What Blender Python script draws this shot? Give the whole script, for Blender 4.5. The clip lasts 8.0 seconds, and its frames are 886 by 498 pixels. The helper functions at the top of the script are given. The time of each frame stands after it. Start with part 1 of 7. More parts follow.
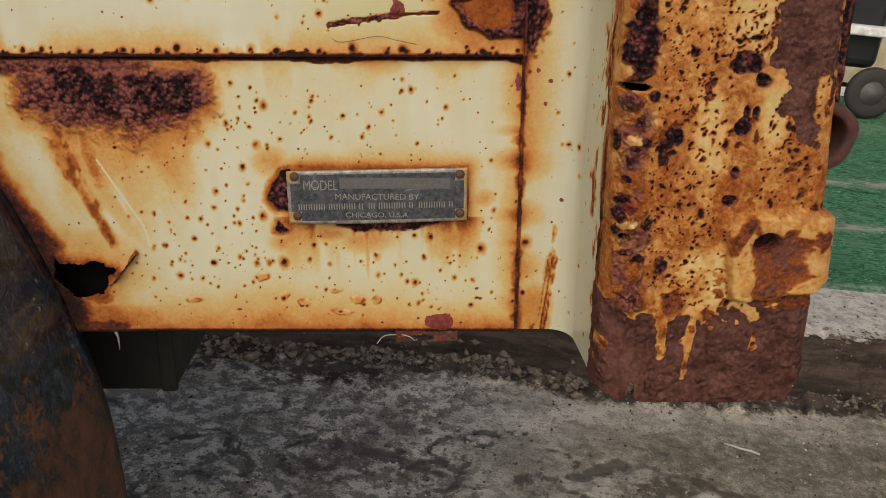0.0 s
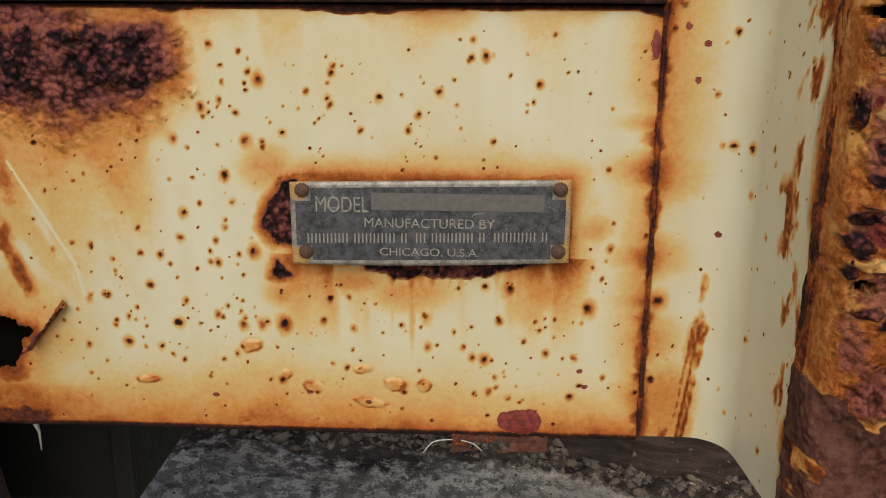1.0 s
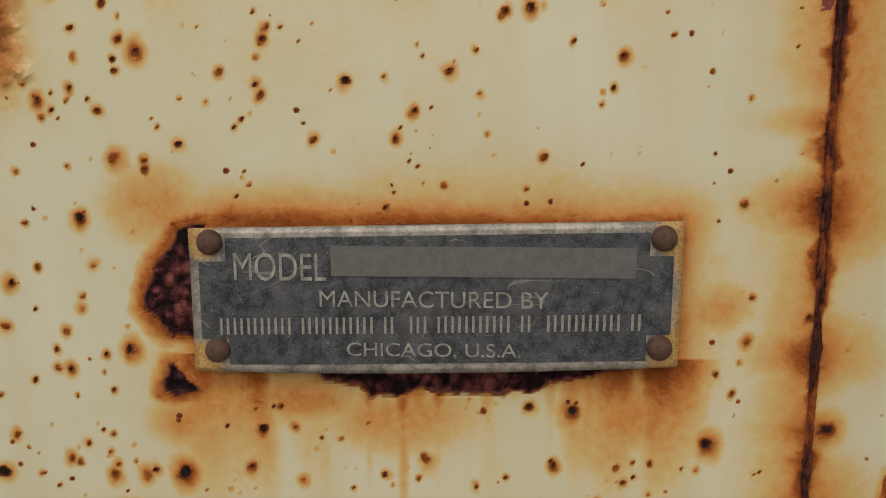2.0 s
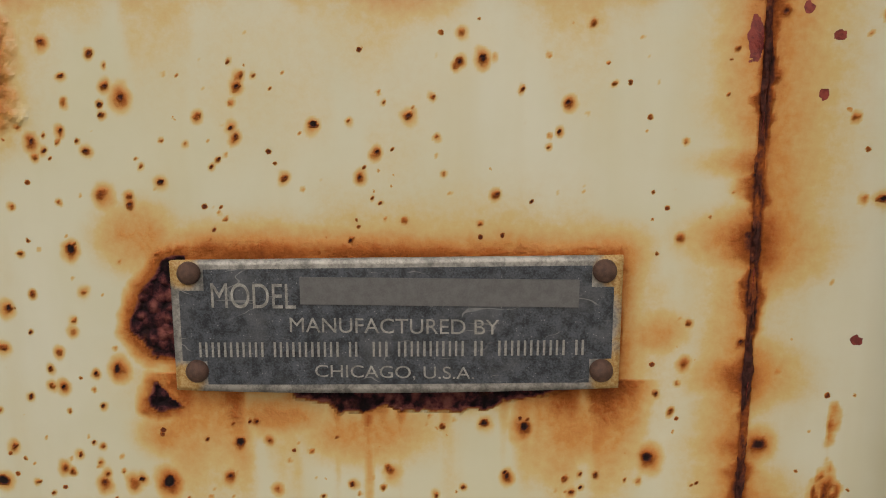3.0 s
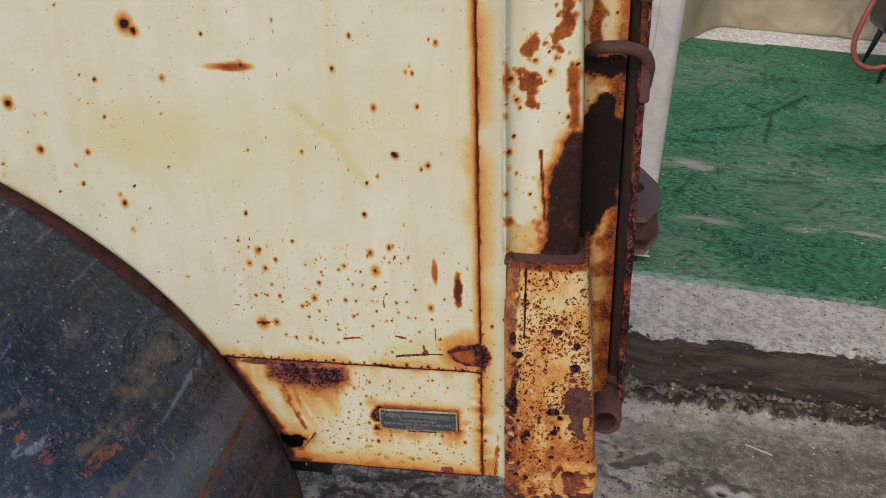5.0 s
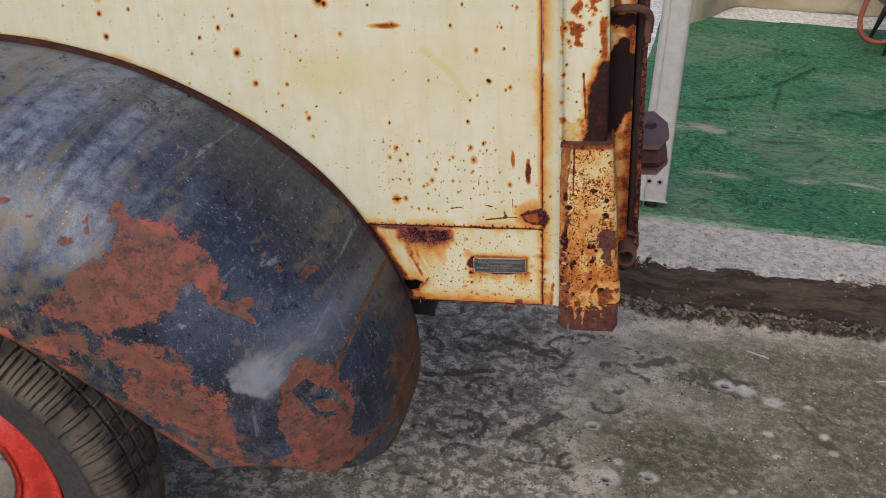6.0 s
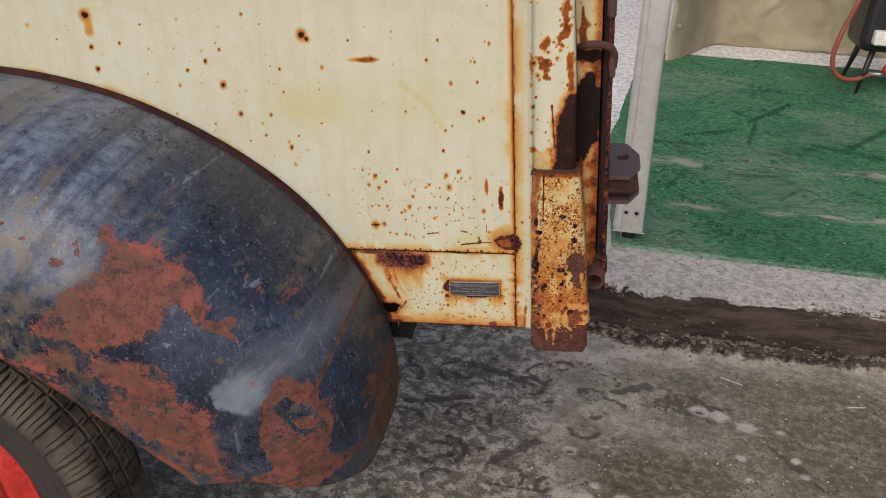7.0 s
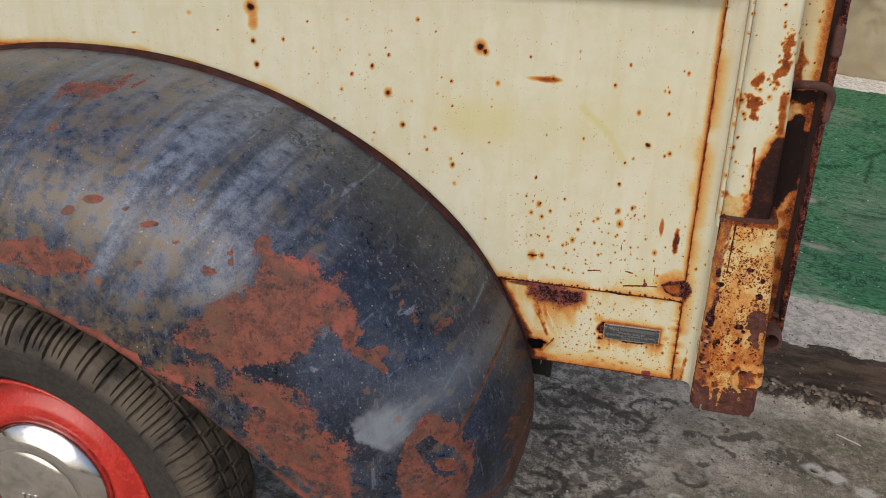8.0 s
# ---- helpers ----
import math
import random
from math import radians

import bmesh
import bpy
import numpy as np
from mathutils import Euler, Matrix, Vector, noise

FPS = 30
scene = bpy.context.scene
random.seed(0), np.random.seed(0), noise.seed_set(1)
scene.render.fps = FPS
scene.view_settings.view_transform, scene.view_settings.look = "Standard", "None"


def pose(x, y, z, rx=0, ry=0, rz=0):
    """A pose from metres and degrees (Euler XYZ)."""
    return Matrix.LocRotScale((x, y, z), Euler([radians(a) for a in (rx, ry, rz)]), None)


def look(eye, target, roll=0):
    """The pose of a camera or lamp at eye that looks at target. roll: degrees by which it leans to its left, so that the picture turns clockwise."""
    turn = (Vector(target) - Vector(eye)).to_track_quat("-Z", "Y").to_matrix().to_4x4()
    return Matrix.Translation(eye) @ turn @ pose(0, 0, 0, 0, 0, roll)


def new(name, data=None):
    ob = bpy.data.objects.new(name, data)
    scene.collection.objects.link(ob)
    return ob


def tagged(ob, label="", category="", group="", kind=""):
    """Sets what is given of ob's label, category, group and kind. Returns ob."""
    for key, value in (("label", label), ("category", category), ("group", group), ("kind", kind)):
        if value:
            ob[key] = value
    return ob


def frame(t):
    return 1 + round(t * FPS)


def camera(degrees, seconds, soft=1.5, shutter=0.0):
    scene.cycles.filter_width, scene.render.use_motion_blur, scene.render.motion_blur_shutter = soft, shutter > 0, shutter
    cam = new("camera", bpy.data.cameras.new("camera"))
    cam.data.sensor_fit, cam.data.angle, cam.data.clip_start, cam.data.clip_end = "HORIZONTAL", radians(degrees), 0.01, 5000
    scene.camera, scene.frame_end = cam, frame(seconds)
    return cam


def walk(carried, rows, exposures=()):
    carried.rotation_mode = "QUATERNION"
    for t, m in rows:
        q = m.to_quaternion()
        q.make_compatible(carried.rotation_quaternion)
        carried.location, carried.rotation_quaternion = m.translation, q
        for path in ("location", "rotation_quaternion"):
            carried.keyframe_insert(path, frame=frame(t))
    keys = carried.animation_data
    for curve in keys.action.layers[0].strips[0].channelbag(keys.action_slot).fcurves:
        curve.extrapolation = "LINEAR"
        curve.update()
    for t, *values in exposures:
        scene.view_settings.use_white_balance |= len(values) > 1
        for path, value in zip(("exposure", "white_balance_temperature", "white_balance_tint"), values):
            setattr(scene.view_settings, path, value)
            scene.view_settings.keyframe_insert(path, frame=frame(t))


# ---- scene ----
cam = camera(54.0, 8.0, soft=1.0)
PATH = [
    (0, (-0.046, -0.409, 0.932), (0.038, 1.459, 0.221), 6.4),
    (0.1, (-0.03, -0.404, 0.916), (-0.002, 1.497, 0.294), 6.3),
    (0.3, (-0.02, -0.409, 0.903), (-0.035, 1.512, 0.348), 6.3),
    (0.5, (-0.026, -0.372, 0.9), (-0.045, 1.557, 0.375), 6.5),
    (0.7, (-0.041, -0.325, 0.891), (-0.05, 1.601, 0.352), 6.7),
    (1, (-0.053, -0.268, 0.87), (-0.085, 1.654, 0.318), 6.4),
    (1.3, (-0.055, -0.223, 0.855), (-0.116, 1.708, 0.339), 6.3),
    (1.5, (-0.059, -0.201, 0.845), (-0.119, 1.73, 0.325), 5.8),
    (1.7, (-0.059, -0.184, 0.838), (-0.122, 1.763, 0.382), 5.8),
    (2, (-0.059, -0.156, 0.841), (-0.094, 1.807, 0.458), 6.0),
    (2.2, (-0.056, -0.143, 0.845), (-0.11, 1.809, 0.415), 6.0),
    (3.3, (-0.046, -0.207, 0.861), (-0.07, 1.753, 0.46), 6.0),
    (3.5, (-0.037, -0.258, 0.881), (-0.022, 1.699, 0.471), 6.3),
    (3.7, (-0.037, -0.312, 0.883), (-0.025, 1.647, 0.479), 6.3),
    (3.9, (-0.043, -0.349, 0.908), (-0.032, 1.61, 0.502), 6.2),
    (4, (-0.044, -0.363, 0.935), (-0.046, 1.593, 0.52), 6.4),
    (4.2, (-0.053, -0.414, 1.022), (-0.031, 1.5, 0.44), 6.4),
    (5.3, (0.063, -0.923, 1.475), (-0.216, 0.819, 0.533), 3.6),
    (5.5, (0.051, -1.041, 1.478), (-0.229, 0.696, 0.528), 3.4),
    (5.7, (0.055, -1.158, 1.480), (-0.237, 0.574, 0.523), 3.1),
    (5.9, (0.048, -1.222, 1.498), (-0.237, 0.508, 0.534), 3.0),
    (6, (0.034, -1.249, 1.502), (-0.234, 0.489, 0.548), 3.1),
    (6.5, (0.048, -1.31, 1.513), (-0.201, 0.45, 0.597), 3.5),
    (7, (0.059, -1.305, 1.515), (-0.187, 0.473, 0.633), 3.6),
    (7.5, (0.037, -1.265, 1.524), (-0.251, 0.504, 0.636), 3.7),
    (8, (-0.121, -1.224, 1.503), (-0.493, 0.524, 0.604), 7.2),
]
walk(cam, [(t, look(eye, target, roll)) for t, eye, target, roll in PATH], [(0, -0.34, 6500, 9), (0.6, -0.25, 6500, 9), (1.5, -0.43, 6480, 9), (2.0, -0.62, 6420, 9), (2.3, -0.62, 6420, 9), (3.3, -0.52, 6250, 10), (4.2, -0.50, 6150, 11), (5.3, -0.20, 5900, 12), (6.5, -0.21, 6020, 12), (8, -0.23, 6150, 11)])

# ---- world and light: soft overcast daylight from the open side ----
SUN_EL, SUN_AZ = 39.0, 195.0
world = bpy.data.worlds.new("World")
scene.world = world
world.use_nodes = True
wn = world.node_tree.nodes
sky = wn.new("ShaderNodeTexSky")
sky.sky_type = "NISHITA"
sky.sun_disc = False
sky.sun_elevation, sky.sun_rotation = radians(SUN_EL), radians(SUN_AZ)
sky.air_density, sky.dust_density, sky.ozone_density = 1.0, 6.0, 1.0
wn["Background"].inputs["Strength"].default_value = 0.15
world.node_tree.links.new(sky.outputs[0], wn["Background"].inputs["Color"])
lamp = bpy.data.lights.new("sun", "SUN")
lamp.energy, lamp.angle, lamp.color = 1.05, radians(70), (1.0, 0.96, 0.9)
sun = new("sun", lamp)
sd = Vector((math.sin(radians(SUN_AZ)) * math.cos(radians(SUN_EL)), math.cos(radians(SUN_AZ)) * math.cos(radians(SUN_EL)), math.sin(radians(SUN_EL))))
sun.matrix_world = look(sd * 20, (0, 0, 0))


# ---- small numeric helpers ----
def lattice(ix, iy, seed):
    h = (ix.astype(np.int64) * 374761393 + iy.astype(np.int64) * 668265263 + seed * 974711) & 0x7FFFFFFF
    h = ((h ^ (h >> 13)) * 1274126177) & 0x7FFFFFFF
    return ((h ^ (h >> 16)) & 0xFFFF) / 65535.0


def vnoise(x, y, seed=0):
    """Smooth value noise, 0 to 1."""
    ix, iy = np.floor(x), np.floor(y)
    fx, fy = x - ix, y - iy
    fx, fy = fx * fx * (3 - 2 * fx), fy * fy * (3 - 2 * fy)
    a, b = lattice(ix, iy, seed), lattice(ix + 1, iy, seed)
    c, d = lattice(ix, iy + 1, seed), lattice(ix + 1, iy + 1, seed)
    return (a * (1 - fx) + b * fx) * (1 - fy) + (c * (1 - fx) + d * fx) * fy


def fbm(x, y, seed=0, octaves=4, gain=0.5):
    out, amp, tot = 0.0, 1.0, 0.0
    for k in range(octaves):
        c, s = math.cos(0.9 * k) * 2**k, math.sin(0.9 * k) * 2**k
        out = out + amp * vnoise(x * c - y * s + 17.3 * k, x * s + y * c - 9.1 * k, seed + k)
        tot += amp
        amp *= gain
    return out / tot


def smooth(a, b, v):
    t = np.clip((v - a) / (b - a), 0, 1)
    return t * t * (3 - 2 * t)


def blob(u, v, cu, cv, ru, rv, rough=0.35, soft=0.25, scale=60.0, seed=0, turn=0.0):
    """A ragged ellipse: 1 inside, 0 outside."""
    c, s = math.cos(radians(turn)), math.sin(radians(turn))
    du, dv = u - cu, v - cv
    d = np.hypot((c * du + s * dv) / ru, (-s * du + c * dv) / rv)
    d = d + rough * 2 * (fbm(u * scale, v * scale, seed, 4, 0.6) - 0.5)
    return 1 - smooth(1 - soft, 1 + soft, d)


def stroke(u, v, u0, v0, u1, v1, w, soft=1.0, rough=0.5, scale=120.0, seed=0):
    """A ragged line of half width w."""
    du, dv = u1 - u0, v1 - v0
    t = np.clip(((u - u0) * du + (v - v0) * dv) / (du * du + dv * dv), 0, 1)
    d = np.hypot(u - u0 - t * du, v - v0 - t * dv) / w
    d = d * (1 + rough * 2 * (fbm(u * scale, v * scale, seed, 3) - 0.5))
    return 1 - smooth(max(0, 1 - soft * 0.6), 1 + soft, d)


def inside(u, v, corners, ragged=0.0, scale=30.0, seed=0):
    """Metres inside (+) or outside (-) an outline given by its corners, its edge made uneven."""
    best, odd = np.full(u.shape, 1e9), np.zeros(u.shape, bool)
    for (ax, ay), (bx, by) in zip(corners, corners[1:] + corners[:1]):
        du, dv = bx - ax, by - ay
        t = np.clip(((u - ax) * du + (v - ay) * dv) / (du * du + dv * dv), 0, 1)
        best = np.minimum(best, np.hypot(u - ax - t * du, v - ay - t * dv))
        if dv:
            odd ^= ((ay > v) != (by > v)) & (u < ax + (v - ay) * du / dv)
    return np.where(odd, best, -best) + ragged * 2 * (fbm(u * scale, v * scale, seed, 4, 0.6) - 0.5)


def spots(u, v, dots, halo=2.6, seed=0, loose=True):
    """Rust dots (u, v, radius, strength): a dark core with a stained ring round it."""
    out = np.zeros_like(u)
    wu = u + 0.0011 * (fbm(u * 480, v * 480, seed + 5, 3) - 0.5)
    wv = v + 0.0011 * (fbm(u * 480, v * 480, seed + 9, 3) - 0.5)
    luck = random.Random(seed)
    for cu, cv, r, s in dots:
        hl, hs, ang, sx = halo * luck.uniform(0.8, 1.5), luck.choice((0.12, 0.19, 0.26, 0.32)), luck.uniform(0, 360), luck.uniform(0.6, 1.0)
        r = r * luck.uniform(0.5, 0.85) if loose else r
        near = (np.abs(u - cu) < r * hl * 2.2 + 0.001) & (np.abs(v - cv) < r * hl * 2.2 + 0.001)
        if not near.any():
            continue
        c, sn = math.cos(radians(ang)), math.sin(radians(ang))
        du, dv = wu[near] - cu, wv[near] - cv
        d = np.hypot((c * du + sn * dv) / sx, -sn * du + c * dv) / r
        ox, oz = 0.5 * r * luck.uniform(-1, 1), -0.5 * r * luck.random()
        dh = np.hypot((du - ox) * 1.15, (dv - oz) * 0.9) / r
        val = 0.90 * s * (1 - smooth(0.15, 0.88, d)) + 0.17 * np.exp(-(d / 1.15) ** 2) + hs * min(1.0, s + 0.45) * np.exp(-((dh / hl) ** 2) * 1.6)
        out[near] = np.maximum(out[near], val)
    return out


def scatter(rng, n, u0, u1, v0, v1, rmin, rmax, smin=0.35, smax=0.95):
    r = rmin + (rmax - rmin) * rng.random(n) ** 3
    return list(zip(u0 + (u1 - u0) * rng.random(n), v0 + (v1 - v0) * rng.random(n), r, smin + (smax - smin) * rng.random(n)))


def sheet(name, P, keep=None, fields=None, wrap=False):
    """A smooth mesh over a grid of places P[n, m, 3]; keep: which quads stay; fields: one number a vertex each."""
    n, m = P.shape[:2]
    idx = np.arange(n * m).reshape(n, m)
    if wrap:
        idx = np.concatenate([idx, idx[:1]], 0)
    q = np.stack([idx[:-1, :-1], idx[1:, :-1], idx[1:, 1:], idx[:-1, 1:]], -1)
    q = q[keep] if keep is not None else q.reshape(-1, 4)
    me = bpy.data.meshes.new(name)
    me.vertices.add(n * m)
    me.vertices.foreach_set("co", P.astype(np.float32).ravel())
    me.loops.add(4 * len(q))
    me.loops.foreach_set("vertex_index", q.astype(np.int32).ravel())
    me.polygons.add(len(q))
    me.polygons.foreach_set("loop_start", np.arange(0, 4 * len(q), 4, dtype=np.int32))
    me.polygons.foreach_set("use_smooth", np.ones(len(q), bool))
    for key, val in (fields or {}).items():
        me.attributes.new(key, "FLOAT", "POINT").data.foreach_set("value", np.asarray(val, np.float32).ravel())
    me.update(calc_edges=True)
    me.validate()
    return me


def spread(*pieces):
    """Coordinates in stretches (start, end, step)."""
    out = [np.linspace(a, b, max(2, int(round((b - a) / s)) + 1))[:-1] for a, b, s in pieces]
    return np.concatenate(out + [[pieces[-1][1]]])


def bevelled(lo, hi, bev=0.0, seg=2):
    bm = bmesh.new()
    bmesh.ops.create_cube(bm, size=1)
    for w in bm.verts:
        w.co = Vector([lo[i] + (w.co[i] + 0.5) * (hi[i] - lo[i]) for i in range(3)])
    if bev:
        bmesh.ops.bevel(bm, geom=bm.edges[:], offset=bev, segments=seg, affect="EDGES", profile=0.5)
    return bm


def lathe(profile, seg, axis="y"):
    """A turned shape from (radius, along) pairs, about the y axis."""
    bm = bmesh.new()
    rings = []
    for r, h in profile:
        rings.append([bm.verts.new((r * math.cos(2 * math.pi * k / seg), h, r * math.sin(2 * math.pi * k / seg)) if axis == "y"
                                   else (r * math.cos(2 * math.pi * k / seg), r * math.sin(2 * math.pi * k / seg), h)) for k in range(seg)])
    for a, b in zip(rings, rings[1:]):
        for k in range(seg):
            f = bm.faces.new((a[k], a[(k + 1) % seg], b[(k + 1) % seg], b[k]))
            f.smooth = True
    bmesh.ops.remove_doubles(bm, verts=bm.verts, dist=1e-6)
    bmesh.ops.recalc_face_normals(bm, faces=bm.faces)
    return bm


def pipe(places, r, seg=10, taper=None):
    """A tube along places, closed at its ends."""
    bm = bmesh.new()
    pts = [Vector(p) for p in places]
    rings = []
    up = Vector((0.31, 0.17, 0.93))
    for i, p in enumerate(pts):
        way = (pts[min(i + 1, len(pts) - 1)] - pts[max(i - 1, 0)]).normalized()
        side = way.cross(up).normalized()
        top = side.cross(way)
        rr = r * (taper[i] if taper else 1)
        rings.append([bm.verts.new(p + rr * (math.cos(2 * math.pi * k / seg) * side + math.sin(2 * math.pi * k / seg) * top)) for k in range(seg)])
    for a, b in zip(rings, rings[1:]):
        for k in range(seg):
            bm.faces.new((a[k], a[(k + 1) % seg], b[(k + 1) % seg], b[k])).smooth = True
    bm.faces.new(rings[0])
    bm.faces.new(rings[-1])
    bmesh.ops.recalc_face_normals(bm, faces=bm.faces)
    return bm


def bend(pts, n=24):
    """A smooth line (Catmull-Rom) through a few places."""
    p = [Vector(q) for q in pts]
    p = [2 * p[0] - p[1]] + p + [2 * p[-1] - p[-2]]
    out = []
    for a, b, c, d in zip(p, p[1:], p[2:], p[3:]):
        for k in range(n):
            t = k / n
            out.append(0.5 * (2 * b + (c - a) * t + (2 * a - 5 * b + 4 * c - d) * t * t + (3 * b - a - 3 * c + d) * t**3))
    return out + [p[-2]]


def part(name, data, material, parent=None, label="", at=None):
    """Links a bmesh or mesh as one object, under a thing or a part."""
    if isinstance(data, bmesh.types.BMesh):
        me = bpy.data.meshes.new(name)
        data.to_mesh(me)
        data.free()
    else:
        me = data
    if not me.materials:
        me.materials.append(material)
    ob = new(name, me)
    if parent is not None:
        ob.parent = parent
    if at is not None:
        ob.location = at
    return tagged(ob, label=label)


# ---- materials ----
class Nodes:
    def __init__(self, name):
        self.m = bpy.data.materials.new(name)
        self.m.use_nodes = True
        self.t = self.m.node_tree
        self.b = self.t.nodes["Principled BSDF"]
        self.co = self.t.nodes.new("ShaderNodeTexCoord").outputs["Object"]

    def put(self, socket, val):
        if hasattr(val, "node"):
            self.t.links.new(val, socket)
        elif isinstance(val, (tuple, list)) and len(val) == 3 and socket.type == "RGBA":
            socket.default_value = (*val, 1)
        else:
            socket.default_value = val

    def set(self, **kw):
        for k, v in kw.items():
            self.put(self.b.inputs[k.replace("_", " ")], v)
        return self

    def scaled(self, s, vec=None):
        n = self.t.nodes.new("ShaderNodeMapping")
        n.inputs["Scale"].default_value = s
        self.put(n.inputs["Vector"], vec or self.co)
        return n.outputs[0]

    def noise(self, scale, detail=4, rough=0.6, vec=None, twist=0.0):
        n = self.t.nodes.new("ShaderNodeTexNoise")
        self.put(n.inputs["Vector"], vec or self.co)
        n.inputs["Scale"].default_value, n.inputs["Detail"].default_value = scale, detail
        n.inputs["Roughness"].default_value, n.inputs["Distortion"].default_value = rough, twist
        return n.outputs[0]

    def cells(self, scale, vec=None, out="Distance", kind="F1"):
        n = self.t.nodes.new("ShaderNodeTexVoronoi")
        n.feature = kind
        self.put(n.inputs["Vector"], vec or self.co)
        n.inputs["Scale"].default_value = scale
        return n.outputs[out]

    def attr(self, name):
        n = self.t.nodes.new("ShaderNodeAttribute")
        n.attribute_name = name
        return n.outputs["Fac"]

    def math(self, op, a, b=0.0, clamp=False):
        n = self.t.nodes.new("ShaderNodeMath")
        n.operation, n.use_clamp = op, clamp
        self.put(n.inputs[0], a)
        self.put(n.inputs[1], b)
        return n.outputs[0]

    def step(self, v, lo, hi, a=0.0, b=1.0):
        n = self.t.nodes.new("ShaderNodeMapRange")
        n.interpolation_type = "SMOOTHSTEP"
        self.put(n.inputs["Value"], v)
        for k, x in (("From Min", lo), ("From Max", hi), ("To Min", a), ("To Max", b)):
            n.inputs[k].default_value = x
        return n.outputs[0]

    def mix(self, fac, a, b):
        n = self.t.nodes.new("ShaderNodeMix")
        n.data_type = "RGBA"
        self.put(n.inputs[0], fac)
        self.put(n.inputs[6], a)
        self.put(n.inputs[7], b)
        return n.outputs[2]

    def ramp(self, fac, stops):
        n = self.t.nodes.new("ShaderNodeValToRGB")
        e = n.color_ramp.elements
        while len(e) < len(stops):
            e.new(0.5)
        for el, (p, c) in zip(e, stops):
            el.position, el.color = p, (*c, 1)
        self.put(n.inputs[0], fac)
        return n.outputs[0]

    def bump(self, height, dist=0.001, strength=1.0):
        n = self.t.nodes.new("ShaderNodeBump")
        n.inputs["Strength"].default_value, n.inputs["Distance"].default_value = strength, dist
        self.put(n.inputs["Height"], height)
        self.put(self.b.inputs["Normal"], n.outputs[0])
        return self


def rusty_paint(name, cream=(0.525, 0.524, 0.412), specks=1.0, lumps=0.0015, ragged=0.6, pits=0.0):
    k = Nodes(name)
    rust = k.attr("rust")
    n1, n2, n3 = k.noise(110, 5, 0.65), k.noise(520, 5, 0.7), k.noise(30, 4)
    wob = k.math("ADD", k.math("MULTIPLY", k.math("SUBTRACT", n1, 0.5), 1.4 * ragged), k.math("MULTIPLY", k.math("SUBTRACT", n2, 0.5), 1.7 * ragged))
    r = k.math("MULTIPLY", rust, k.math("ADD", 1.0, wob))
    # pin-point rust: few of the cells carry a speck
    cell = k.cells(230)
    pick = k.step(k.noise(75, 2), 0.52, 0.60)
    speck = k.math("MULTIPLY", k.step(k.math("ADD", cell, k.math("MULTIPLY", k.math("SUBTRACT", n2, 0.5), 0.35)), 0.17, 0.06), pick)
    r = k.math("MAXIMUM", r, k.math("MULTIPLY", speck, 0.55 * specks))
    if pits:
        # coarse pits eaten into the steel
        pit = k.math("MULTIPLY", k.step(k.math("ADD", k.cells(95), k.math("MULTIPLY", k.math("SUBTRACT", n2, 0.5), 0.45)), 0.24, 0.08), k.step(k.noise(26, 3), 0.46, 0.54))
        r = k.math("MAXIMUM", r, k.math("MULTIPLY", pit, pits))
    base = k.mix(k.step(n3, 0.35, 0.7), cream, tuple(c * f for c, f in zip(cream, (0.94, 0.93, 0.86))))
    run = k.noise(14, 4, 0.6, k.scaled((3.0, 3.0, 0.35)))
    base = k.mix(k.math("MULTIPLY", k.step(run, 0.46, 0.7), 0.5), base, (0.475, 0.440, 0.285))
    wash = k.noise(9, 5, 0.6, k.scaled((3.0, 3.0, 0.5)))
    base = k.mix(k.math("MULTIPLY", k.step(wash, 0.50, 0.72), 0.34), base, (0.585, 0.585, 0.495))
    base = k.mix(k.math("MULTIPLY", k.attr("yel"), 0.75), base, (0.455, 0.415, 0.165))
    stain = k.ramp(r, [(0.0, (0.50, 0.465, 0.32)), (0.09, (0.495, 0.380, 0.165)), (0.19, (0.468, 0.224, 0.054)), (0.30, (0.385, 0.118, 0.020)),
                       (0.44, (0.24, 0.062, 0.014)), (0.58, (0.085, 0.025, 0.015)), (0.74, (0.028, 0.012, 0.010)), (1.0, (0.014, 0.009, 0.008))])
    col = k.mix(k.step(r, 0.015, 0.10), base, stain)
    lumpy = k.cells(420)
    gran = k.math("ADD", k.math("MULTIPLY", k.noise(230, 7, 0.72), 0.80), k.math("MULTIPLY", k.math("SUBTRACT", 0.84, lumpy), 0.34))
    scab = k.ramp(k.math("ADD", gran, k.math("ADD", k.math("MULTIPLY", k.math("SUBTRACT", n1, 0.5), 0.8), k.math("MULTIPLY", k.math("SUBTRACT", 0.85, k.attr("scab")), 0.34))),
                  [(0.40, (0.010, 0.007, 0.009)), (0.48, (0.038, 0.014, 0.019)), (0.55, (0.125, 0.036, 0.036)), (0.68, (0.255, 0.088, 0.070))])
    col = k.mix(k.math("MULTIPLY", k.math("MULTIPLY", k.step(k.attr("scab"), 0.15, 0.6), k.step(n1, 0.28, 0.46)), 0.92), col, scab)
    # even brown scale, where the paint is long gone
    crust = k.ramp(k.math("ADD", k.math("MULTIPLY", n1, 0.5), k.math("MULTIPLY", n2, 0.5)), [(0.36, (0.026, 0.012, 0.011)), (0.50, (0.082, 0.036, 0.029)), (0.66, (0.165, 0.078, 0.058))])
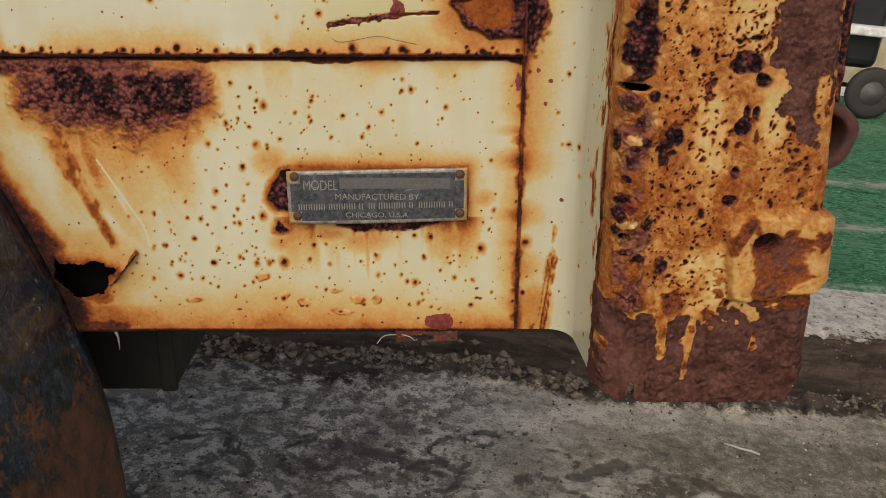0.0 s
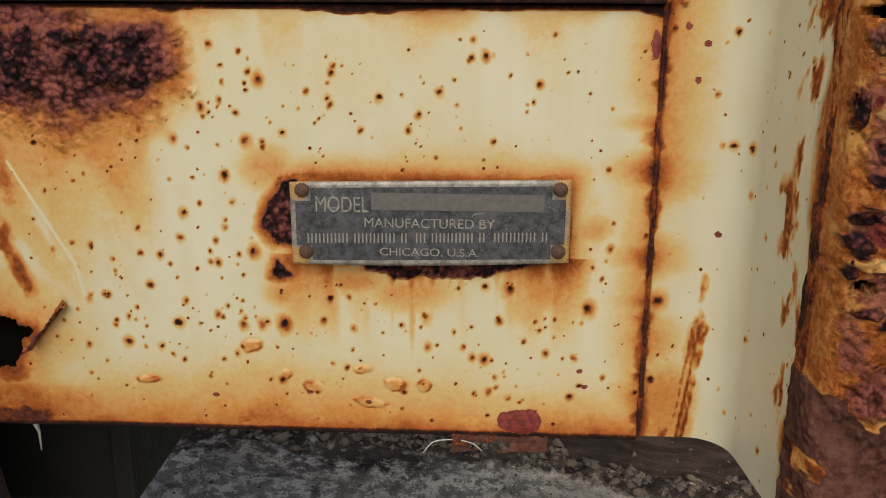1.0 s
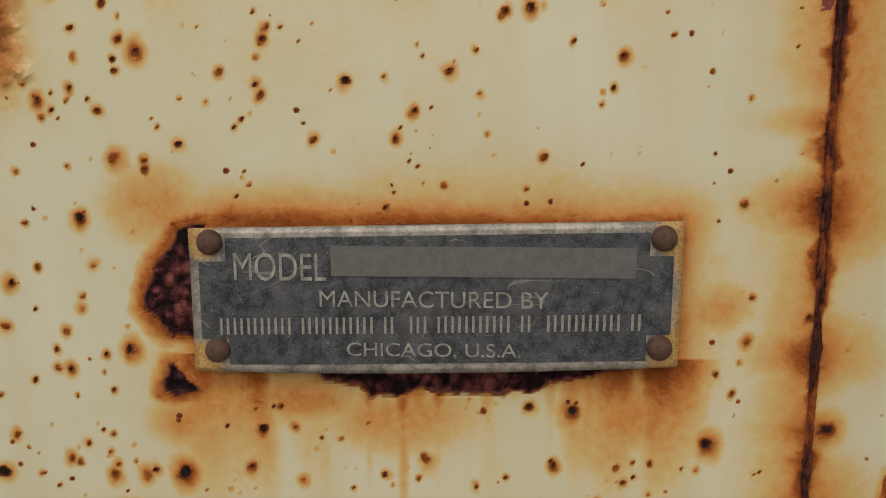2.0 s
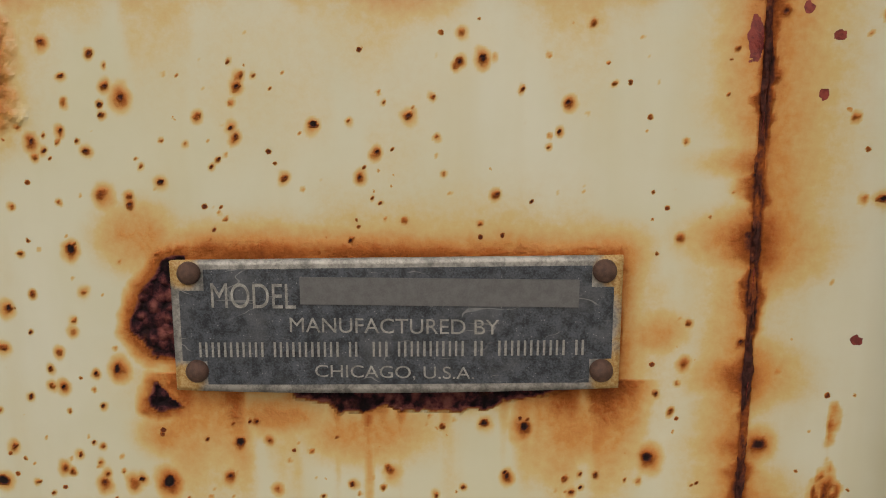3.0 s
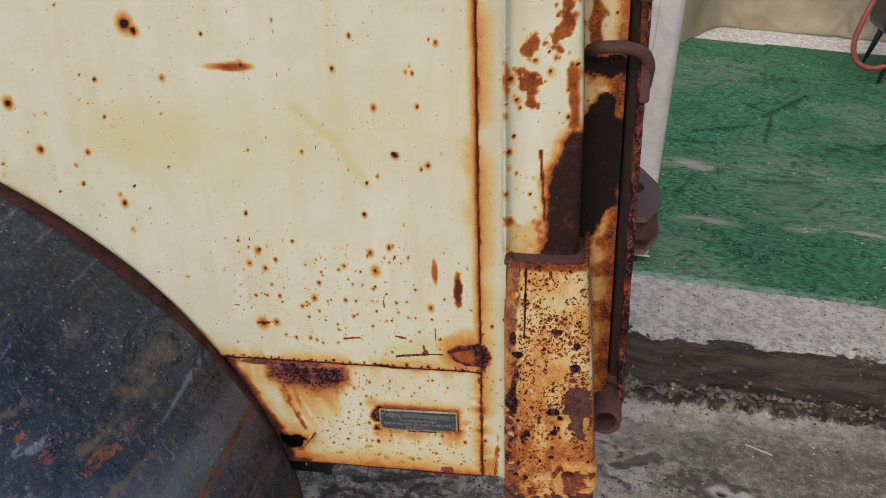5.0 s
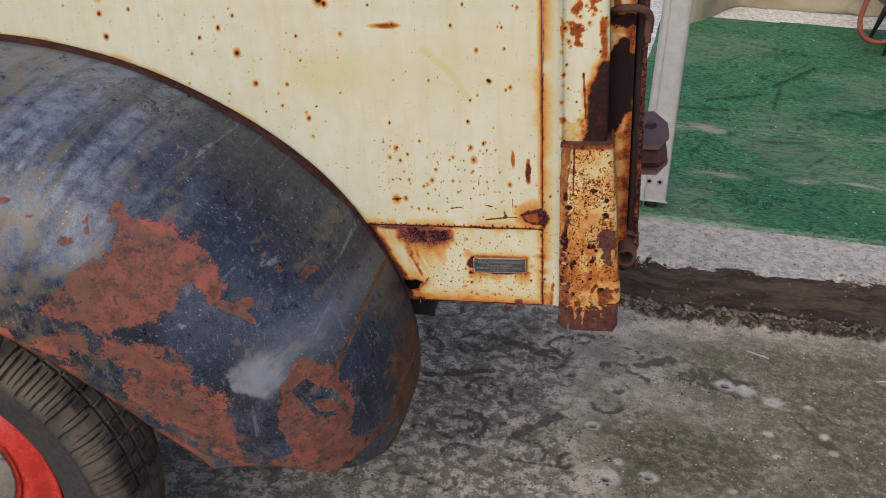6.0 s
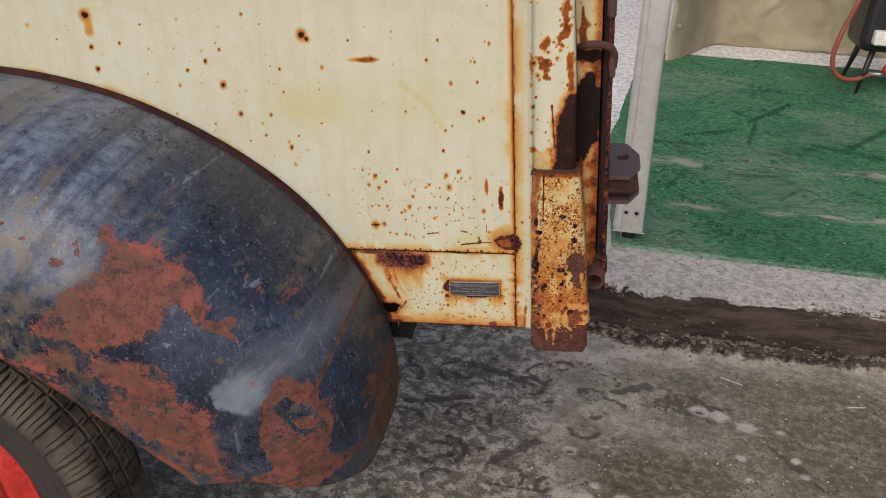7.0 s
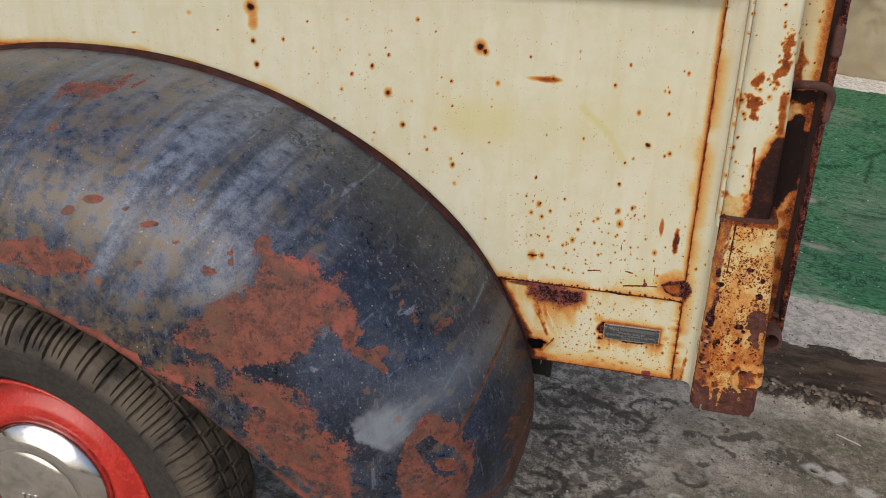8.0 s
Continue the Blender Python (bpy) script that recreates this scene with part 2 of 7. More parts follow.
    col = k.mix(k.step(k.math("ADD", k.attr("scale"), k.math("ADD", k.math("MULTIPLY", k.math("SUBTRACT", n1, 0.5), 1.1), k.math("MULTIPLY", k.math("SUBTRACT", n2, 0.5), 0.8))), 0.40, 0.60, 0.0, 0.92), col, crust)
    col = k.mix(k.step(k.math("ADD", k.attr("red"), k.math("MULTIPLY", k.math("SUBTRACT", n2, 0.5), 0.8)), 0.46, 0.54), col, k.mix(k.step(n2, 0.4, 0.6), (0.115, 0.018, 0.016), (0.215, 0.040, 0.030)))
    k.set(Base_Color=col, Roughness=k.math("MAXIMUM", k.step(r, 0.08, 0.45, 0.30, 0.85), k.math("MULTIPLY", k.attr("scab"), 0.8)), Specular_IOR_Level=k.step(r, 0.10, 0.45, 0.42, 0.12))
    high = k.math("ADD", k.math("ADD", k.math("MULTIPLY", n2, k.step(r, 0.15, 0.5)), k.math("MULTIPLY", gran, k.math("MULTIPLY", k.attr("scab"), 2.8))),
                  k.math("MULTIPLY", k.step(r, 0.35, 0.8), -0.30))
    high = k.math("ADD", high, k.math("MULTIPLY", k.noise(60, 2), 0.15))
    high = k.math("ADD", high, k.math("MULTIPLY", k.noise(85, 4, 0.55), k.math("MULTIPLY", k.attr("scab"), 5.0)))
    high = k.math("ADD", high, k.math("MULTIPLY", lumpy, k.math("MULTIPLY", k.attr("scab"), -2.4)))
    k.bump(high, lumps, 0.9)
    return k.m


def plain(name, col, rough=0.6, metal=0.0, var=0.25, scale=40, bump=0.0, spec=0.5):
    k = Nodes(name)
    n, g = k.noise(scale, 5, 0.6), k.noise(scale * 7, 3, 0.6)
    f = k.math("ADD", k.math("MULTIPLY", n, 0.65), k.math("MULTIPLY", g, 0.35))
    c = k.mix(k.step(f, 0.3, 0.7), tuple(x * (1 - var) for x in col), tuple(min(1, x * (1 + var)) for x in col))
    k.set(Base_Color=c, Roughness=k.step(f, 0.25, 0.75, max(0.03, rough - 0.1), min(1, rough + 0.1)), Metallic=metal, Specular_IOR_Level=spec)
    if bump:
        k.bump(f, bump, 0.8)
    return k.m


M_PAINT = rusty_paint("cream_paint_rusted")
M_POST = rusty_paint("orange_rusted_steel", cream=(0.52, 0.43, 0.235), specks=1.4, lumps=0.0018, ragged=1.05, pits=0.36)
M_BROWN = plain("brown_rust", (0.070, 0.028, 0.021), 0.85, 0, 0.45, 60, 0.002)
M_WELT = plain("dark_red_welt", (0.036, 0.013, 0.011), 0.85, 0, 0.6, 45, 0.002, 0.15)
M_SOOT = plain("blackened_rust", (0.026, 0.013, 0.011), 0.85, 0, 0.5, 60, 0.002)
M_OXIDE = plain("red_oxide_paint", (0.135, 0.080, 0.075), 0.55, 0, 0.15, 50, 0.0006)
# near black, its colour stands in for deep shade behind and under parts
M_DARK = plain("shade_black", (0.005, 0.0045, 0.004), 0.9, 0, 0.4, 30, 0.002, 0.08)
M_FRAME = plain("black_frame_paint", (0.0055, 0.006, 0.005), 0.6, 0, 0.4, 30, 0.001, 0.3)
M_RUBBER = plain("rubber", (0.026, 0.024, 0.022), 0.72, 0, 0.35, 60, 0.0006)
M_BLACK = plain("black_enamel", (0.012, 0.012, 0.014), 0.4, 0, 0.3, 20, 0.0004)


def fender_paint():
    k = Nodes("blue_fender_paint")
    n1, n2, n3 = k.noise(9, 6, 0.62), k.noise(44, 7, 0.7), k.noise(300, 4, 0.65)
    navy = k.mix(k.step(n1, 0.35, 0.62), (0.004, 0.007, 0.016), (0.017, 0.027, 0.056))
    # cracked, chalky lacquer: dark crackle, pale rubbed streaks
    crackle = k.cells(75, k.scaled((1.0, 1.0, 0.7)), "Distance", "DISTANCE_TO_EDGE")
    navy = k.mix(k.math("MULTIPLY", k.step(crackle, 0.05, 0.015), k.step(n2, 0.50, 0.66, 0.0, 0.5)), navy, (0.004, 0.006, 0.011))
    spk = k.noise(150, 6, 0.75)
    navy = k.mix(k.math("MULTIPLY", k.step(spk, 0.57, 0.60), 0.48), navy, (0.105, 0.125, 0.160))
    navy = k.mix(k.math("MULTIPLY", k.step(spk, 0.46, 0.40), 0.7), navy, (0.004, 0.007, 0.013))
    hair = k.noise(11, 6, 0.78, k.scaled((8.0, 8.0, 1.5)), 0.3)
    navy = k.mix(k.math("MULTIPLY", k.step(hair, 0.580, 0.615), 0.50), navy, (0.14, 0.16, 0.20))
    navy = k.mix(k.math("MULTIPLY", k.step(hair, 0.44, 0.38), 0.60), navy, (0.006, 0.010, 0.020))
    scr = k.step(k.math("ABSOLUTE", k.math("SUBTRACT", k.noise(10, 3, 0.5, k.scaled((1.0, 1.0, 1.0)), 0.3), 0.5)), 0.0045, 0.0015)
    scr = k.math("MULTIPLY", scr, k.step(k.noise(30, 3), 0.55, 0.62))
    navy = k.mix(k.math("MULTIPLY", scr, 0.6), navy, (0.20, 0.21, 0.23))
    # sky sheen painted as paler blue-grey, together with scuffs and scratches
    g = k.math("MULTIPLY", k.attr("grey"), k.step(k.noise(26, 5, 0.7), 0.30, 0.56, 0.40, 1.0))
    col = k.mix(g, navy, k.mix(k.step(n2, 0.40, 0.60), (0.076, 0.096, 0.142), (0.168, 0.196, 0.255)))
    dust = k.math("MULTIPLY", k.attr("dust"), k.step(k.noise(70, 6, 0.75), 0.34, 0.58))
    col = k.mix(dust, col, k.mix(k.step(n3, 0.4, 0.6), (0.012, 0.013, 0.016), (0.058, 0.058, 0.058)))
    split = k.step(k.math("ABSOLUTE", k.math("SUBTRACT", k.noise(20, 4, 0.6, k.scaled((2.2, 1.0, 0.8)), 0.6), 0.5)), 0.030, 0.010)
    split = k.math("MULTIPLY", split, k.math("MULTIPLY", k.step(k.attr("dust"), 0.02, 0.25), k.step(k.noise(9, 3), 0.40, 0.50)))
    col = k.mix(k.math("MULTIPLY", split, 0.9), col, (0.004, 0.005, 0.007))
    fine = k.noise(520, 3, 0.7)
    col = k.mix(k.math("MULTIPLY", k.step(fine, 0.55, 0.64), 0.26), col, (0.125, 0.130, 0.140))
    col = k.mix(k.math("MULTIPLY", k.step(fine, 0.47, 0.37), 0.55), col, (0.004, 0.005, 0.008))
    ol = k.math("MULTIPLY", k.attr("olive"), k.step(n2, 0.42, 0.6))
    col = k.mix(k.math("MULTIPLY", ol, 0.85), col, (0.120, 0.092, 0.054))
    sm = k.math("MULTIPLY", k.attr("smear"), k.step(k.noise(35, 5, 0.7, k.scaled((1.5, 1.0, 0.7))), 0.25, 0.6, 0.7, 1.0))
    col = k.mix(sm, col, (0.205, 0.232, 0.268))
    # flecks of old filler and rust knocked through the lacquer
    fleck = k.math("MULTIPLY", k.step(k.math("ADD", k.cells(120), k.math("MULTIPLY", k.math("SUBTRACT", n3, 0.5), 0.5)), 0.16, 0.09), k.step(k.noise(18, 4, 0.7), 0.46, 0.54))
    col = k.mix(k.math("MULTIPLY", fleck, 0.85), col, k.mix(k.step(n2, 0.45, 0.55), (0.25, 0.115, 0.056), (0.29, 0.28, 0.26)))
    wob = k.math("ADD", k.math("MULTIPLY", k.math("SUBTRACT", n2, 0.5), 0.85), k.math("MULTIPLY", k.math("SUBTRACT", n3, 0.5), 0.5))
    p = k.math("ADD", k.attr("primer"), wob)
    prim = k.mix(k.step(n2, 0.38, 0.62), (0.080, 0.029, 0.021), (0.188, 0.061, 0.043))
    prim = k.mix(k.math("MULTIPLY", k.step(n3, 0.52, 0.66), 0.8), prim, (0.115, 0.065, 0.040))
    prim = k.mix(k.math("MULTIPLY", k.step(k.noise(24, 8, 0.78), 0.555, 0.575), 0.88), prim, k.mix(k.step(n3, 0.45, 0.55), (0.010, 0.014, 0.022), (0.050, 0.052, 0.056)))
    prim = k.mix(k.math("MULTIPLY", k.step(k.noise(95, 6, 0.8), 0.55, 0.58), 0.8), prim, (0.026, 0.018, 0.017))
    prim = k.mix(k.math("MULTIPLY", k.step(k.noise(380, 3, 0.7), 0.55, 0.64), 0.38), prim, (0.22, 0.115, 0.085))
    rimred = k.math("MULTIPLY", k.step(p, 0.74, 0.56), k.step(k.noise(55, 6, 0.7), 0.48, 0.56))
    prim = k.mix(k.math("MULTIPLY", rimred, 0.75), prim, (0.25, 0.066, 0.042))
    prim = k.mix(k.math("MULTIPLY", k.step(k.noise(14, 6, 0.7), 0.48, 0.60), 0.7), prim, (0.112, 0.060, 0.041))
    prim = k.mix(k.math("MULTIPLY", k.math("MULTIPLY", k.attr("bright"), 0.8), k.step(k.noise(60, 5, 0.7), 0.40, 0.52)), prim, (0.30, 0.078, 0.056))
    col = k.mix(k.step(p, 0.50, 0.52), col, prim)
    # brown scale along the rear edge, with orange chips
    e = k.math("ADD", k.attr("edge"), wob)
    scale = k.mix(k.step(n2, 0.38, 0.60), (0.040, 0.022, 0.016), (0.130, 0.056, 0.030))
    col = k.mix(k.step(e, 0.48, 0.54), col, scale)
    chip = k.math("MULTIPLY", k.step(k.math("ADD", k.cells(26), k.math("MULTIPLY", k.math("SUBTRACT", n2, 0.5), 0.5)), 0.20, 0.12), k.step(k.noise(6, 2), 0.54, 0.62))
    col = k.mix(k.math("MULTIPLY", chip, 0.9), col, (0.20, 0.085, 0.045))
    bare = k.math("MAXIMUM", k.step(p, 0.48, 0.56), k.step(e, 0.46, 0.56))
    k.set(Base_Color=col, Roughness=k.math("ADD", k.math("MULTIPLY", bare, 0.42), k.math("ADD", 0.31, k.math("MULTIPLY", k.math("SUBTRACT", n2, 0.5), 0.3))), Specular_IOR_Level=0.32)
    k.bump(k.math("ADD", k.math("MULTIPLY", bare, -0.7), k.math("ADD", k.math("MULTIPLY", n3, 0.5), k.math("MULTIPLY", k.step(crackle, 0.05, 0.0), -0.12))), 0.0012, 0.75)
    return k.m


def ground_mat():
    k = Nodes("dusty_concrete")
    n0, n1, n2, n3 = k.noise(2.4, 5, 0.62), k.noise(8, 6, 0.66), k.noise(42, 5, 0.68), k.noise(140, 3, 0.6)
    col = k.mix(k.step(n1, 0.38, 0.58), (0.310, 0.272, 0.208), (0.57, 0.508, 0.408))
    col = k.mix(k.math("MULTIPLY", k.attr("green"), k.step(n2, 0.38, 0.58, 0.45, 1.0)), col, (0.118, 0.103, 0.060))
    col = k.mix(k.math("MULTIPLY", k.step(n0, 0.54, 0.68), 0.30), col, (0.22, 0.20, 0.155))
    # damp mottles with ragged edges, in fields
    mott = k.noise(30, 8, 0.74)
    col = k.mix(k.math("MULTIPLY", k.step(k.math("ADD", mott, k.math("MULTIPLY", k.attr("mud"), 0.070)), 0.530, 0.590), k.math("ADD", 0.32, k.math("MULTIPLY", k.attr("mud"), 0.42))), col, (0.105, 0.088, 0.068))
    dust = k.noise(360, 3, 0.7)
    col = k.mix(k.math("MULTIPLY", k.step(dust, 0.54, 0.64), 0.45), col, (0.64, 0.570, 0.448))
    col = k.mix(k.math("MULTIPLY", k.step(dust, 0.46, 0.36), 0.60), col, (0.085, 0.072, 0.056))
    # grit: dark and pale grains
    col = k.mix(k.math("MULTIPLY", k.step(n3, 0.58, 0.64), 0.6), col, (0.11, 0.095, 0.076))
    grain = k.math("MULTIPLY", k.step(k.cells(75), 0.22, 0.14), k.step(k.noise(11, 3), 0.50, 0.58))
    col = k.mix(k.math("MULTIPLY", grain, 0.75), col, (0.62, 0.575, 0.50))
    soot = k.math("MULTIPLY", k.step(k.cells(52), 0.17, 0.10), k.step(k.noise(9, 3), 0.52, 0.58))
    col = k.mix(k.math("MULTIPLY", soot, 0.8), col, (0.060, 0.050, 0.040))
    col = k.mix(k.step(k.math("ADD", k.attr("tread"), k.math("ADD", k.math("MULTIPLY", k.math("SUBTRACT", n2, 0.5), 2.0), k.math("MULTIPLY", k.math("SUBTRACT", dust, 0.5), 1.6))), 0.34, 0.60, 0.0, 0.80), col, (0.070, 0.058, 0.045))
    col = k.mix(k.math("MULTIPLY", k.attr("green"), k.step(n2, 0.34, 0.60, 0.35, 0.68)), col, (0.105, 0.090, 0.050))
    white = k.mix(k.step(n2, 0.38, 0.58), (0.34, 0.312, 0.268), (0.54, 0.505, 0.445))
    white = k.mix(k.math("MULTIPLY", k.step(n1, 0.52, 0.64), 0.5), white, (0.36, 0.325, 0.275))
    white = k.mix(k.math("MULTIPLY", k.step(n3, 0.58, 0.66), 0.6), white, (0.22, 0.19, 0.16))
    col = k.mix(k.attr("slab"), col, white)
    far = k.mix(k.step(n2, 0.4, 0.6), (0.50, 0.47, 0.43), (0.82, 0.79, 0.74))
    col = k.mix(k.attr("gravel"), col, far)
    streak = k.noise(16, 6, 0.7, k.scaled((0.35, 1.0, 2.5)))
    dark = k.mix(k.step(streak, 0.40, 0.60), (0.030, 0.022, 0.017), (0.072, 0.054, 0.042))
    # dark brown step face, lip and foot, plus painted shade under the truck
    col = k.mix(k.step(k.math("ADD", k.attr("darkened"), k.math("MULTIPLY", k.math("SUBTRACT", mott, 0.5), 1.0)), 0.30, 0.55), col, dark)
    col = k.mix(k.math("MULTIPLY", k.attr("pale"), k.step(n3, 0.35, 0.55, 0.65, 1.0)), col, (0.60, 0.56, 0.49))
    col = k.mix(k.attr("hole"), col, (0.02, 0.018, 0.016))
    k.set(Base_Color=col, Roughness=0.92, Specular_IOR_Level=0.25)
    k.bump(k.math("ADD", k.math("MULTIPLY", n2, 0.8), k.math("ADD", k.math("MULTIPLY", k.step(mott, 0.50, 0.60), -0.25), k.math("MULTIPLY", n3, 0.30))), 0.0055, 0.9)
    return k.m


def carpet_mat():
    k = Nodes("green_carpet")
    n0, n1, n2, n3 = k.noise(1.6, 4), k.noise(7, 6, 0.7), k.noise(62, 6, 0.75, k.scaled((0.60, 1.25, 1.0))), k.noise(260, 3)
    col = k.mix(k.step(n2, 0.42, 0.58), (0.022, 0.098, 0.042), (0.096, 0.250, 0.126))
    col = k.mix(k.math("MULTIPLY", k.step(n1, 0.46, 0.66), 0.55), col, (0.105, 0.210, 0.120))
    col = k.mix(k.math("MULTIPLY", k.step(n0, 0.50, 0.62), 0.4), col, (0.030, 0.105, 0.060))
    col = k.mix(k.math("MULTIPLY", k.step(n3, 0.58, 0.74), 0.45), col, (0.17, 0.28, 0.19))
    wisp = k.step(k.math("ABSOLUTE", k.math("SUBTRACT", k.noise(6, 5, 0.65, k.scaled((0.7, 1.0, 1.0)), 0.8), 0.5)), 0.022, 0.005)
    col = k.mix(k.math("MULTIPLY", wisp, k.step(n1, 0.42, 0.56, 0.0, 0.75)), col, (0.004, 0.030, 0.013))
    d = k.math("MULTIPLY", k.attr("dirt"), k.step(k.noise(14, 6, 0.75, k.scaled((0.5, 1.5, 1.0))), 0.38, 0.58))
    col = k.mix(d, col, (0.36, 0.335, 0.275))
    col = k.mix(k.math("MULTIPLY", k.attr("edge"), k.step(n2, 0.3, 0.6)), col, (0.33, 0.34, 0.30))
    # shade beside the creases, painted as dark green lines
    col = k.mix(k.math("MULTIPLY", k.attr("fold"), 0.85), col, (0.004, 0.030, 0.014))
    k.set(Base_Color=col, Roughness=0.95, Specular_IOR_Level=0.12)
    k.bump(k.math("ADD", n2, k.math("MULTIPLY", n3, 0.6)), 0.006, 0.8)
    return k.m


def tarp_mat():
    k = Nodes("beige_tarpaulin")
    n1, n2 = k.noise(3, 5, 0.6), k.noise(24, 6, 0.7)
    weave = k.noise(160, 2, 0.5, k.scaled((1.0, 1.0, 3.0)))
    col = k.mix(k.step(n1, 0.3, 0.7), (0.30, 0.255, 0.165), (0.41, 0.36, 0.25))
    col = k.mix(k.math("MULTIPLY", k.step(n2, 0.5, 0.72), 0.4), col, (0.24, 0.20, 0.125))
    k.set(Base_Color=col, Roughness=0.75, Specular_IOR_Level=0.3)
    k.bump(k.math("ADD", k.math("MULTIPLY", n2, 0.8), k.math("MULTIPLY", weave, 0.2)), 0.010, 0.8)
    return k.m


M_FENDER, M_GROUND, M_CARPET, M_TARP = fender_paint(), ground_mat(), carpet_mat(), tarp_mat()
M_VINYL = plain("grey_vinyl", (0.39, 0.38, 0.355), 0.45, 0, 0.14, 18, 0.0008)
M_HUB = plain("dull_grey_disc", (0.085, 0.083, 0.078), 0.6, 0, 0.3, 40, 0.0006)
M_STEEL = plain("dull_steel", (0.33, 0.32, 0.30), 0.45, 0.8, 0.2, 60, 0.0004)
M_ENAMEL = plain("red_enamel", (0.42, 0.028, 0.020), 0.25, 0, 0.18, 30, 0.0003)
M_CHROME = plain("worn_chrome", (0.62, 0.61, 0.60), 0.13, 1.0, 0.08, 90, 0.0001)
M_HOSE = plain("red_rubber_hose", (0.24, 0.060, 0.035), 0.5, 0, 0.15, 30)
M_STONE = plain("rubble", (0.165, 0.130, 0.096), 0.95, 0, 0.4, 50, 0.003)
def grit_mat():
    k = Nodes("loose_grit")
    g = k.t.nodes.new("ShaderNodeNewGeometry").outputs["Random Per Island"]
    k.set(Base_Color=k.ramp(g, [(0.0, (0.045, 0.037, 0.030)), (0.35, (0.10, 0.085, 0.067)), (0.62, (0.20, 0.175, 0.142)), (0.85, (0.36, 0.325, 0.27)), (1.0, (0.66, 0.62, 0.55))]), Roughness=0.92, Specular_IOR_Level=0.2)
    return k.m


M_GRIT = grit_mat()
M_WHITE = plain("chipped_white_paint", (0.66, 0.64, 0.60), 0.6, 0, 0.25, 30, 0.001)


def plate_mat():
    """Worn bare metal, stained amber round the rivets."""
    k = Nodes("worn_aluminium")
    n, g = k.noise(260, 5, 0.6), k.noise(1500, 4, 0.7)
    col = k.mix(k.step(k.math("ADD", k.math("MULTIPLY", n, 0.6), k.math("MULTIPLY", g, 0.4)), 0.36, 0.62), (0.13, 0.125, 0.115), (0.36, 0.345, 0.310))
    am = k.step(k.math("ADD", k.attr("amber"), k.math("MULTIPLY", k.math("SUBTRACT", n, 0.5), 0.9)), 0.30, 0.70)
    col = k.mix(am, col, k.mix(k.step(g, 0.4, 0.6), (0.30, 0.165, 0.045), (0.42, 0.29, 0.12)))
    k.set(Base_Color=col, Roughness=0.5, Metallic=k.math("SUBTRACT", 0.4, k.math("MULTIPLY", am, 0.4)), Specular_IOR_Level=0.4)
    k.bump(g, 0.0001, 0.6)
    return k.m


def field_mat():
    """Blackened metal with pale mottles, scratches and wear."""
    k = Nodes("blackened_plate")
    n0, n, g = k.noise(90, 4, 0.6), k.noise(420, 5, 0.65), k.noise(2600, 3, 0.7)
    col = k.mix(k.step(k.math("ADD", k.math("MULTIPLY", n, 0.55), k.math("MULTIPLY", g, 0.45)), 0.38, 0.62), (0.011, 0.014, 0.019), (0.074, 0.083, 0.096))
    col = k.mix(k.math("MULTIPLY", k.step(n0, 0.48, 0.66), 0.50), col, (0.092, 0.097, 0.103))
    fleck = k.step(k.cells(1500), 0.20, 0.10)
    col = k.mix(k.math("MULTIPLY", fleck, k.step(n, 0.48, 0.60, 0.0, 0.7)), col, (0.30, 0.30, 0.29))
    scr = k.step(k.math("ABSOLUTE", k.math("SUBTRACT", k.noise(60, 2, 0.4, k.scaled((1.0, 1.0, 3.0)), 0.2), 0.5)), 0.006, 0.002)
    col = k.mix(k.math("MULTIPLY", scr, k.step(n0, 0.5, 0.6, 0.0, 0.6)), col, (0.24, 0.24, 0.235))
    k.set(Base_Color=col, Roughness=k.step(n, 0.3, 0.7, 0.35, 0.6), Metallic=0.2, Specular_IOR_Level=0.5)
    k.bump(g, 0.00012, 0.6)
    return k.m


M_FIELD, M_ALU = field_mat(), plate_mat()
M_LETTER = plain("letter_metal", (0.25, 0.245, 0.225), 0.5, 0.3, 0.55, 600)
M_STRIP = plain("serial_strip", (0.120, 0.119, 0.118), 0.5, 0.4, 0.2, 500, 0.00008)
M_RIVET = plain("rusty_rivet", (0.085, 0.045, 0.030), 0.75, 0.1, 0.45, 900, 0.0004)
M_WEB = plain("cobweb", (0.45, 0.43, 0.40), 0.9, 0, 0.1, 50)

# ---- the ground: one sheet with a step up to a crumbling slab ----
EDGE_Y, SLAB_Z = 1.305, 0.13


LAND = []


def land_height(x, y):
    """The ground's height at places x, y."""
    xs, ys, Z = LAND
    i = np.clip(np.searchsorted(xs, x) - 1, 0, len(xs) - 2)
    j = np.clip(np.searchsorted(ys, y) - 1, 0, len(ys) - 2)
    a, b = (x - xs[i]) / (xs[i + 1] - xs[i]), (y - ys[j]) / (ys[j + 1] - ys[j])
    return (Z[i, j] * (1 - a) + Z[i + 1, j] * a) * (1 - b) + (Z[i, j + 1] * (1 - a) + Z[i + 1, j + 1] * a) * b


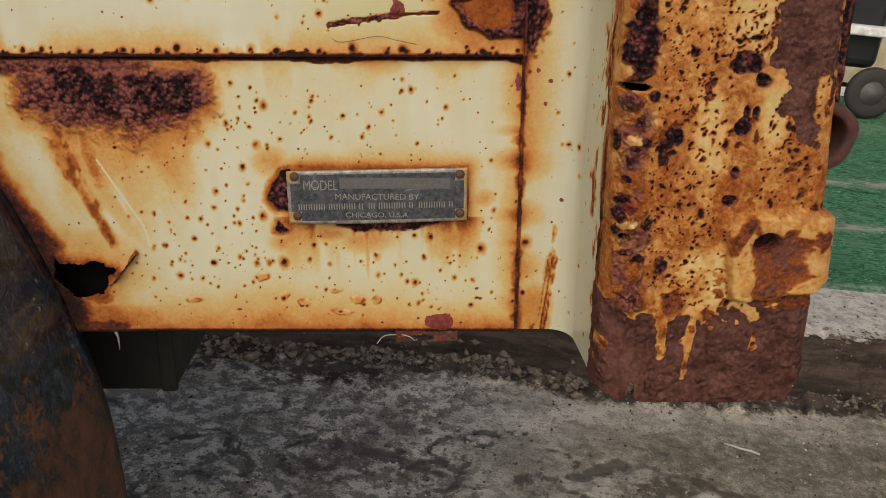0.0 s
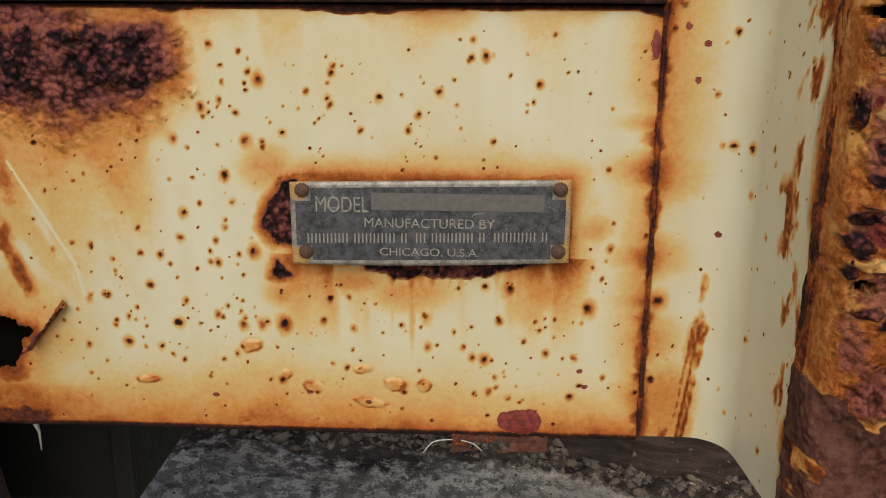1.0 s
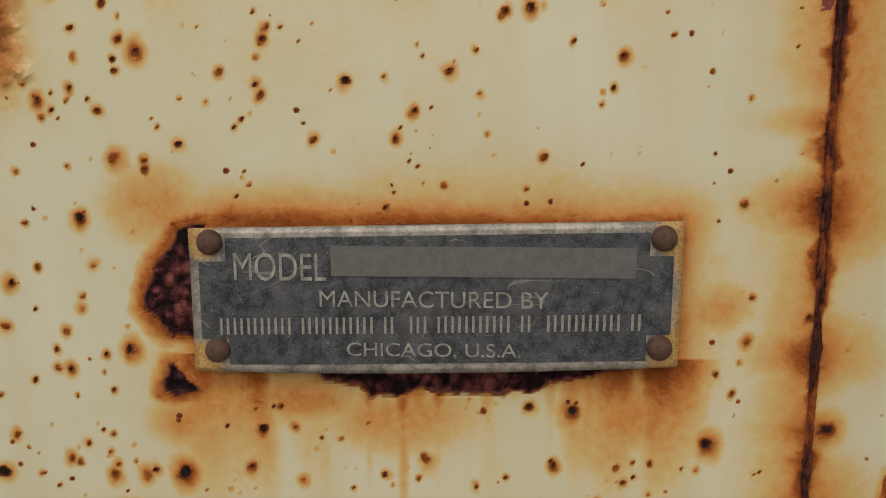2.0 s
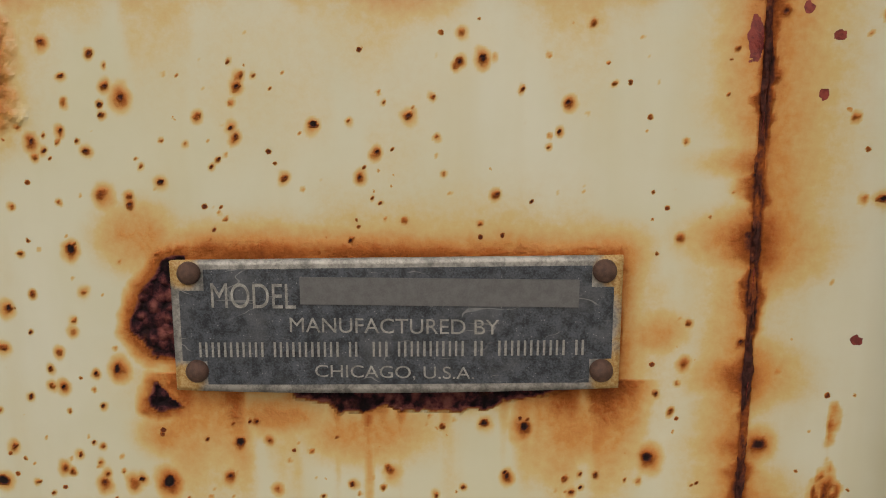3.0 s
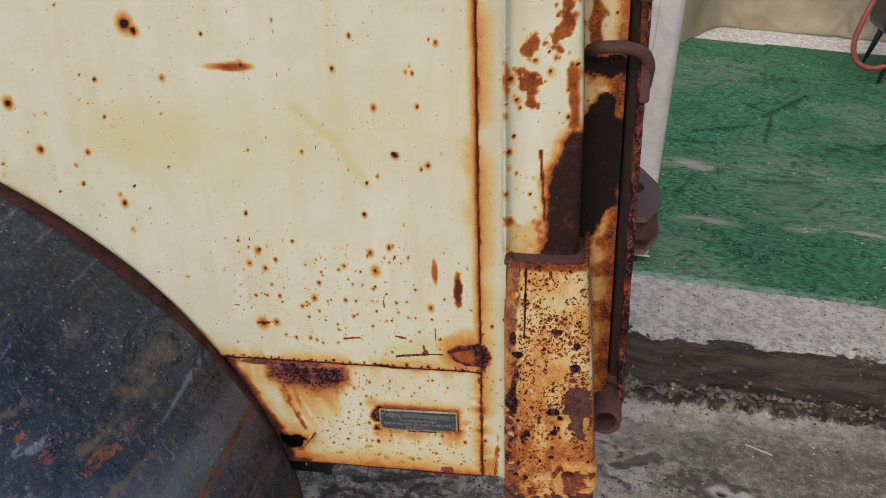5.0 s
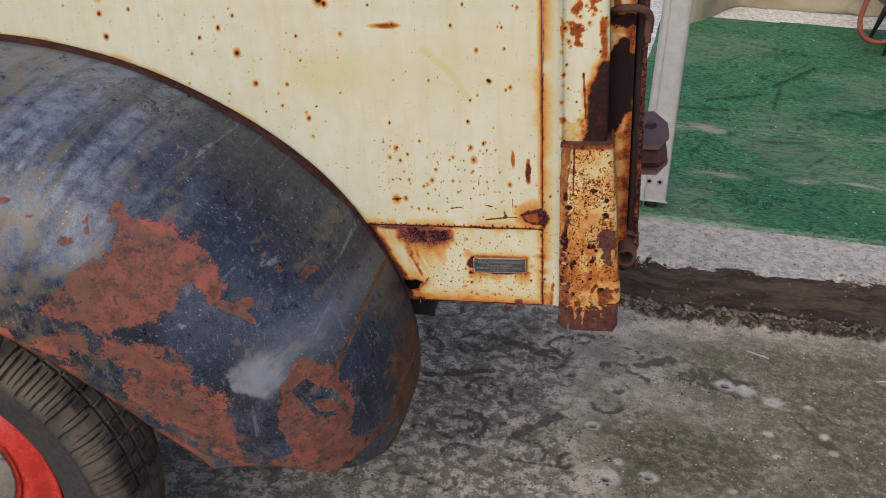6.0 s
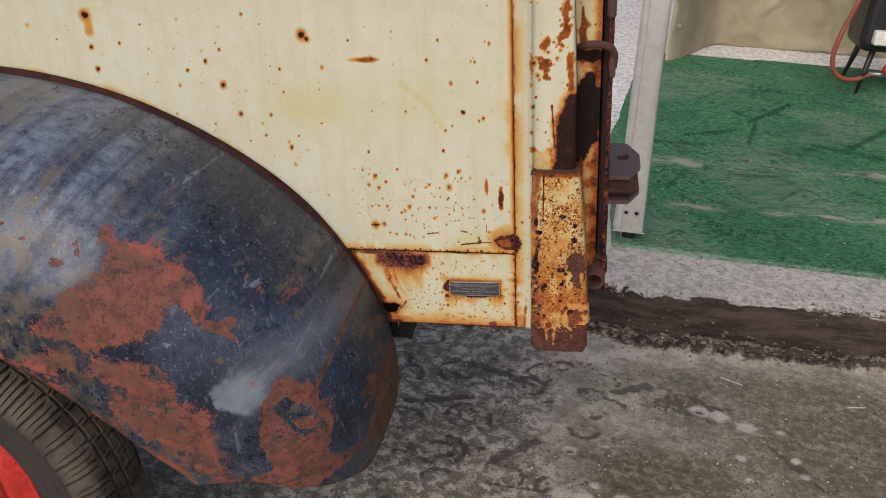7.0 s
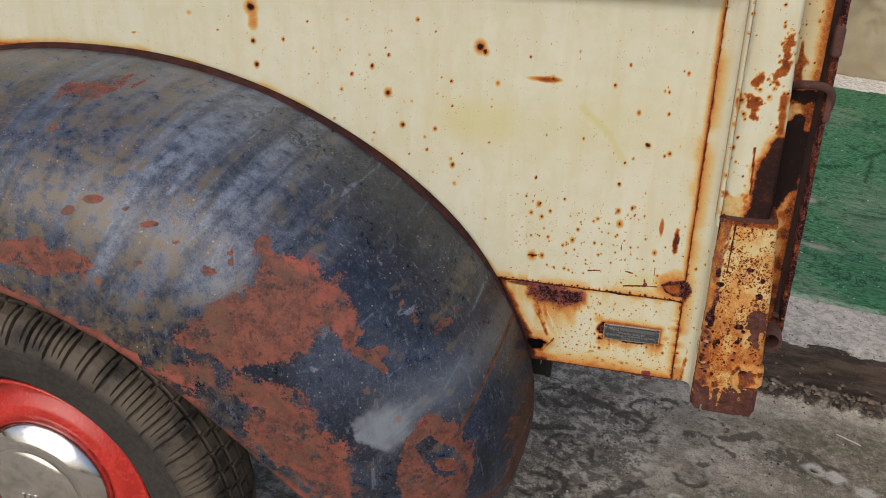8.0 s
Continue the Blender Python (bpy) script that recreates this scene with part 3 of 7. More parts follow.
def grains(name, x, y, z, size, rng, flat=0.7):
    """Many small eight-sided crumbs as one mesh."""
    n = len(x)
    base = np.array([(1, 0, 0), (0, 1, 0), (-1, 0, 0), (0, -1, 0), (0, 0, 1), (0, 0, -1)], float)
    V = base[None] * rng.uniform(0.55, 1.35, (n, 6, 1)) + rng.normal(0, 0.16, (n, 6, 3))
    a = rng.uniform(0, 6.28, n)
    c, s = np.cos(a)[:, None], np.sin(a)[:, None]
    V = np.stack([V[..., 0] * c - V[..., 1] * s, V[..., 0] * s + V[..., 1] * c, V[..., 2] * flat + 0.25], -1) * size[:, None, None]
    V += np.stack([x, y, z], -1)[:, None]
    tri = np.array([(0, 1, 4), (1, 2, 4), (2, 3, 4), (3, 0, 4), (1, 0, 5), (2, 1, 5), (3, 2, 5), (0, 3, 5)])
    F = (tri[None] + 6 * np.arange(n)[:, None, None]).reshape(-1, 3)
    me = bpy.data.meshes.new(name)
    me.from_pydata(V.reshape(-1, 3).tolist(), [], F.tolist())
    me.polygons.foreach_set("use_smooth", np.ones(len(me.polygons), bool))
    return me


def build_ground():
    xs = spread((-60, -6, 4.0), (-6, -1.3, 0.12), (-1.3, -0.6, 0.0095), (-0.6, 1.25, 0.0062), (1.25, 2.2, 0.0095), (2.2, 7, 0.12), (7, 60, 4.0))
    ys = spread((-60, -5, 4.0), (-5, -0.4, 0.12), (-0.4, 0.35, 0.0095), (0.35, 1.22, 0.0062), (1.22, 1.5, 0.0055), (1.5, 1.8, 0.0095), (1.8, 9, 0.10), (9, 80, 4.0))
    X, Y = np.meshgrid(xs, ys, indexing="ij")
    wav = 0.030 * (fbm(X * 2.5, Y * 0 + 3, 3, 3) - 0.5) + 0.022 * (fbm(X * 17, Y * 9, 4, 4) - 0.5)
    d = Y - EDGE_Y - 0.05 * np.clip(X, -2, 3) - 0.075 * smooth(0.42, 0.12, X) - wav
    rise = smooth(-0.030, 0.012, d)
    near = (np.abs(X) < 5) & (Y > -3) & (Y < 6)
    lumps = fbm(X * 8, Y * 8, 11, 5, 0.6) - 0.5
    # old boot prints: ragged arcs and heel rings in the dust
    prints = np.zeros_like(X)
    lay = random.Random(17)
    rings = [(-0.158, 0.92, 0.075, 3.1), (-0.158, 0.92, 0.030, 2.2), (0.036, 0.90, 0.055, 3.1), (0.040, 0.90, 0.018, 3.1), (-0.112, 0.711, 0.066, 3.1), (-0.112, 0.711, 0.032, 2.0), (-0.178, 0.55, 0.075, 3.1), (-0.17, 0.55, 0.040, 2.6),
             (0.127, 1.03, 0.030, 2.5), (0.229, 0.90, 0.035, 2.5), (0.212, 0.72, 0.040, 2.0), (-0.30, 0.66, 0.06, 3.1), (-0.33, 0.88, 0.05, 3.0)]
    for k in range(63):
        cx, cy, R = lay.uniform(-0.75, 0.34), lay.uniform(0.28, 1.12), lay.choice((0.014, 0.022, 0.035, 0.055))
        a0, span, w = lay.uniform(0, 6.28), lay.uniform(0.9, 2.4), lay.uniform(0.005, 0.010)
        if k < len(rings):
            cx, cy, R, span = rings[k]
            w = 0.0095
        box = (np.abs(X - cx) < R * 1.6 + 0.03) & (np.abs(Y - cy) < R * 1.6 + 0.03)
        dx, dy = X[box] - cx, (Y[box] - cy) * 1.25
        rag = fbm(X[box] * 45, Y[box] * 45, 19 + k, 4, 0.6) - 0.5
        off = np.abs((np.arctan2(dy, dx) - a0 + math.pi) % (2 * math.pi) - math.pi)
        val = (1 - smooth(0.5, 1.3, np.abs(np.hypot(dx, dy) - R + 0.020 * rag) / w)) * (1 - smooth(span * 0.6, span, off + 0.9 * rag)) * smooth(-0.25, 0.10, rag + 0.1)
        prints[box] = np.maximum(prints[box], val * lay.uniform(0.7, 1.0))
    for x0, y0, x1, y1, w in ((-0.029, 0.525, 0.086, 0.644, 0.011), (0.726, 0.766, 0.837, 0.614, 0.006), (0.79, 0.70, 0.80, 0.69, 0.014), (-0.30, 0.74, -0.12, 0.80, 0.010), (0.30, 0.93, 0.40, 0.99, 0.012), (-0.15, 0.98, 0.02, 0.93, 0.014)):
        prints = np.maximum(prints, 0.9 * stroke(X, Y, x0, y0, x1, y1, w, 0.8, 0.8, 40, 43))
    # churned, darker earth inside the prints
    for cx, cy, R, span in rings:
        prints = np.maximum(prints, 0.30 * blob(X, Y, cx, cy, R * 1.5, R * 1.2, 0.6, 0.5, 30, 191))
    for cx, cy, ru, rv in ((0.10, 0.80, 0.05, 0.04), (0.30, 0.70, 0.06, 0.03), (0.36, 0.63, 0.05, 0.03), (0.22, 0.98, 0.05, 0.03), (-0.45, 0.55, 0.10, 0.06), (-0.30, 0.42, 0.10, 0.06), (-0.02, 0.76, 0.06, 0.04), (0.05, 0.52, 0.06, 0.03)):
        prints = np.maximum(prints, 0.28 * blob(X, Y, cx, cy, ru, rv, 0.7, 0.6, 22, 192))
    prints = np.maximum(prints, 0.62 * blob(X, Y, 0.50, 0.915, 0.10, 0.060, 0.6, 0.6, 22, 61) + 0.25 * blob(X, Y, 0.62, 0.86, 0.12, 0.05, 0.6, 0.6, 18, 611))
    clods = smooth(0.55, 0.72, fbm(X * 30, Y * 30, 22, 4, 0.6)) * smooth(0.35, 0.6, fbm(X * 5, Y * 5, 23, 3))
    Z = SLAB_Z * rise + np.where(near, 0.010 * lumps * (1 - 0.5 * rise) - 0.0035 * prints + 0.003 * clods * (1 - rise), 0)
    # crumbled lip, and the heap of crumbs at the foot of the step
    Z += 0.030 * np.exp(-((d + 0.075) / 0.035) ** 2) * smooth(0.35, 0.75, fbm(X * 26, Y * 26, 51, 4, 0.6)) * near
    Z -= 0.035 * np.exp(-((d - 0.03) / 0.025) ** 2) * smooth(0.45, 0.75, fbm(X * 20, Y * 14, 52, 4)) * near
    # darker colour on the step face, the lip and the foot
    darkened = smooth(-0.060, -0.03, d) * (1 - smooth(0.004, 0.016, d))
    darkened = np.maximum(darkened, 0.9 * smooth(-0.02, 0.0, d) * (1 - smooth(0.02, 0.05, d)) * smooth(0.50, 0.58, fbm(X * 13, Y * 22, 54, 4, 0.6)))
    darkened = np.maximum(darkened, 0.60 * np.exp(-((d + 0.085) / 0.052) ** 2))
    # shade under the truck, painted into the ground towards low x
    darkened = np.maximum(darkened, 0.54 * smooth(-0.36, -0.10, d) * (d < 0.0) * smooth(0.06, -0.12, X) * (0.7 + 0.6 * fbm(X * 16, Y * 30, 541, 4, 0.6)))
    mud = smooth(2.2, 1.0, np.hypot(X, Y - 0.7)) * smooth(0.24, 0.02, X + 0.25 * (fbm(X * 4, Y * 4, 55, 3) - 0.5)) + 0.8 * blob(X, Y, 0.52, 0.90, 0.16, 0.07, 0.4, 0.6, 12, 56)
    darkened = np.maximum(darkened, 0.12 * blob(X, Y, 0.85, 0.45, 0.35, 0.35, 0.4, 0.7, 5, 62))
    green = np.maximum(blob(X, Y, 0.42, 0.55, 0.22, 0.20, 0.5, 0.7, 7, 63), np.maximum(0.8 * blob(X, Y, 0.75, 1.02, 0.40, 0.12, 0.5, 0.7, 8, 64), np.maximum(blob(X, Y, 1.15, 0.55, 0.62, 0.50, 0.5, 0.7, 5, 65), 0.9 * blob(X, Y, 1.05, 0.85, 0.50, 0.32, 0.5, 0.7, 5, 66))))
    slab = smooth(0.0, 0.014, d)
    pale, hole = np.zeros_like(X), np.zeros_like(X)
    for cx, cy, r, h in ((0.547, 0.892, 0.033, 0.008), (0.176, 0.622, 0.022, 0.006), (0.318, 0.455, 0.024, 0.006), (0.213, 0.426, 0.040, 0.007), (0.769, 0.837, 0.014, 0),
                         (0.243, 0.494, 0.014, 0), (0.273, 0.663, 0.010, 0), (0.671, 0.845, 0.028, 0), (0.79, 0.72, 0.012, 0), (0.52, 0.45, 0.012, 0), (0.649, 0.606, 0.012, 0), (0.639, 0.699, 0.016, 0), (0.60, 0.88, 0.03, 0), (0.80, 0.66, 0.015, 0)):
        pale = np.maximum(pale, 0.74 * blob(X, Y, cx, cy, r * 0.95, r * 0.8, 0.45, 0.3, 60, 71))
        if h:
            hole = np.maximum(hole, blob(X, Y, cx, cy, h * 1.5, h * 1.2, 0.2, 0.4, 90, 72))
    Z = Z - 0.012 * hole
    gravel = smooth(4.85, 5.1, Y) + smooth(0.50, 0.36, X - 0.118 * np.maximum(Y - 2.85, 0)) * smooth(2.4, 3.2, Y + 0.5 * (fbm(X * 6, Y * 6, 57, 3) - 0.5))
    me = sheet("ground", np.stack([X, Y, Z], -1), None, {"slab": slab, "darkened": darkened, "pale": pale, "hole": hole, "gravel": np.clip(gravel, 0, 1), "green": green, "mud": np.clip(mud, 0, 1), "tread": np.clip(prints, 0, 1)})
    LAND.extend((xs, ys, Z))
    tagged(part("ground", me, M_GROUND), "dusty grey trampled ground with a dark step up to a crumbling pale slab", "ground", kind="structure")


build_ground()


def build_rubble():
    """Clods along the foot of the step and on the slab's lip; loose grit over the ground and the slab."""
    rng = np.random.default_rng(5)
    x = rng.uniform(-0.9, 2.0, 2600)
    bunch = smooth(0.30, 0.62, fbm(x * 6, x * 0, 91, 3))
    y = EDGE_Y + 0.05 * x + 0.075 * smooth(0.42, 0.12, x) - 0.062 + rng.normal(0, 0.022, 2600)
    size = (0.0026 + 0.0130 * rng.random(2600) ** 3.5) * (0.45 + 0.55 * bunch)
    lx = rng.uniform(-0.6, 2.0, 1300)
    ly = EDGE_Y + 0.05 * lx + 0.075 * smooth(0.42, 0.12, lx) + 0.005 + np.abs(rng.normal(0, 0.030, 1300))
    ls = (0.0018 + 0.0085 * rng.random(1300) ** 4) * (0.4 + 0.8 * smooth(0.40, 0.62, fbm(lx * 7, lx * 0, 92, 3)))
    x, y, size = np.concatenate([x, lx]), np.concatenate([y, ly]), np.concatenate([size, ls])
    me = grains("rubble", x, y, land_height(x, y), size, rng)
    tagged(part("rubble", me, M_STONE), "crumbs of broken concrete and dirt along the step", "rubble", kind="stuff")
    n = 15000
    x, y = rng.uniform(-0.75, 1.5, n), rng.uniform(0.25, 1.24, n)
    keep = rng.random(n) < 0.25 + 0.75 * smooth(0.42, 0.62, fbm(x * 7, y * 7, 93, 4))
    x, y = x[keep], y[keep]
    sx, sy = rng.uniform(-0.2, 2.2, 2600), rng.uniform(1.33, 1.76, 2600)
    x, y = np.concatenate([x, sx]), np.concatenate([y, sy])
    size = 0.0009 + 0.0034 * rng.random(len(x)) ** 4
    me = grains("grit", x, y, land_height(x, y), size, rng, 0.8)
    tagged(part("grit", me, M_GRIT), "loose dark and pale grit on the dusty ground", "grit", kind="stuff")


build_rubble()


def build_carpet():
    xs, ys = spread((-0.10, 2.4, 0.013), (2.4, 6.5, 0.05)), spread((1.66, 4.0, 0.014), (4.0, 5.06, 0.03))
    X, Y = np.meshgrid(xs, ys, indexing="ij")
    left = 0.27 + 0.118 * np.maximum(Y - 2.85, 0) + 0.03 * (fbm(Y * 3, Y * 0, 2, 4) - 0.5)
    low = 1.675 + 0.03 * (fbm(X * 2.2, X * 0, 8, 4) - 0.5)
    top = 5.0 + 0.05 * (X - 0.7)
    Z = SLAB_Z + 0.012 + 0.008 * (fbm(X * 4, Y * 6, 9, 4) - 0.5)
    # fold holds the painted shade along each crease's near side
    fold = np.zeros_like(X)
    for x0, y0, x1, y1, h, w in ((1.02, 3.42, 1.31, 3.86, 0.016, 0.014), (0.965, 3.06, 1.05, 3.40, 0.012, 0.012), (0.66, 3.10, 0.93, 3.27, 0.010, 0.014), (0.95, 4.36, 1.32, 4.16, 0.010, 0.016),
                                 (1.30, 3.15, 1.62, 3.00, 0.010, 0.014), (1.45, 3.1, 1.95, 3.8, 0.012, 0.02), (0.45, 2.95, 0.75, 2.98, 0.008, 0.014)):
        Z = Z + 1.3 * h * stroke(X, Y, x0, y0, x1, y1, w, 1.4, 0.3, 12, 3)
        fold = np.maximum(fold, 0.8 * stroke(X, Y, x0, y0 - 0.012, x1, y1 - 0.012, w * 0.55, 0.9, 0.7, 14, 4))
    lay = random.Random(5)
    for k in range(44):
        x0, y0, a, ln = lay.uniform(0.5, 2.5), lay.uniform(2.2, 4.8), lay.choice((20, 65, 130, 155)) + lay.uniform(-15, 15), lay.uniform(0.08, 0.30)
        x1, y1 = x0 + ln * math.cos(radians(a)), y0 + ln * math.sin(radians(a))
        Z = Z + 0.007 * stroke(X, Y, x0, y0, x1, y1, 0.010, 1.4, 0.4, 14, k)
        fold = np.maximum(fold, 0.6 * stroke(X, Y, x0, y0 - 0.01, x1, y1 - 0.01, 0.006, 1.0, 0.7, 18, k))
    X2, Y2 = np.maximum(X, left), np.clip(Y, low, top)
    edge = (1 - smooth(0.0, 0.03, Y2 - low)) * 0.5
    # the carpet's rim hangs down to what it lies on
    out = (X <= left) | (Y <= low) | (Y >= top)
    Z = np.where(out, SLAB_Z - 0.002, Z)
    dirt = np.zeros_like(X)
    for c, slope, w in ((2.72, 0.10, 0.050), (2.16, 0.10, 0.032)):
        dirt = np.maximum(dirt, np.exp(-((Y - c - slope * (X - 0.8)) / w) ** 2) * smooth(0.25, 0.5, fbm(X * 2.5, Y * 0 + c, 14, 3)))
    dirt = np.maximum(dirt, 0.26 * smooth(0.5, 0.7, fbm(X * 2, Y * 3, 15, 4)))
    dirt = np.maximum(dirt, 0.9 * blob(X, Y, 0.64, 2.67, 0.07, 0.04, 0.4, 0.4, 20, 3))
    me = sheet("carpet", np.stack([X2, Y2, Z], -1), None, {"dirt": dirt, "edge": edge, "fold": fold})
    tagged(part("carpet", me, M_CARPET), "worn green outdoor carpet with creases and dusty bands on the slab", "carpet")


build_carpet()


def build_flecks():
    """Pale dust flecks and bits of straw trodden into the carpet."""
    rng = np.random.default_rng(12)
    n = 2600
    x, y = rng.uniform(0.35, 2.6, n), rng.uniform(1.72, 4.8, n)
    band = np.exp(-((y - 2.72 - 0.1 * (x - 0.8)) / 0.06) ** 2) + np.exp(-((y - 2.16 - 0.1 * (x - 0.8)) / 0.05) ** 2) + np.exp(-((y - 1.72) / 0.06) ** 2)
    keep = rng.random(n) < 0.22 + band
    x, y = x[keep], y[keep]
    me = grains("carpet_dust", x, y, np.full(len(x), SLAB_Z + 0.0135), 0.0014 + 0.0042 * rng.random(len(x)) ** 3, rng, 0.5)
    tagged(part("carpet_dust", me, M_WEB), "pale dust flecks trodden into the green carpet", "dust", kind="stuff")


build_flecks()


def build_debris():
    """Straws and twigs on the slab and the ground."""
    rng = np.random.default_rng(8)
    for x, y, a, ln, z in ((0.72, 1.45, 62, 0.07, SLAB_Z + 0.002), (1.02, 1.02, 15, 0.06, 0.004), (1.33, 1.12, -20, 0.09, 0.004), (0.66, 1.07, -25, 0.07, 0.004), (1.22, 0.98, 5, 0.05, 0.004)):
        pts = [(x + math.cos(radians(a)) * ln * (k / 4 - 0.5), y + math.sin(radians(a)) * ln * (k / 4 - 0.5), z + 0.003 * (k % 2) * rng.random()) for k in range(5)]
        tagged(part("straw", pipe(pts, 0.0022, 6), M_WEB), "dry pale straw lying on the dusty ground", "straw", "straws on the ground")


build_debris()


# ---- tent: fabric-wrapped leg and the tarpaulin wall ----
def build_tent_leg():
    root = tagged(new("tent_leg"), "grey vinyl-sleeved tent leg with two eyelets near its hem", "tent leg")
    root.location = (0.335, 1.77, SLAB_Z)
    n, m = 40, 60
    prof = np.linspace(0, 2 * math.pi, n, endpoint=False)
    zs = np.linspace(0.046, 3.0, m)
    A, Zz = np.meshgrid(prof, zs, indexing="ij")
    half = 0.046 + 0.013 * np.exp(-Zz / 0.35)
    lean = -0.032 * Zz
    c, s = np.cos(A), np.sin(A)
    Xs = lean + half * np.sign(c) * np.abs(c) ** 0.45 + 0.004 * (fbm(A * 2, Zz * 5, 3, 3) - 0.5)
    Ys = 0.034 * np.sign(s) * np.abs(s) ** 0.6 + 0.006 * (fbm(A * 2, Zz * 3, 5, 3) - 0.5)
    part("sleeve", sheet("sleeve", np.stack([Xs, Ys, Zz], -1), wrap=True), M_VINYL, root, "grey vinyl sleeve")
    part("seam", pipe([(-0.026 - 0.032 * z, -0.036, z) for z in np.linspace(0.02, 2.9, 30)], 0.0022, 6), M_VINYL, root)
    part("hem", bevelled((-0.060, -0.038, 0.042), (0.058, -0.033, 0.048), 0.0015), M_VINYL, root)
    for dx in (-0.020, 0.018):
        ring = bmesh.new()
        prof2 = [(0.0105, 0), (0.0110, -0.0025), (0.0085, -0.004), (0.0060, -0.0025), (0.0055, 0.001)]
        ring.free()
        ring = lathe(prof2, 18)
        part("eyelet", ring, M_STEEL, root, "metal eyelet", (dx, -0.036, 0.122))
        part("eyelet_hole", lathe([(0.0, 0), (0.0062, 0)], 14), M_DARK, root, "", (dx, -0.0375, 0.122))
    part("tube", lathe([(0.0, 0.0), (0.022, 0.0), (0.022, 0.10), (0.0, 0.10)], 16, "z"), M_RUBBER, root, "dark tube end", (0.004, 0, 0))
    part("foot_plate", bevelled((-0.035, -0.05, 0.0), (0.055, 0.03, 0.006), 0.002), M_STEEL, root, "dusty steel foot plate")


build_tent_leg()


def build_tarp():
    xs, zs = spread((0.0, 5.5, 0.022)), spread((0.0, 3.0, 0.022))
    U, V = np.meshgrid(xs, zs, indexing="ij")
    fold = fbm(U * 2.2, V * 1.1, 5, 4, 0.6) - 0.5
    crease = np.abs(fbm(U * 3.1 + V * 0.8, V * 2.1 - U * 0.4, 6, 4) - 0.5)
    turn = smooth(0.30, 0.0, U)
    X = 0.66 + U * (1 - 0.25 * turn)
    Y = 5.06 + 0.40 * smooth(0.12, 0.45, U) + 0.06 * (U - 0.4) + 0.030 * fold + 0.018 * (fbm(U * 9, V * 1.2, 61, 4, 0.6) - 0.5) - 0.06 * smooth(0.0, 0.10, crease) * smooth(0.14, 0.06, crease) * 0.5
    Y = Y - 0.30 * turn
    hem = 0.035 * (fbm(U * 2.5, U * 0, 7, 3) - 0.2)
    Z = SLAB_Z - 0.01 + V + np.maximum(hem, 0) * smooth(0.5, 0.0, V)
    me = sheet("tarpaulin", np.stack([X, Y, Z], -1))
    ob = tagged(part("tarpaulin", me, M_TARP), "creased beige canvas tarpaulin wall hanging to the ground", "tarpaulin")
    mod = ob.modifiers.new("thick", "SOLIDIFY")
    mod.thickness = 0.002
    for u, z in ((0.05, 0.26), (0.05, 0.95)):
        e = part("eyelet", lathe([(0.014, 0), (0.015, -0.003), (0.010, -0.005), (0.007, -0.002)], 14), M_STEEL, ob, "metal eyelet", (0.66 + u, 4.69, z + SLAB_Z))


build_tarp()


def build_grill():
    """A black wheeled cooker on legs, with its gas hose."""
    root = tagged(new("wheeled_cooker"), "black wheeled cooker on legs with white fittings and red hose", "cooker")
    root.location = (2.05, 4.45, SLAB_Z + 0.012)
    part("body", bevelled((-0.30, -0.14, 0.26), (0.34, 0.24, 0.95), 0.05, 3), M_BLACK, root)
    for x, y, dx, dy in ((-0.20, -0.08, -0.055, -0.05), (-0.20, 0.18, -0.055, 0.05)):
        part("leg", pipe([(x, y, 0.30), (x + 0.5 * dx, y + 0.5 * dy, 0.15), (x + dx, y + dy, 0.004)], 0.018, 10, (1.2, 0.9, 0.5)), M_BLACK, root)
    part("bracket", bevelled((-0.25, -0.20, 0.315), (-0.02, -0.135, 0.40), 0.012), M_WHITE, root, "chipped white bracket")
    part("lever", pipe([(-0.10, -0.17, 0.39), (-0.14, -0.19, 0.47), (-0.10, -0.20, 0.56)], 0.025, 8), M_WHITE, root, "white lever")
    part("tray", bevelled((-0.02, -0.26, 0.44), (0.62, -0.10, 0.49), 0.012), M_WHITE, root, "white chipped tray")
    valve = part("valve", lathe([(0.0, -0.03), (0.03, -0.025), (0.034, 0.0), (0.018, 0.012), (0.0, 0.014)], 12), M_ENAMEL, root, "red valve knob", (-0.11, -0.14, 0.17))
    part("pipe_end", pipe([(-0.20, -0.10, 0.125), (-0.05, -0.10, 0.13)], 0.014, 10), M_STEEL, root, "brass hose coupling")
    part("axle", pipe([(0.20, -0.05, 0.16), (0.36, -0.16, 0.16)], 0.012, 8), M_BLACK, root)
    wheel = part("wheel", lathe([(0.066, -0.02), (0.115, -0.028), (0.135, -0.018), (0.14, 0.0), (0.135, 0.018), (0.115, 0.028), (0.066, 0.02)], 40), M_RUBBER, root, "grey rubber wheel", (0.33, -0.16, 0.14))
    part("hub", lathe([(0.0, -0.030), (0.022, -0.030), (0.028, -0.018), (0.070, -0.016), (0.072, 0.016), (0.0, 0.016)], 30), M_HUB, wheel)
    hose = bend([(-0.36, -0.15, 1.00), (-0.375, -0.15, 0.60), (-0.43, -0.15, 0.36), (-0.445, -0.15, 0.21), (-0.40, -0.15, 0.115), (-0.30, -0.13, 0.085), (-0.19, -0.10, 0.12)], 10)
    part("hose", pipe(hose, 0.015, 12), M_HOSE, root, "red rubber hose")
    part("hose_top", pipe(bend([(-0.36, -0.15, 1.0), (-0.33, -0.15, 1.08), (-0.25, -0.1, 1.05), (-0.2, -0.05, 0.93)], 8), 0.015, 12), M_HOSE, root)


build_grill()

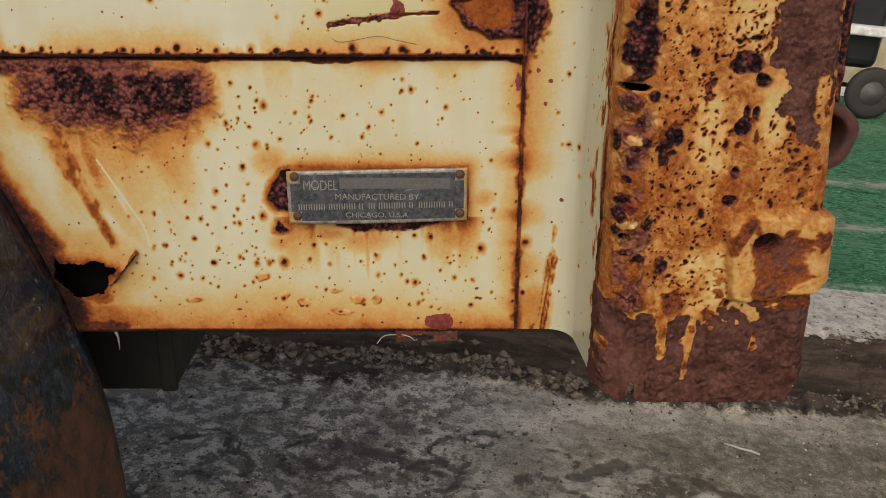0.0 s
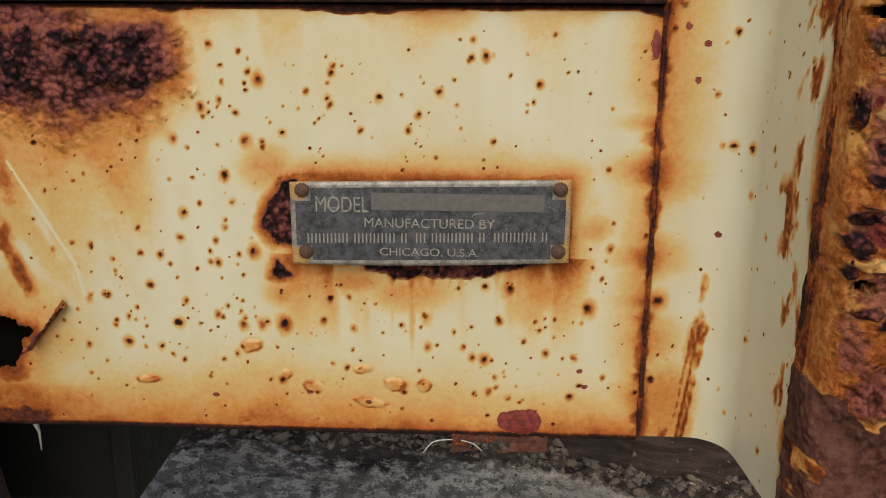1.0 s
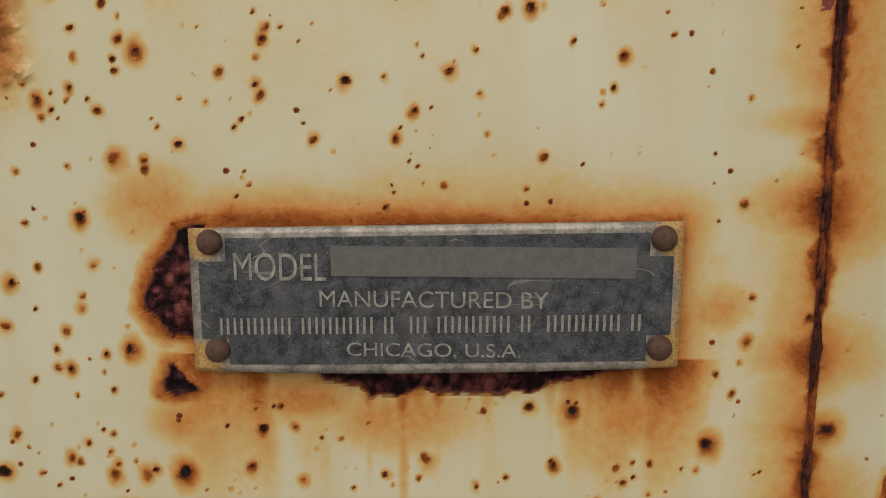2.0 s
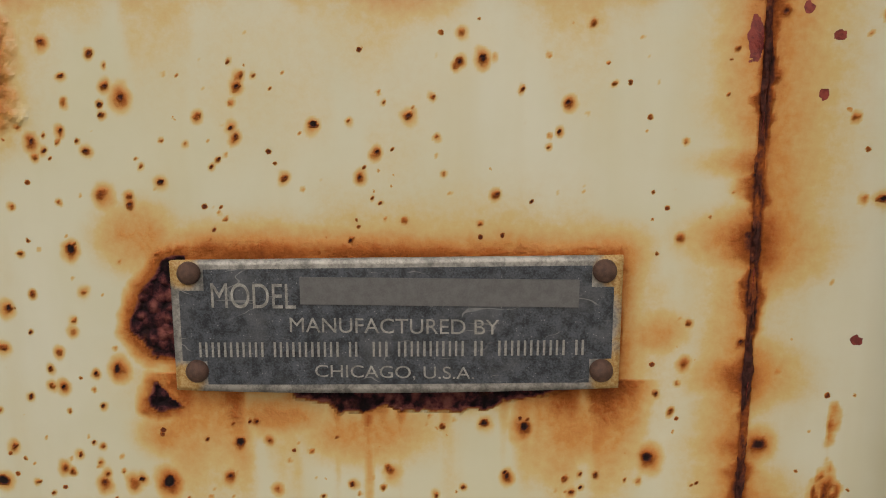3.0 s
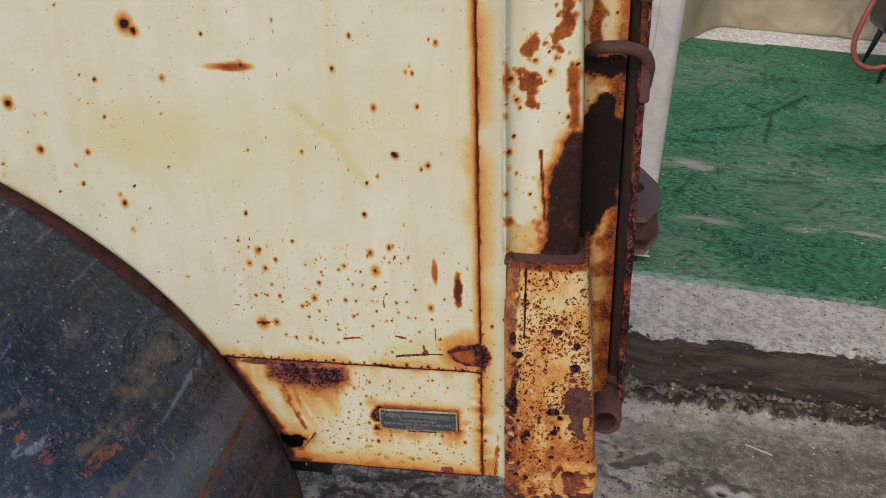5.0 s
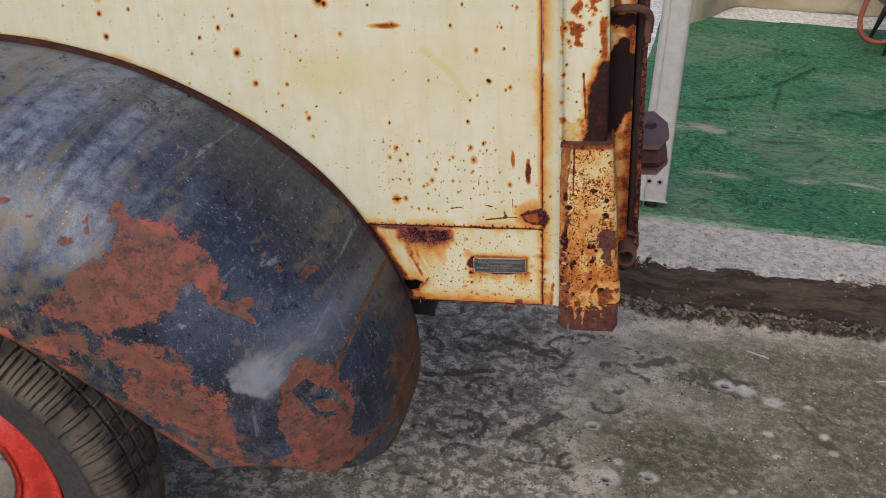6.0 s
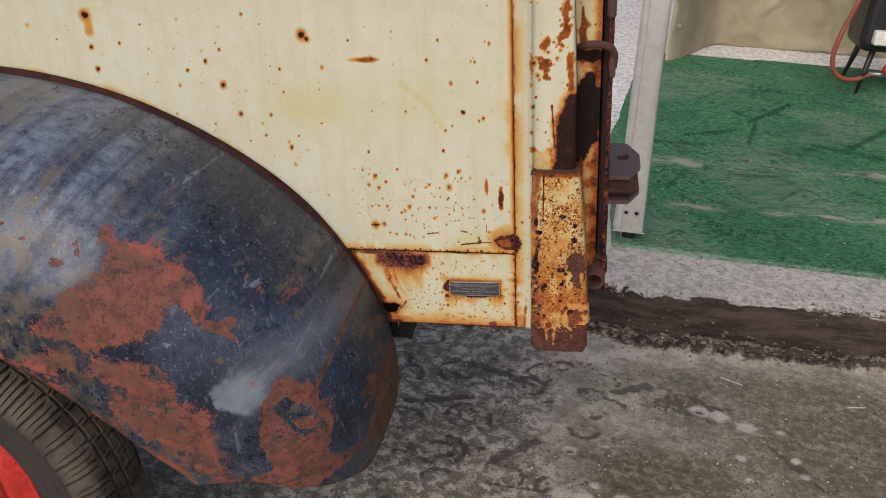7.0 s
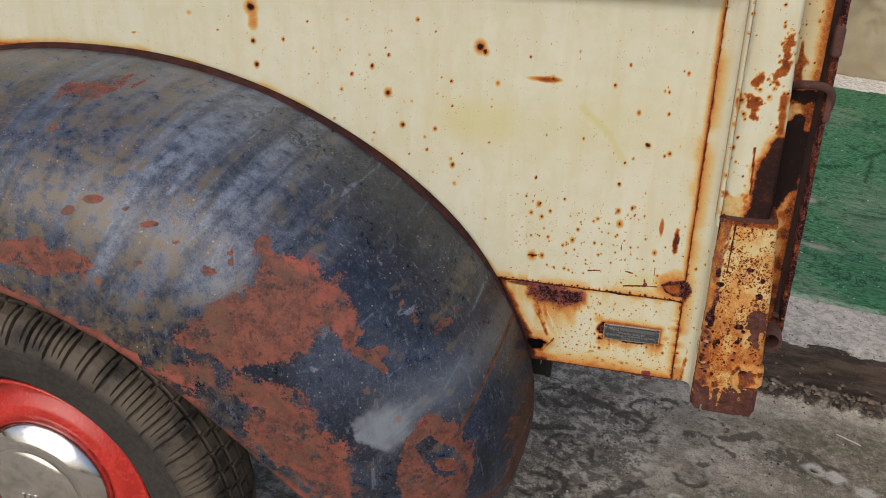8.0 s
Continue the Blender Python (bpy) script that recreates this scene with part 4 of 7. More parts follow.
# ---- the truck: its rear corner, in its own axes (x to the rear, y inward, z up; the origin at the panel joint) ----
TILT_DEG = 5.9
BASE = Vector((-1.031, 0.20, -0.772))
truck = tagged(new("pickup_truck"), "old cream pickup truck with heavy rust and a blue rear fender", "truck")
truck.matrix_world = pose(0, 0, 0.875, 0, -TILT_DEG, 0) @ Matrix.Translation(BASE)


def tp(name, data, material, label="", parent=None, at=None):
    """A part of the truck, built in the truck's axes."""
    if parent is not None:
        return part(name, data, material, parent, label, at)
    return part(name, data, material, truck, label, Vector(at or (0, 0, 0)) - BASE)


HUB = Vector((-1.031, -0.225, -0.3965))
rng = np.random.default_rng(3)


def skirt(P, depth):
    """Folds the rim of a sheet inward, so that its edge has thickness."""
    def ring(Q, lo):
        e = Q.copy()
        e[..., 1] += depth
        return e
    P = np.concatenate([ring(P[:1], 0), P, ring(P[-1:], 1)], 0)
    return np.concatenate([ring(P[:, :1], 0), P, ring(P[:, -1:], 1)], 1)


def padded(F):
    return np.pad(F, 1, mode="edge")


def upper_panel():
    xs = spread((-1.45, -0.75, 0.006), (-0.75, -0.26, 0.0024), (-0.26, -0.0006, 0.00070))
    zs = spread((0.0004, 0.13, 0.00070), (0.13, 0.43, 0.0022), (0.43, 0.52, 0.006))
    U, V = np.meshgrid(xs, zs, indexing="ij")
    dots = [(-0.078, 0.243, 0.0042, 0.95), (-0.047, 0.234, 0.0030, 0.6), (-0.328, 0.3665, 0.0062, 1.0), (-0.3205, 0.3600, 0.0050, 1.0), (-0.080, 0.2445, 0.0030, 1.0),
            (-0.685, 0.4022, 0.0085, 1.1), (-0.686, 0.351, 0.0045, 0.8), (-0.682, 0.315, 0.0040, 0.8), (-0.469, 0.288, 0.0040, 0.9), (-0.493, 0.327, 0.0036, 0.85), (-0.445, 0.240, 0.0036, 0.9),
            (-0.365, 0.184, 0.0032, 0.9), (-0.220, 0.328, 0.0030, 0.7), (-0.526, 0.312, 0.0030, 0.9)]
    more = [(-0.133, 0.326, 0.0025, 0.8), (-0.114, 0.356, 0.0022, 0.7), (-0.036, 0.350, 0.0022, 0.6), (-0.236, 0.177, 0.0028, 0.9), (-0.191, 0.147, 0.0022, 0.8), (-0.466, 0.345, 0.0026, 0.9),
            (-0.227, 0.137, 0.0024, 0.7), (-0.407, 0.204, 0.0022, 0.8), (-0.635, 0.357, 0.0030, 0.6), (-0.492, 0.223, 0.0020, 0.9), (-0.249, 0.146, 0.0022, 0.9), (-0.108, 0.214, 0.0018, 0.8)]
    ahead = [(-0.2387, 0.1381, 0.0011, 0.60), (-0.2387, 0.0816, 0.0013, 0.60), (-0.2342, 0.0475, 0.0026, 0.95), (-0.2285, 0.1354, 0.0015, 0.70), (-0.2236, 0.1151, 0.0016, 1.00), (-0.2194, 0.0496, 0.0015, 0.60), (-0.2189, 0.0958, 0.0011, 0.50),
             (-0.2118, 0.0824, 0.0009, 0.90), (-0.2114, 0.1255, 0.0013, 0.50), (-0.2107, 0.0344, 0.0009, 0.90), (-0.2098, 0.0750, 0.0011, 0.50), (-0.1994, 0.0316, 0.0009, 0.50), (-0.1882, 0.0710, 0.0014, 0.50), (-0.1832, 0.0318, 0.0011, 0.60),
             (-0.1822, 0.0585, 0.0016, 0.60), (-0.1768, 0.0301, 0.0011, 0.60), (-0.1741, 0.0821, 0.0014, 0.70), (-0.1701, 0.0263, 0.0011, 0.50), (-0.1699, 0.0662, 0.0009, 0.60), (-0.1671, 0.1004, 0.0014, 0.80), (-0.1626, 0.1094, 0.0007, 0.90),
             (-0.1530, 0.0277, 0.0011, 0.70), (-0.1514, 0.0511, 0.0007, 0.80), (-0.1513, 0.0443, 0.0009, 0.95)]
    rear = [(-0.1448, 0.1169, 0.0012, 0.50), (-0.1406, 0.0815, 0.0014, 0.50), (-0.1386, 0.1215, 0.0014, 0.60), (-0.1327, 0.0625, 0.0010, 0.60), (-0.1292, 0.0645, 0.0010, 0.70), (-0.1118, 0.0815, 0.0007, 0.90), (-0.1101, 0.0960, 0.0009, 0.70),
            (-0.1084, 0.0694, 0.0010, 0.80), (-0.1081, 0.0992, 0.0010, 0.80), (-0.1066, 0.0815, 0.0007, 0.90), (-0.1063, 0.1176, 0.0019, 1.00), (-0.1020, 0.0158, 0.0007, 0.60), (-0.0999, 0.0786, 0.0007, 0.90), (-0.0858, 0.0808, 0.0014, 0.60),
            (-0.0849, 0.0696, 0.0007, 0.80), (-0.0789, 0.1275, 0.0007, 1.00), (-0.0752, 0.0828, 0.0010, 0.50), (-0.0747, 0.0639, 0.0010, 0.90), (-0.0656, 0.0974, 0.0010, 0.70), (-0.0506, 0.0770, 0.0014, 0.90), (-0.0498, 0.0635, 0.0012, 0.70),
            (-0.0421, 0.0268, 0.0014, 0.50), (-0.0417, 0.0393, 0.0010, 0.70), (-0.0100, 0.0768, 0.0007, 0.90), (-0.0082, 0.0768, 0.0007, 0.90)]
    teeth = [(x, 0.0016 + 0.0038 * rng.random() ** 2, 0.0012 + 0.0026 * rng.random() ** 2, 0.6 + 0.4 * rng.random()) for x in np.cumsum(rng.exponential(0.0036, 84)) - 0.30]
    r = teeth + scatter(rng, 200, -0.27, -0.06, 0.018, 0.15, 0.0005, 0.0015, 0.25, 0.8) + scatter(rng, 130, -0.9, -0.02, 0.10, 0.42, 0.0006, 0.0026, 0.4, 0.95)
    r += scatter(rng, 40, -0.12, -0.01, 0.02, 0.13, 0.0005, 0.0014, 0.3, 0.8) + scatter(rng, 70, -0.60, -0.30, 0.15, 0.40, 0.0006, 0.0024, 0.5, 0.95)
    rust = np.maximum(spots(U, V, dots + more, 1.35, 1, False), spots(U, V, r, 2.2, 2))
    rust = np.maximum(rust, spots(U, V, ahead + rear, 2.6, 3, False))
    # streaks: the long blotch by the seam, scratches, the run under the top dot
    rust = np.maximum(rust, 0.62 * blob(U, V, -0.022, 0.099, 0.0042, 0.019, 0.5, 0.4, 160, 3))
    rust = np.maximum(rust, 0.34 * blob(U, V, -0.045, 0.118, 0.003, 0.012, 0.4, 0.4, 120, 4))
    for a in ((-0.146, 0.0335, -0.128, 0.0358, 0.0011), (-0.089, 0.040, -0.079, 0.0385, 0.0012), (-0.240, 0.0475, -0.229, 0.0478, 0.0022), (-0.047, 0.052, -0.0465, 0.038, 0.0006), (-0.1, 0.083, -0.0995, 0.075, 0.0007)):
        rust = np.maximum(rust, 0.62 * stroke(U, V, *a[:4], 0.62 * a[4], 1.0, 0.7, 300, 5))
    rust = np.maximum(rust, 0.46 * blob(U, V, -0.231, 0.327, 0.021, 0.0036, 0.35, 0.6, 70, 51))
    rust = np.maximum(rust, 0.22 * stroke(U, V, -0.682, 0.405, -0.684, 0.375, 0.006, 1.2, 0.4, 60, 6))
    # rusted lower edge, the corner patch and the vertical seam
    ragged = fbm(U * 90, V * 40, 7, 4, 0.6)
    rust = np.maximum(rust, (0.95 - 0.2 * ragged) * (1 - smooth(0.0002, 0.0016, V - 0.0009 - 0.0045 * np.maximum(ragged - 0.54, 0) * 1.3)))
    rust = np.maximum(rust, 0.26 * np.exp(-V / 0.010) * smooth(0.33, 0.62, fbm(U * 45, V * 10, 8, 4)))
    rust = np.maximum(rust, 0.42 * np.exp(-V / 0.0028) * smooth(0.38, 0.55, fbm(U * 130, V * 40, 801, 3)))
    drop = [(-0.0341, 0.0256), (-0.0260, 0.0320), (-0.0121, 0.0356), (0.0010, 0.0382), (0.0015, 0.0105), (-0.0043, 0.0088), (-0.0150, 0.0099), (-0.0276, 0.0150)]
    patch = smooth(-0.0010, 0.0015, inside(U, V, drop, 0.0026, 130, 9))
    inner = smooth(-0.0006, 0.0018, inside(U, V, [(-0.0318, 0.0248), (-0.0228, 0.0286), (-0.0082, 0.0308), (-0.0042, 0.0235), (-0.0048, 0.0130), (-0.0162, 0.0127), (-0.0278, 0.0176)], 0.0030, 150, 10))
    lumps = fbm(U * 230, V * 230, 111, 4, 0.65)
    rust = np.maximum(rust, patch * (0.62 - 0.22 * inner) + 0.45 * patch * (1 - inner) * (lumps - 0.4) + 0.12 * patch * (lumps - 0.5))
    rust = np.maximum(rust, 0.26 * blob(U, V, -0.013, 0.023, 0.030, 0.024, 0.3, 0.6, 60, 12))
    seam = np.exp(U / 0.0035) * (0.35 + 0.5 * fbm(U * 50, V * 45, 13, 4))
    rust = np.maximum(rust, 0.85 * seam)
    rust = np.maximum(rust, 0.24 * np.exp(U / 0.012) * smooth(0.4, 0.7, fbm(U * 4, V * 16, 14, 3)))
    # the split paint with red beneath
    crack = stroke(U, V, -0.0895, 0.0152, -0.058, 0.0195, 0.0011, 0.5, 0.9, 420, 15)
    crack = np.maximum(crack, stroke(U, V, -0.058, 0.0195, -0.040, 0.0205, 0.0005, 0.6, 0.5, 250, 15))
    rust = np.maximum(rust, 0.66 * crack)
    red = np.maximum(blob(U, V, -0.0585, 0.0215, 0.0035, 0.0032, 0.5, 0.25, 300, 16), stroke(U, V, -0.0585, 0.022, -0.0600, 0.0300, 0.0011, 0.5, 0.5, 250, 17))
    rust = np.where(red > 0.4, np.minimum(rust, 0.45), rust)
    # rust creeping along the fender line
    yel = np.maximum(0.30 * blob(U, V, -0.22, 0.25, 0.16, 0.050, 0.5, 0.7, 9, 18, 12), np.maximum(0.7 * blob(U, V, -0.33, 0.255, 0.075, 0.035, 0.5, 0.7, 14, 19), np.maximum(0.9 * stroke(U, V, -0.175, 0.290, -0.135, 0.255, 0.0055, 1.2, 0.5, 40, 20), 0.8 * stroke(U, V, -0.135, 0.255, -0.108, 0.212, 0.0040, 1.2, 0.5, 40, 201))))
    yel = np.maximum(yel, 0.8 * blob(U, V, -0.065, 0.018, 0.030, 0.018, 0.3, 0.6, 50, 21))
    ex, ez = WELT
    gap = V - np.interp(U, ex, ez)
    rust = np.maximum(rust, 0.20 * np.exp(-np.abs(gap) / 0.012) * smooth(0.35, 0.7, fbm(U * 20, V * 20, 22, 3)) + 0.45 * np.exp(-np.abs(gap) / 0.0045))
    Yd = -0.0015 + 0.0016 * (fbm(U * 5, V * 6, 23, 3) - 0.5) + 0.0006 * crack - np.minimum(0.0012, 0.0012 * patch)
    Yd = Yd - 0.9 * np.maximum(V - 0.438, 0) + 0.9 * np.maximum(V - 0.49, 0)
    Yd = Yd - 0.0016 * np.exp(-V / 0.003) * fbm(U * 160, V * 60, 24, 4, 0.6) - 0.0030 * patch * (1 - inner) * (lumps - 0.3)
    P = skirt(np.stack([U, Yd, V], -1), 0.012)
    tp("upper_side_panel", sheet("upper_side_panel", P, None, {"rust": padded(rust), "red": padded(red), "yel": padded(yel), "scab": padded(0.9 * patch * (1 - inner) + 0.7 * (crack > 0.7))}), M_PAINT, "cream side panel spotted with rust")


def paint_crack():
    """A hair crack in the paint under the split."""
    pts = bend([(-0.089, -0.0020, 0.009), (-0.084, -0.0020, 0.0072), (-0.068, -0.0020, 0.0098), (-0.059, -0.0020, 0.0080), (-0.050, -0.0020, 0.0062)], 8)
    tp("paint_crack", pipe(pts, 0.00009, 5), M_SOOT, "hair crack in the paint")


# the line on which the fender meets the body
T_DEG = np.array([-4.0, 6.0, 18.0, 24.0, 29.5, 36.2, 44.6, 52.0, 59.5, 67.0, 74.8, 82.6, 89.0, 100.0, 112.0, 125.0])
R_WELT = np.array([0.735, 0.815, 0.846, 0.842, 0.838, 0.826, 0.803, 0.782, 0.764, 0.746, 0.7315, 0.7185, 0.7125, 0.709, 0.705, 0.705])
_td = np.linspace(-4, 125, 300)
_rw = np.interp(_td, T_DEG, R_WELT)
_rw = np.convolve(np.pad(_rw, 12, mode="edge"), np.ones(25) / 25, mode="valid")
_wx, _wz = HUB.x + _rw * np.cos(np.radians(_td)), HUB.z + _rw * np.sin(np.radians(_td))
_up = _td < 92
WELT = (_wx[_up][::-1], _wz[_up][::-1])


def lower_panel():
    xs, zs = spread((-0.285, -0.0007, 0.00050)), spread((-0.1400, -0.0002, 0.00050))
    U, V = np.meshgrid(xs, zs, indexing="ij")
    over = [(-0.0853, -0.0275, 0.0012, 1.00), (-0.0916, -0.0377, 0.0007, 0.40), (-0.0764, -0.0375, 0.0007, 0.40), (-0.0734, -0.0329, 0.0005, 0.50), (-0.0625, -0.0222, 0.0005, 0.45), (-0.0572, -0.0155, 0.0007, 0.70), (-0.0531, -0.0149, 0.0007, 0.95),
            (-0.0454, -0.0206, 0.0005, 0.70), (-0.0366, -0.0231, 0.0007, 0.50), (-0.0383, -0.0287, 0.0005, 1.00), (-0.0280, -0.0197, 0.0005, 0.60), (-0.0501, -0.0407, 0.0006, 0.70), (-0.0784, -0.0498, 0.0004, 0.50), (-0.0504, -0.0146, 0.0004, 0.80),
            (-0.0405, -0.0145, 0.0004, 0.60), (-0.0670, -0.0257, 0.0010, 0.50)]
    below = [(-0.0790, -0.1011, 0.0007, 0.80), (-0.0728, -0.1019, 0.0004, 0.60), (-0.0520, -0.0875, 0.0010, 0.90), (-0.0431, -0.0868, 0.0004, 0.50), (-0.0179, -0.0805, 0.0005, 0.60), (-0.0204, -0.0992, 0.0005, 0.50), (-0.0354, -0.0995, 0.0005, 0.70),
             (-0.0326, -0.0981, 0.0004, 0.60), (-0.0321, -0.1011, 0.0004, 0.90), (-0.0563, -0.1016, 0.0004, 0.70), (-0.0516, -0.1125, 0.0010, 1.10), (-0.0483, -0.1187, 0.0005, 0.50), (-0.0320, -0.1102, 0.0007, 0.40), (-0.0205, -0.1211, 0.0007, 0.90),
             (-0.0282, -0.1350, 0.0007, 0.80), (-0.0503, -0.1325, 0.0008, 0.90), (-0.0692, -0.1350, 0.0006, 0.70), (-0.0551, -0.1249, 0.0007, 0.50), (-0.0392, -0.1060, 0.0006, 0.40)]
    high = [(-0.1378, -0.0119, 0.0006, 0.50), (-0.1287, -0.0140, 0.0007, 0.40), (-0.1015, -0.0155, 0.0004, 0.50), (-0.0993, -0.0180, 0.0006, 0.60), (-0.1260, -0.0199, 0.0006, 0.40), (-0.1002, -0.0204, 0.0005, 0.60), (-0.1229, -0.0223, 0.0009, 0.50),
            (-0.1013, -0.0233, 0.0003, 0.90), (-0.1269, -0.0236, 0.0004, 0.90), (-0.1267, -0.0257, 0.0005, 0.80), (-0.1080, -0.0260, 0.0005, 0.40), (-0.1018, -0.0279, 0.0006, 0.80), (-0.1352, -0.0287, 0.0005, 0.40), (-0.1008, -0.0300, 0.0006, 0.80),
            (-0.1358, -0.0306, 0.0004, 0.70), (-0.1319, -0.0308, 0.0004, 0.70), (-0.1413, -0.0309, 0.0008, 0.50), (-0.1303, -0.0327, 0.0009, 0.50), (-0.1386, -0.0328, 0.0004, 0.80)]
    mid = [(-0.1404, -0.0339, 0.0004, 0.80), (-0.1042, -0.0342, 0.0005, 0.90), (-0.1054, -0.0358, 0.0005, 0.70), (-0.1159, -0.0387, 0.0008, 0.80), (-0.1954, -0.0427, 0.0014, 0.90), (-0.1224, -0.0433, 0.0008, 0.50), (-0.1057, -0.0479, 0.0004, 0.70),
           (-0.1713, -0.0499, 0.0007, 0.40), (-0.1350, -0.0522, 0.0013, 0.90), (-0.1435, -0.0612, 0.0005, 0.40), (-0.1487, -0.0645, 0.0008, 0.70), (-0.1355, -0.0671, 0.0006, 0.40), (-0.1387, -0.0736, 0.0006, 0.60), (-0.1268, -0.0771, 0.0011, 0.90),
           (-0.1411, -0.0773, 0.0007, 0.50), (-0.1577, -0.0788, 0.0006, 0.80), (-0.1386, -0.0810, 0.0006, 0.60), (-0.1455, -0.0831, 0.0006, 0.90), (-0.1616, -0.0889, 0.0008, 0.50)]
    deep = [(-0.1094, -0.0922, 0.0005, 0.40), (-0.1021, -0.0924, 0.0013, 0.95), (-0.1771, -0.0924, 0.0006, 0.90), (-0.1758, -0.0925, 0.0006, 0.90), (-0.1501, -0.0943, 0.0006, 0.40), (-0.1668, -0.0971, 0.0006, 0.50), (-0.1394, -0.0989, 0.0006, 0.50),
            (-0.1378, -0.0995, 0.0005, 0.60), (-0.1046, -0.1001, 0.0009, 0.50), (-0.1235, -0.1009, 0.0006, 0.90), (-0.1177, -0.1014, 0.0015, 1.05), (-0.1532, -0.1020, 0.0016, 1.00), (-0.1702, -0.1087, 0.0013, 0.60), (-0.1321, -0.1099, 0.0009, 0.60),
            (-0.1844, -0.1102, 0.0008, 0.40), (-0.1594, -0.1105, 0.0010, 0.80), (-0.1340, -0.1122, 0.0007, 0.50), (-0.1230, -0.1211, 0.0007, 0.80), (-0.1190, -0.1213, 0.0010, 0.70)]
    rnd = scatter(rng, 130, -0.20, -0.10, -0.130, -0.012, 0.0003, 0.0008, 0.2, 0.8) + scatter(rng, 110, -0.11, -0.004, -0.132, -0.008, 0.0002, 0.0006, 0.2, 0.8)
    rust = np.maximum(spots(U, V, over + below + high + mid + deep, 2.4, 31, False), spots(U, V, rnd, 2.2, 32))
    rag = fbm(U * 55, V * 55, 33, 4, 0.6)
    # lens-shaped blisters in the paint near the lower edge
    blister = np.zeros_like(U)
    for cu, cv, ru, rv, tilt in ((-0.0915, -0.1170, 0.0030, 0.0013, 4), (-0.0812, -0.1222, 0.0034, 0.0024, 0), (-0.0715, -0.1226, 0.0022, 0.0020, 30), (-0.1085, -0.1236, 0.0036, 0.0018, -6), (-0.0895, -0.1288, 0.0048, 0.0017, -4),
                                 (-0.1650, -0.1225, 0.0036, 0.0012, 0), (-0.1290, -0.1095, 0.0030, 0.0020, 10), (-0.1180, -0.1195, 0.0022, 0.0016, 20)):
        c, s = math.cos(radians(tilt)), math.sin(radians(tilt))
        e = np.hypot((c * (U - cu) + s * (V - cv)) / ru, (-s * (U - cu) + c * (V - cv)) / rv) + 0.5 * (fbm(U * 420, V * 420, 331, 2) - 0.5)
        rust = np.maximum(rust, 0.20 * np.exp(-(((e - 1) / 0.30) ** 2)) * smooth(0.3, 0.6, fbm(U * 300, V * 300, 332, 2)) + 0.19 * np.exp(-((e / 1.4) ** 2)))
        blister = np.maximum(blister, 1 - smooth(0.7, 1.1, e))
    # the scabbed upper corner and the stains that ran from it
    core = [(-0.2234, -0.0055), (-0.1917, -0.0048), (-0.1905, -0.0235), (-0.2034, -0.0275), (-0.2164, -0.0235)]
    core2 = [(-0.1870, -0.0090), (-0.1747, -0.0065), (-0.1545, -0.0068), (-0.1525, -0.0190), (-0.1602, -0.0265), (-0.1808, -0.0245), (-0.1885, -0.0200)]
    mass = np.maximum(smooth(-0.0015, 0.0025, inside(U, V, core, 0.006, 110, 342)), smooth(-0.0015, 0.0025, inside(U, V, core2, 0.006, 110, 343)))
    around = [(-0.240, -0.0030), (-0.1500, -0.0035), (-0.1470, -0.0150), (-0.1500, -0.0260), (-0.1600, -0.0330), (-0.1800, -0.0370), (-0.1980, -0.0380), (-0.2120, -0.0340), (-0.2400, -0.0250)]
    out = inside(U, V, around, 0.008, 70, 34)
    fringe = smooth(-0.007, 0.011, out + 0.010 * (fbm(U * 230, V * 230, 341, 4, 0.6) - 0.5))
    scab = np.maximum(mass, 0.95 * fringe)
    scab = np.maximum(scab, 0.8 * blob(U, V, -0.225, -0.004, 0.05, 0.004, 0.4, 0.4, 70, 35))
    rust = np.maximum(rust, scab * (0.36 + 0.35 * fbm(U * 240, V * 240, 36, 4, 0.6)) + 0.30 * mass)
    drip = fbm(U * 60, V * 9, 371, 3)
    rust = np.maximum(rust, 0.27 * np.exp(np.minimum(out, 0) / 0.0060) * (0.75 + 0.5 * rag))
    rust = np.maximum(rust, 0.24 * np.exp(np.minimum(out, 0) / (0.008 + 0.030 * smooth(0.35, 0.70, drip))) * smooth(-0.150, -0.156, U - 0.3 * (V + 0.03)))
    runs = smooth(0.35, 0.75, fbm(U * 75 + 2.2 * V * 75 * 0.25, V * 7, 38, 3))
    rust = np.maximum(rust, 0.22 * runs * smooth(-0.135, -0.03, V) * smooth(-0.145, -0.175, U))
    for a in ((-0.229, -0.020, -0.218, -0.055, 0.0032, 0.40), (-0.218, -0.055, -0.202, -0.092, 0.0022, 0.40), (-0.212, -0.030, -0.206, -0.060, 0.003, 0.24), (-0.222, -0.034, -0.207, -0.074, 0.0016, 0.28)):
        rust = np.maximum(rust, a[5] * (0.62 + 0.60 * smooth(0.38, 0.64, fbm(U * 200, V * 120, 391, 4, 0.6))) * stroke(U, V, *a[:5], 1.6, 0.5, 90, 39))
    # along the fender, the torn-out corner
    ex, ez = WELT
    side = U - np.interp(V, ez[::-1], ex[::-1])
    rust = np.maximum(rust, (0.55 + 0.3 * rag) * (1 - smooth(0.006, 0.020, side - 0.012 * (rag - 0.5))))
    rust = np.maximum(rust, 0.34 * np.exp(-np.maximum(side, 0) / 0.014))
    rip = [(-0.2340, -0.0955), (-0.2300, -0.1025), (-0.2107, -0.1022), (-0.2021, -0.1058), (-0.2068, -0.1097), (-0.2105, -0.1198), (-0.2260, -0.1198), (-0.2345, -0.1110)]
    tear = smooth(-0.0004, 0.0004, inside(U, V, rip, 0.0022, 150, 40))
    gap = inside(U, V, rip, 0.004, 90, 401)
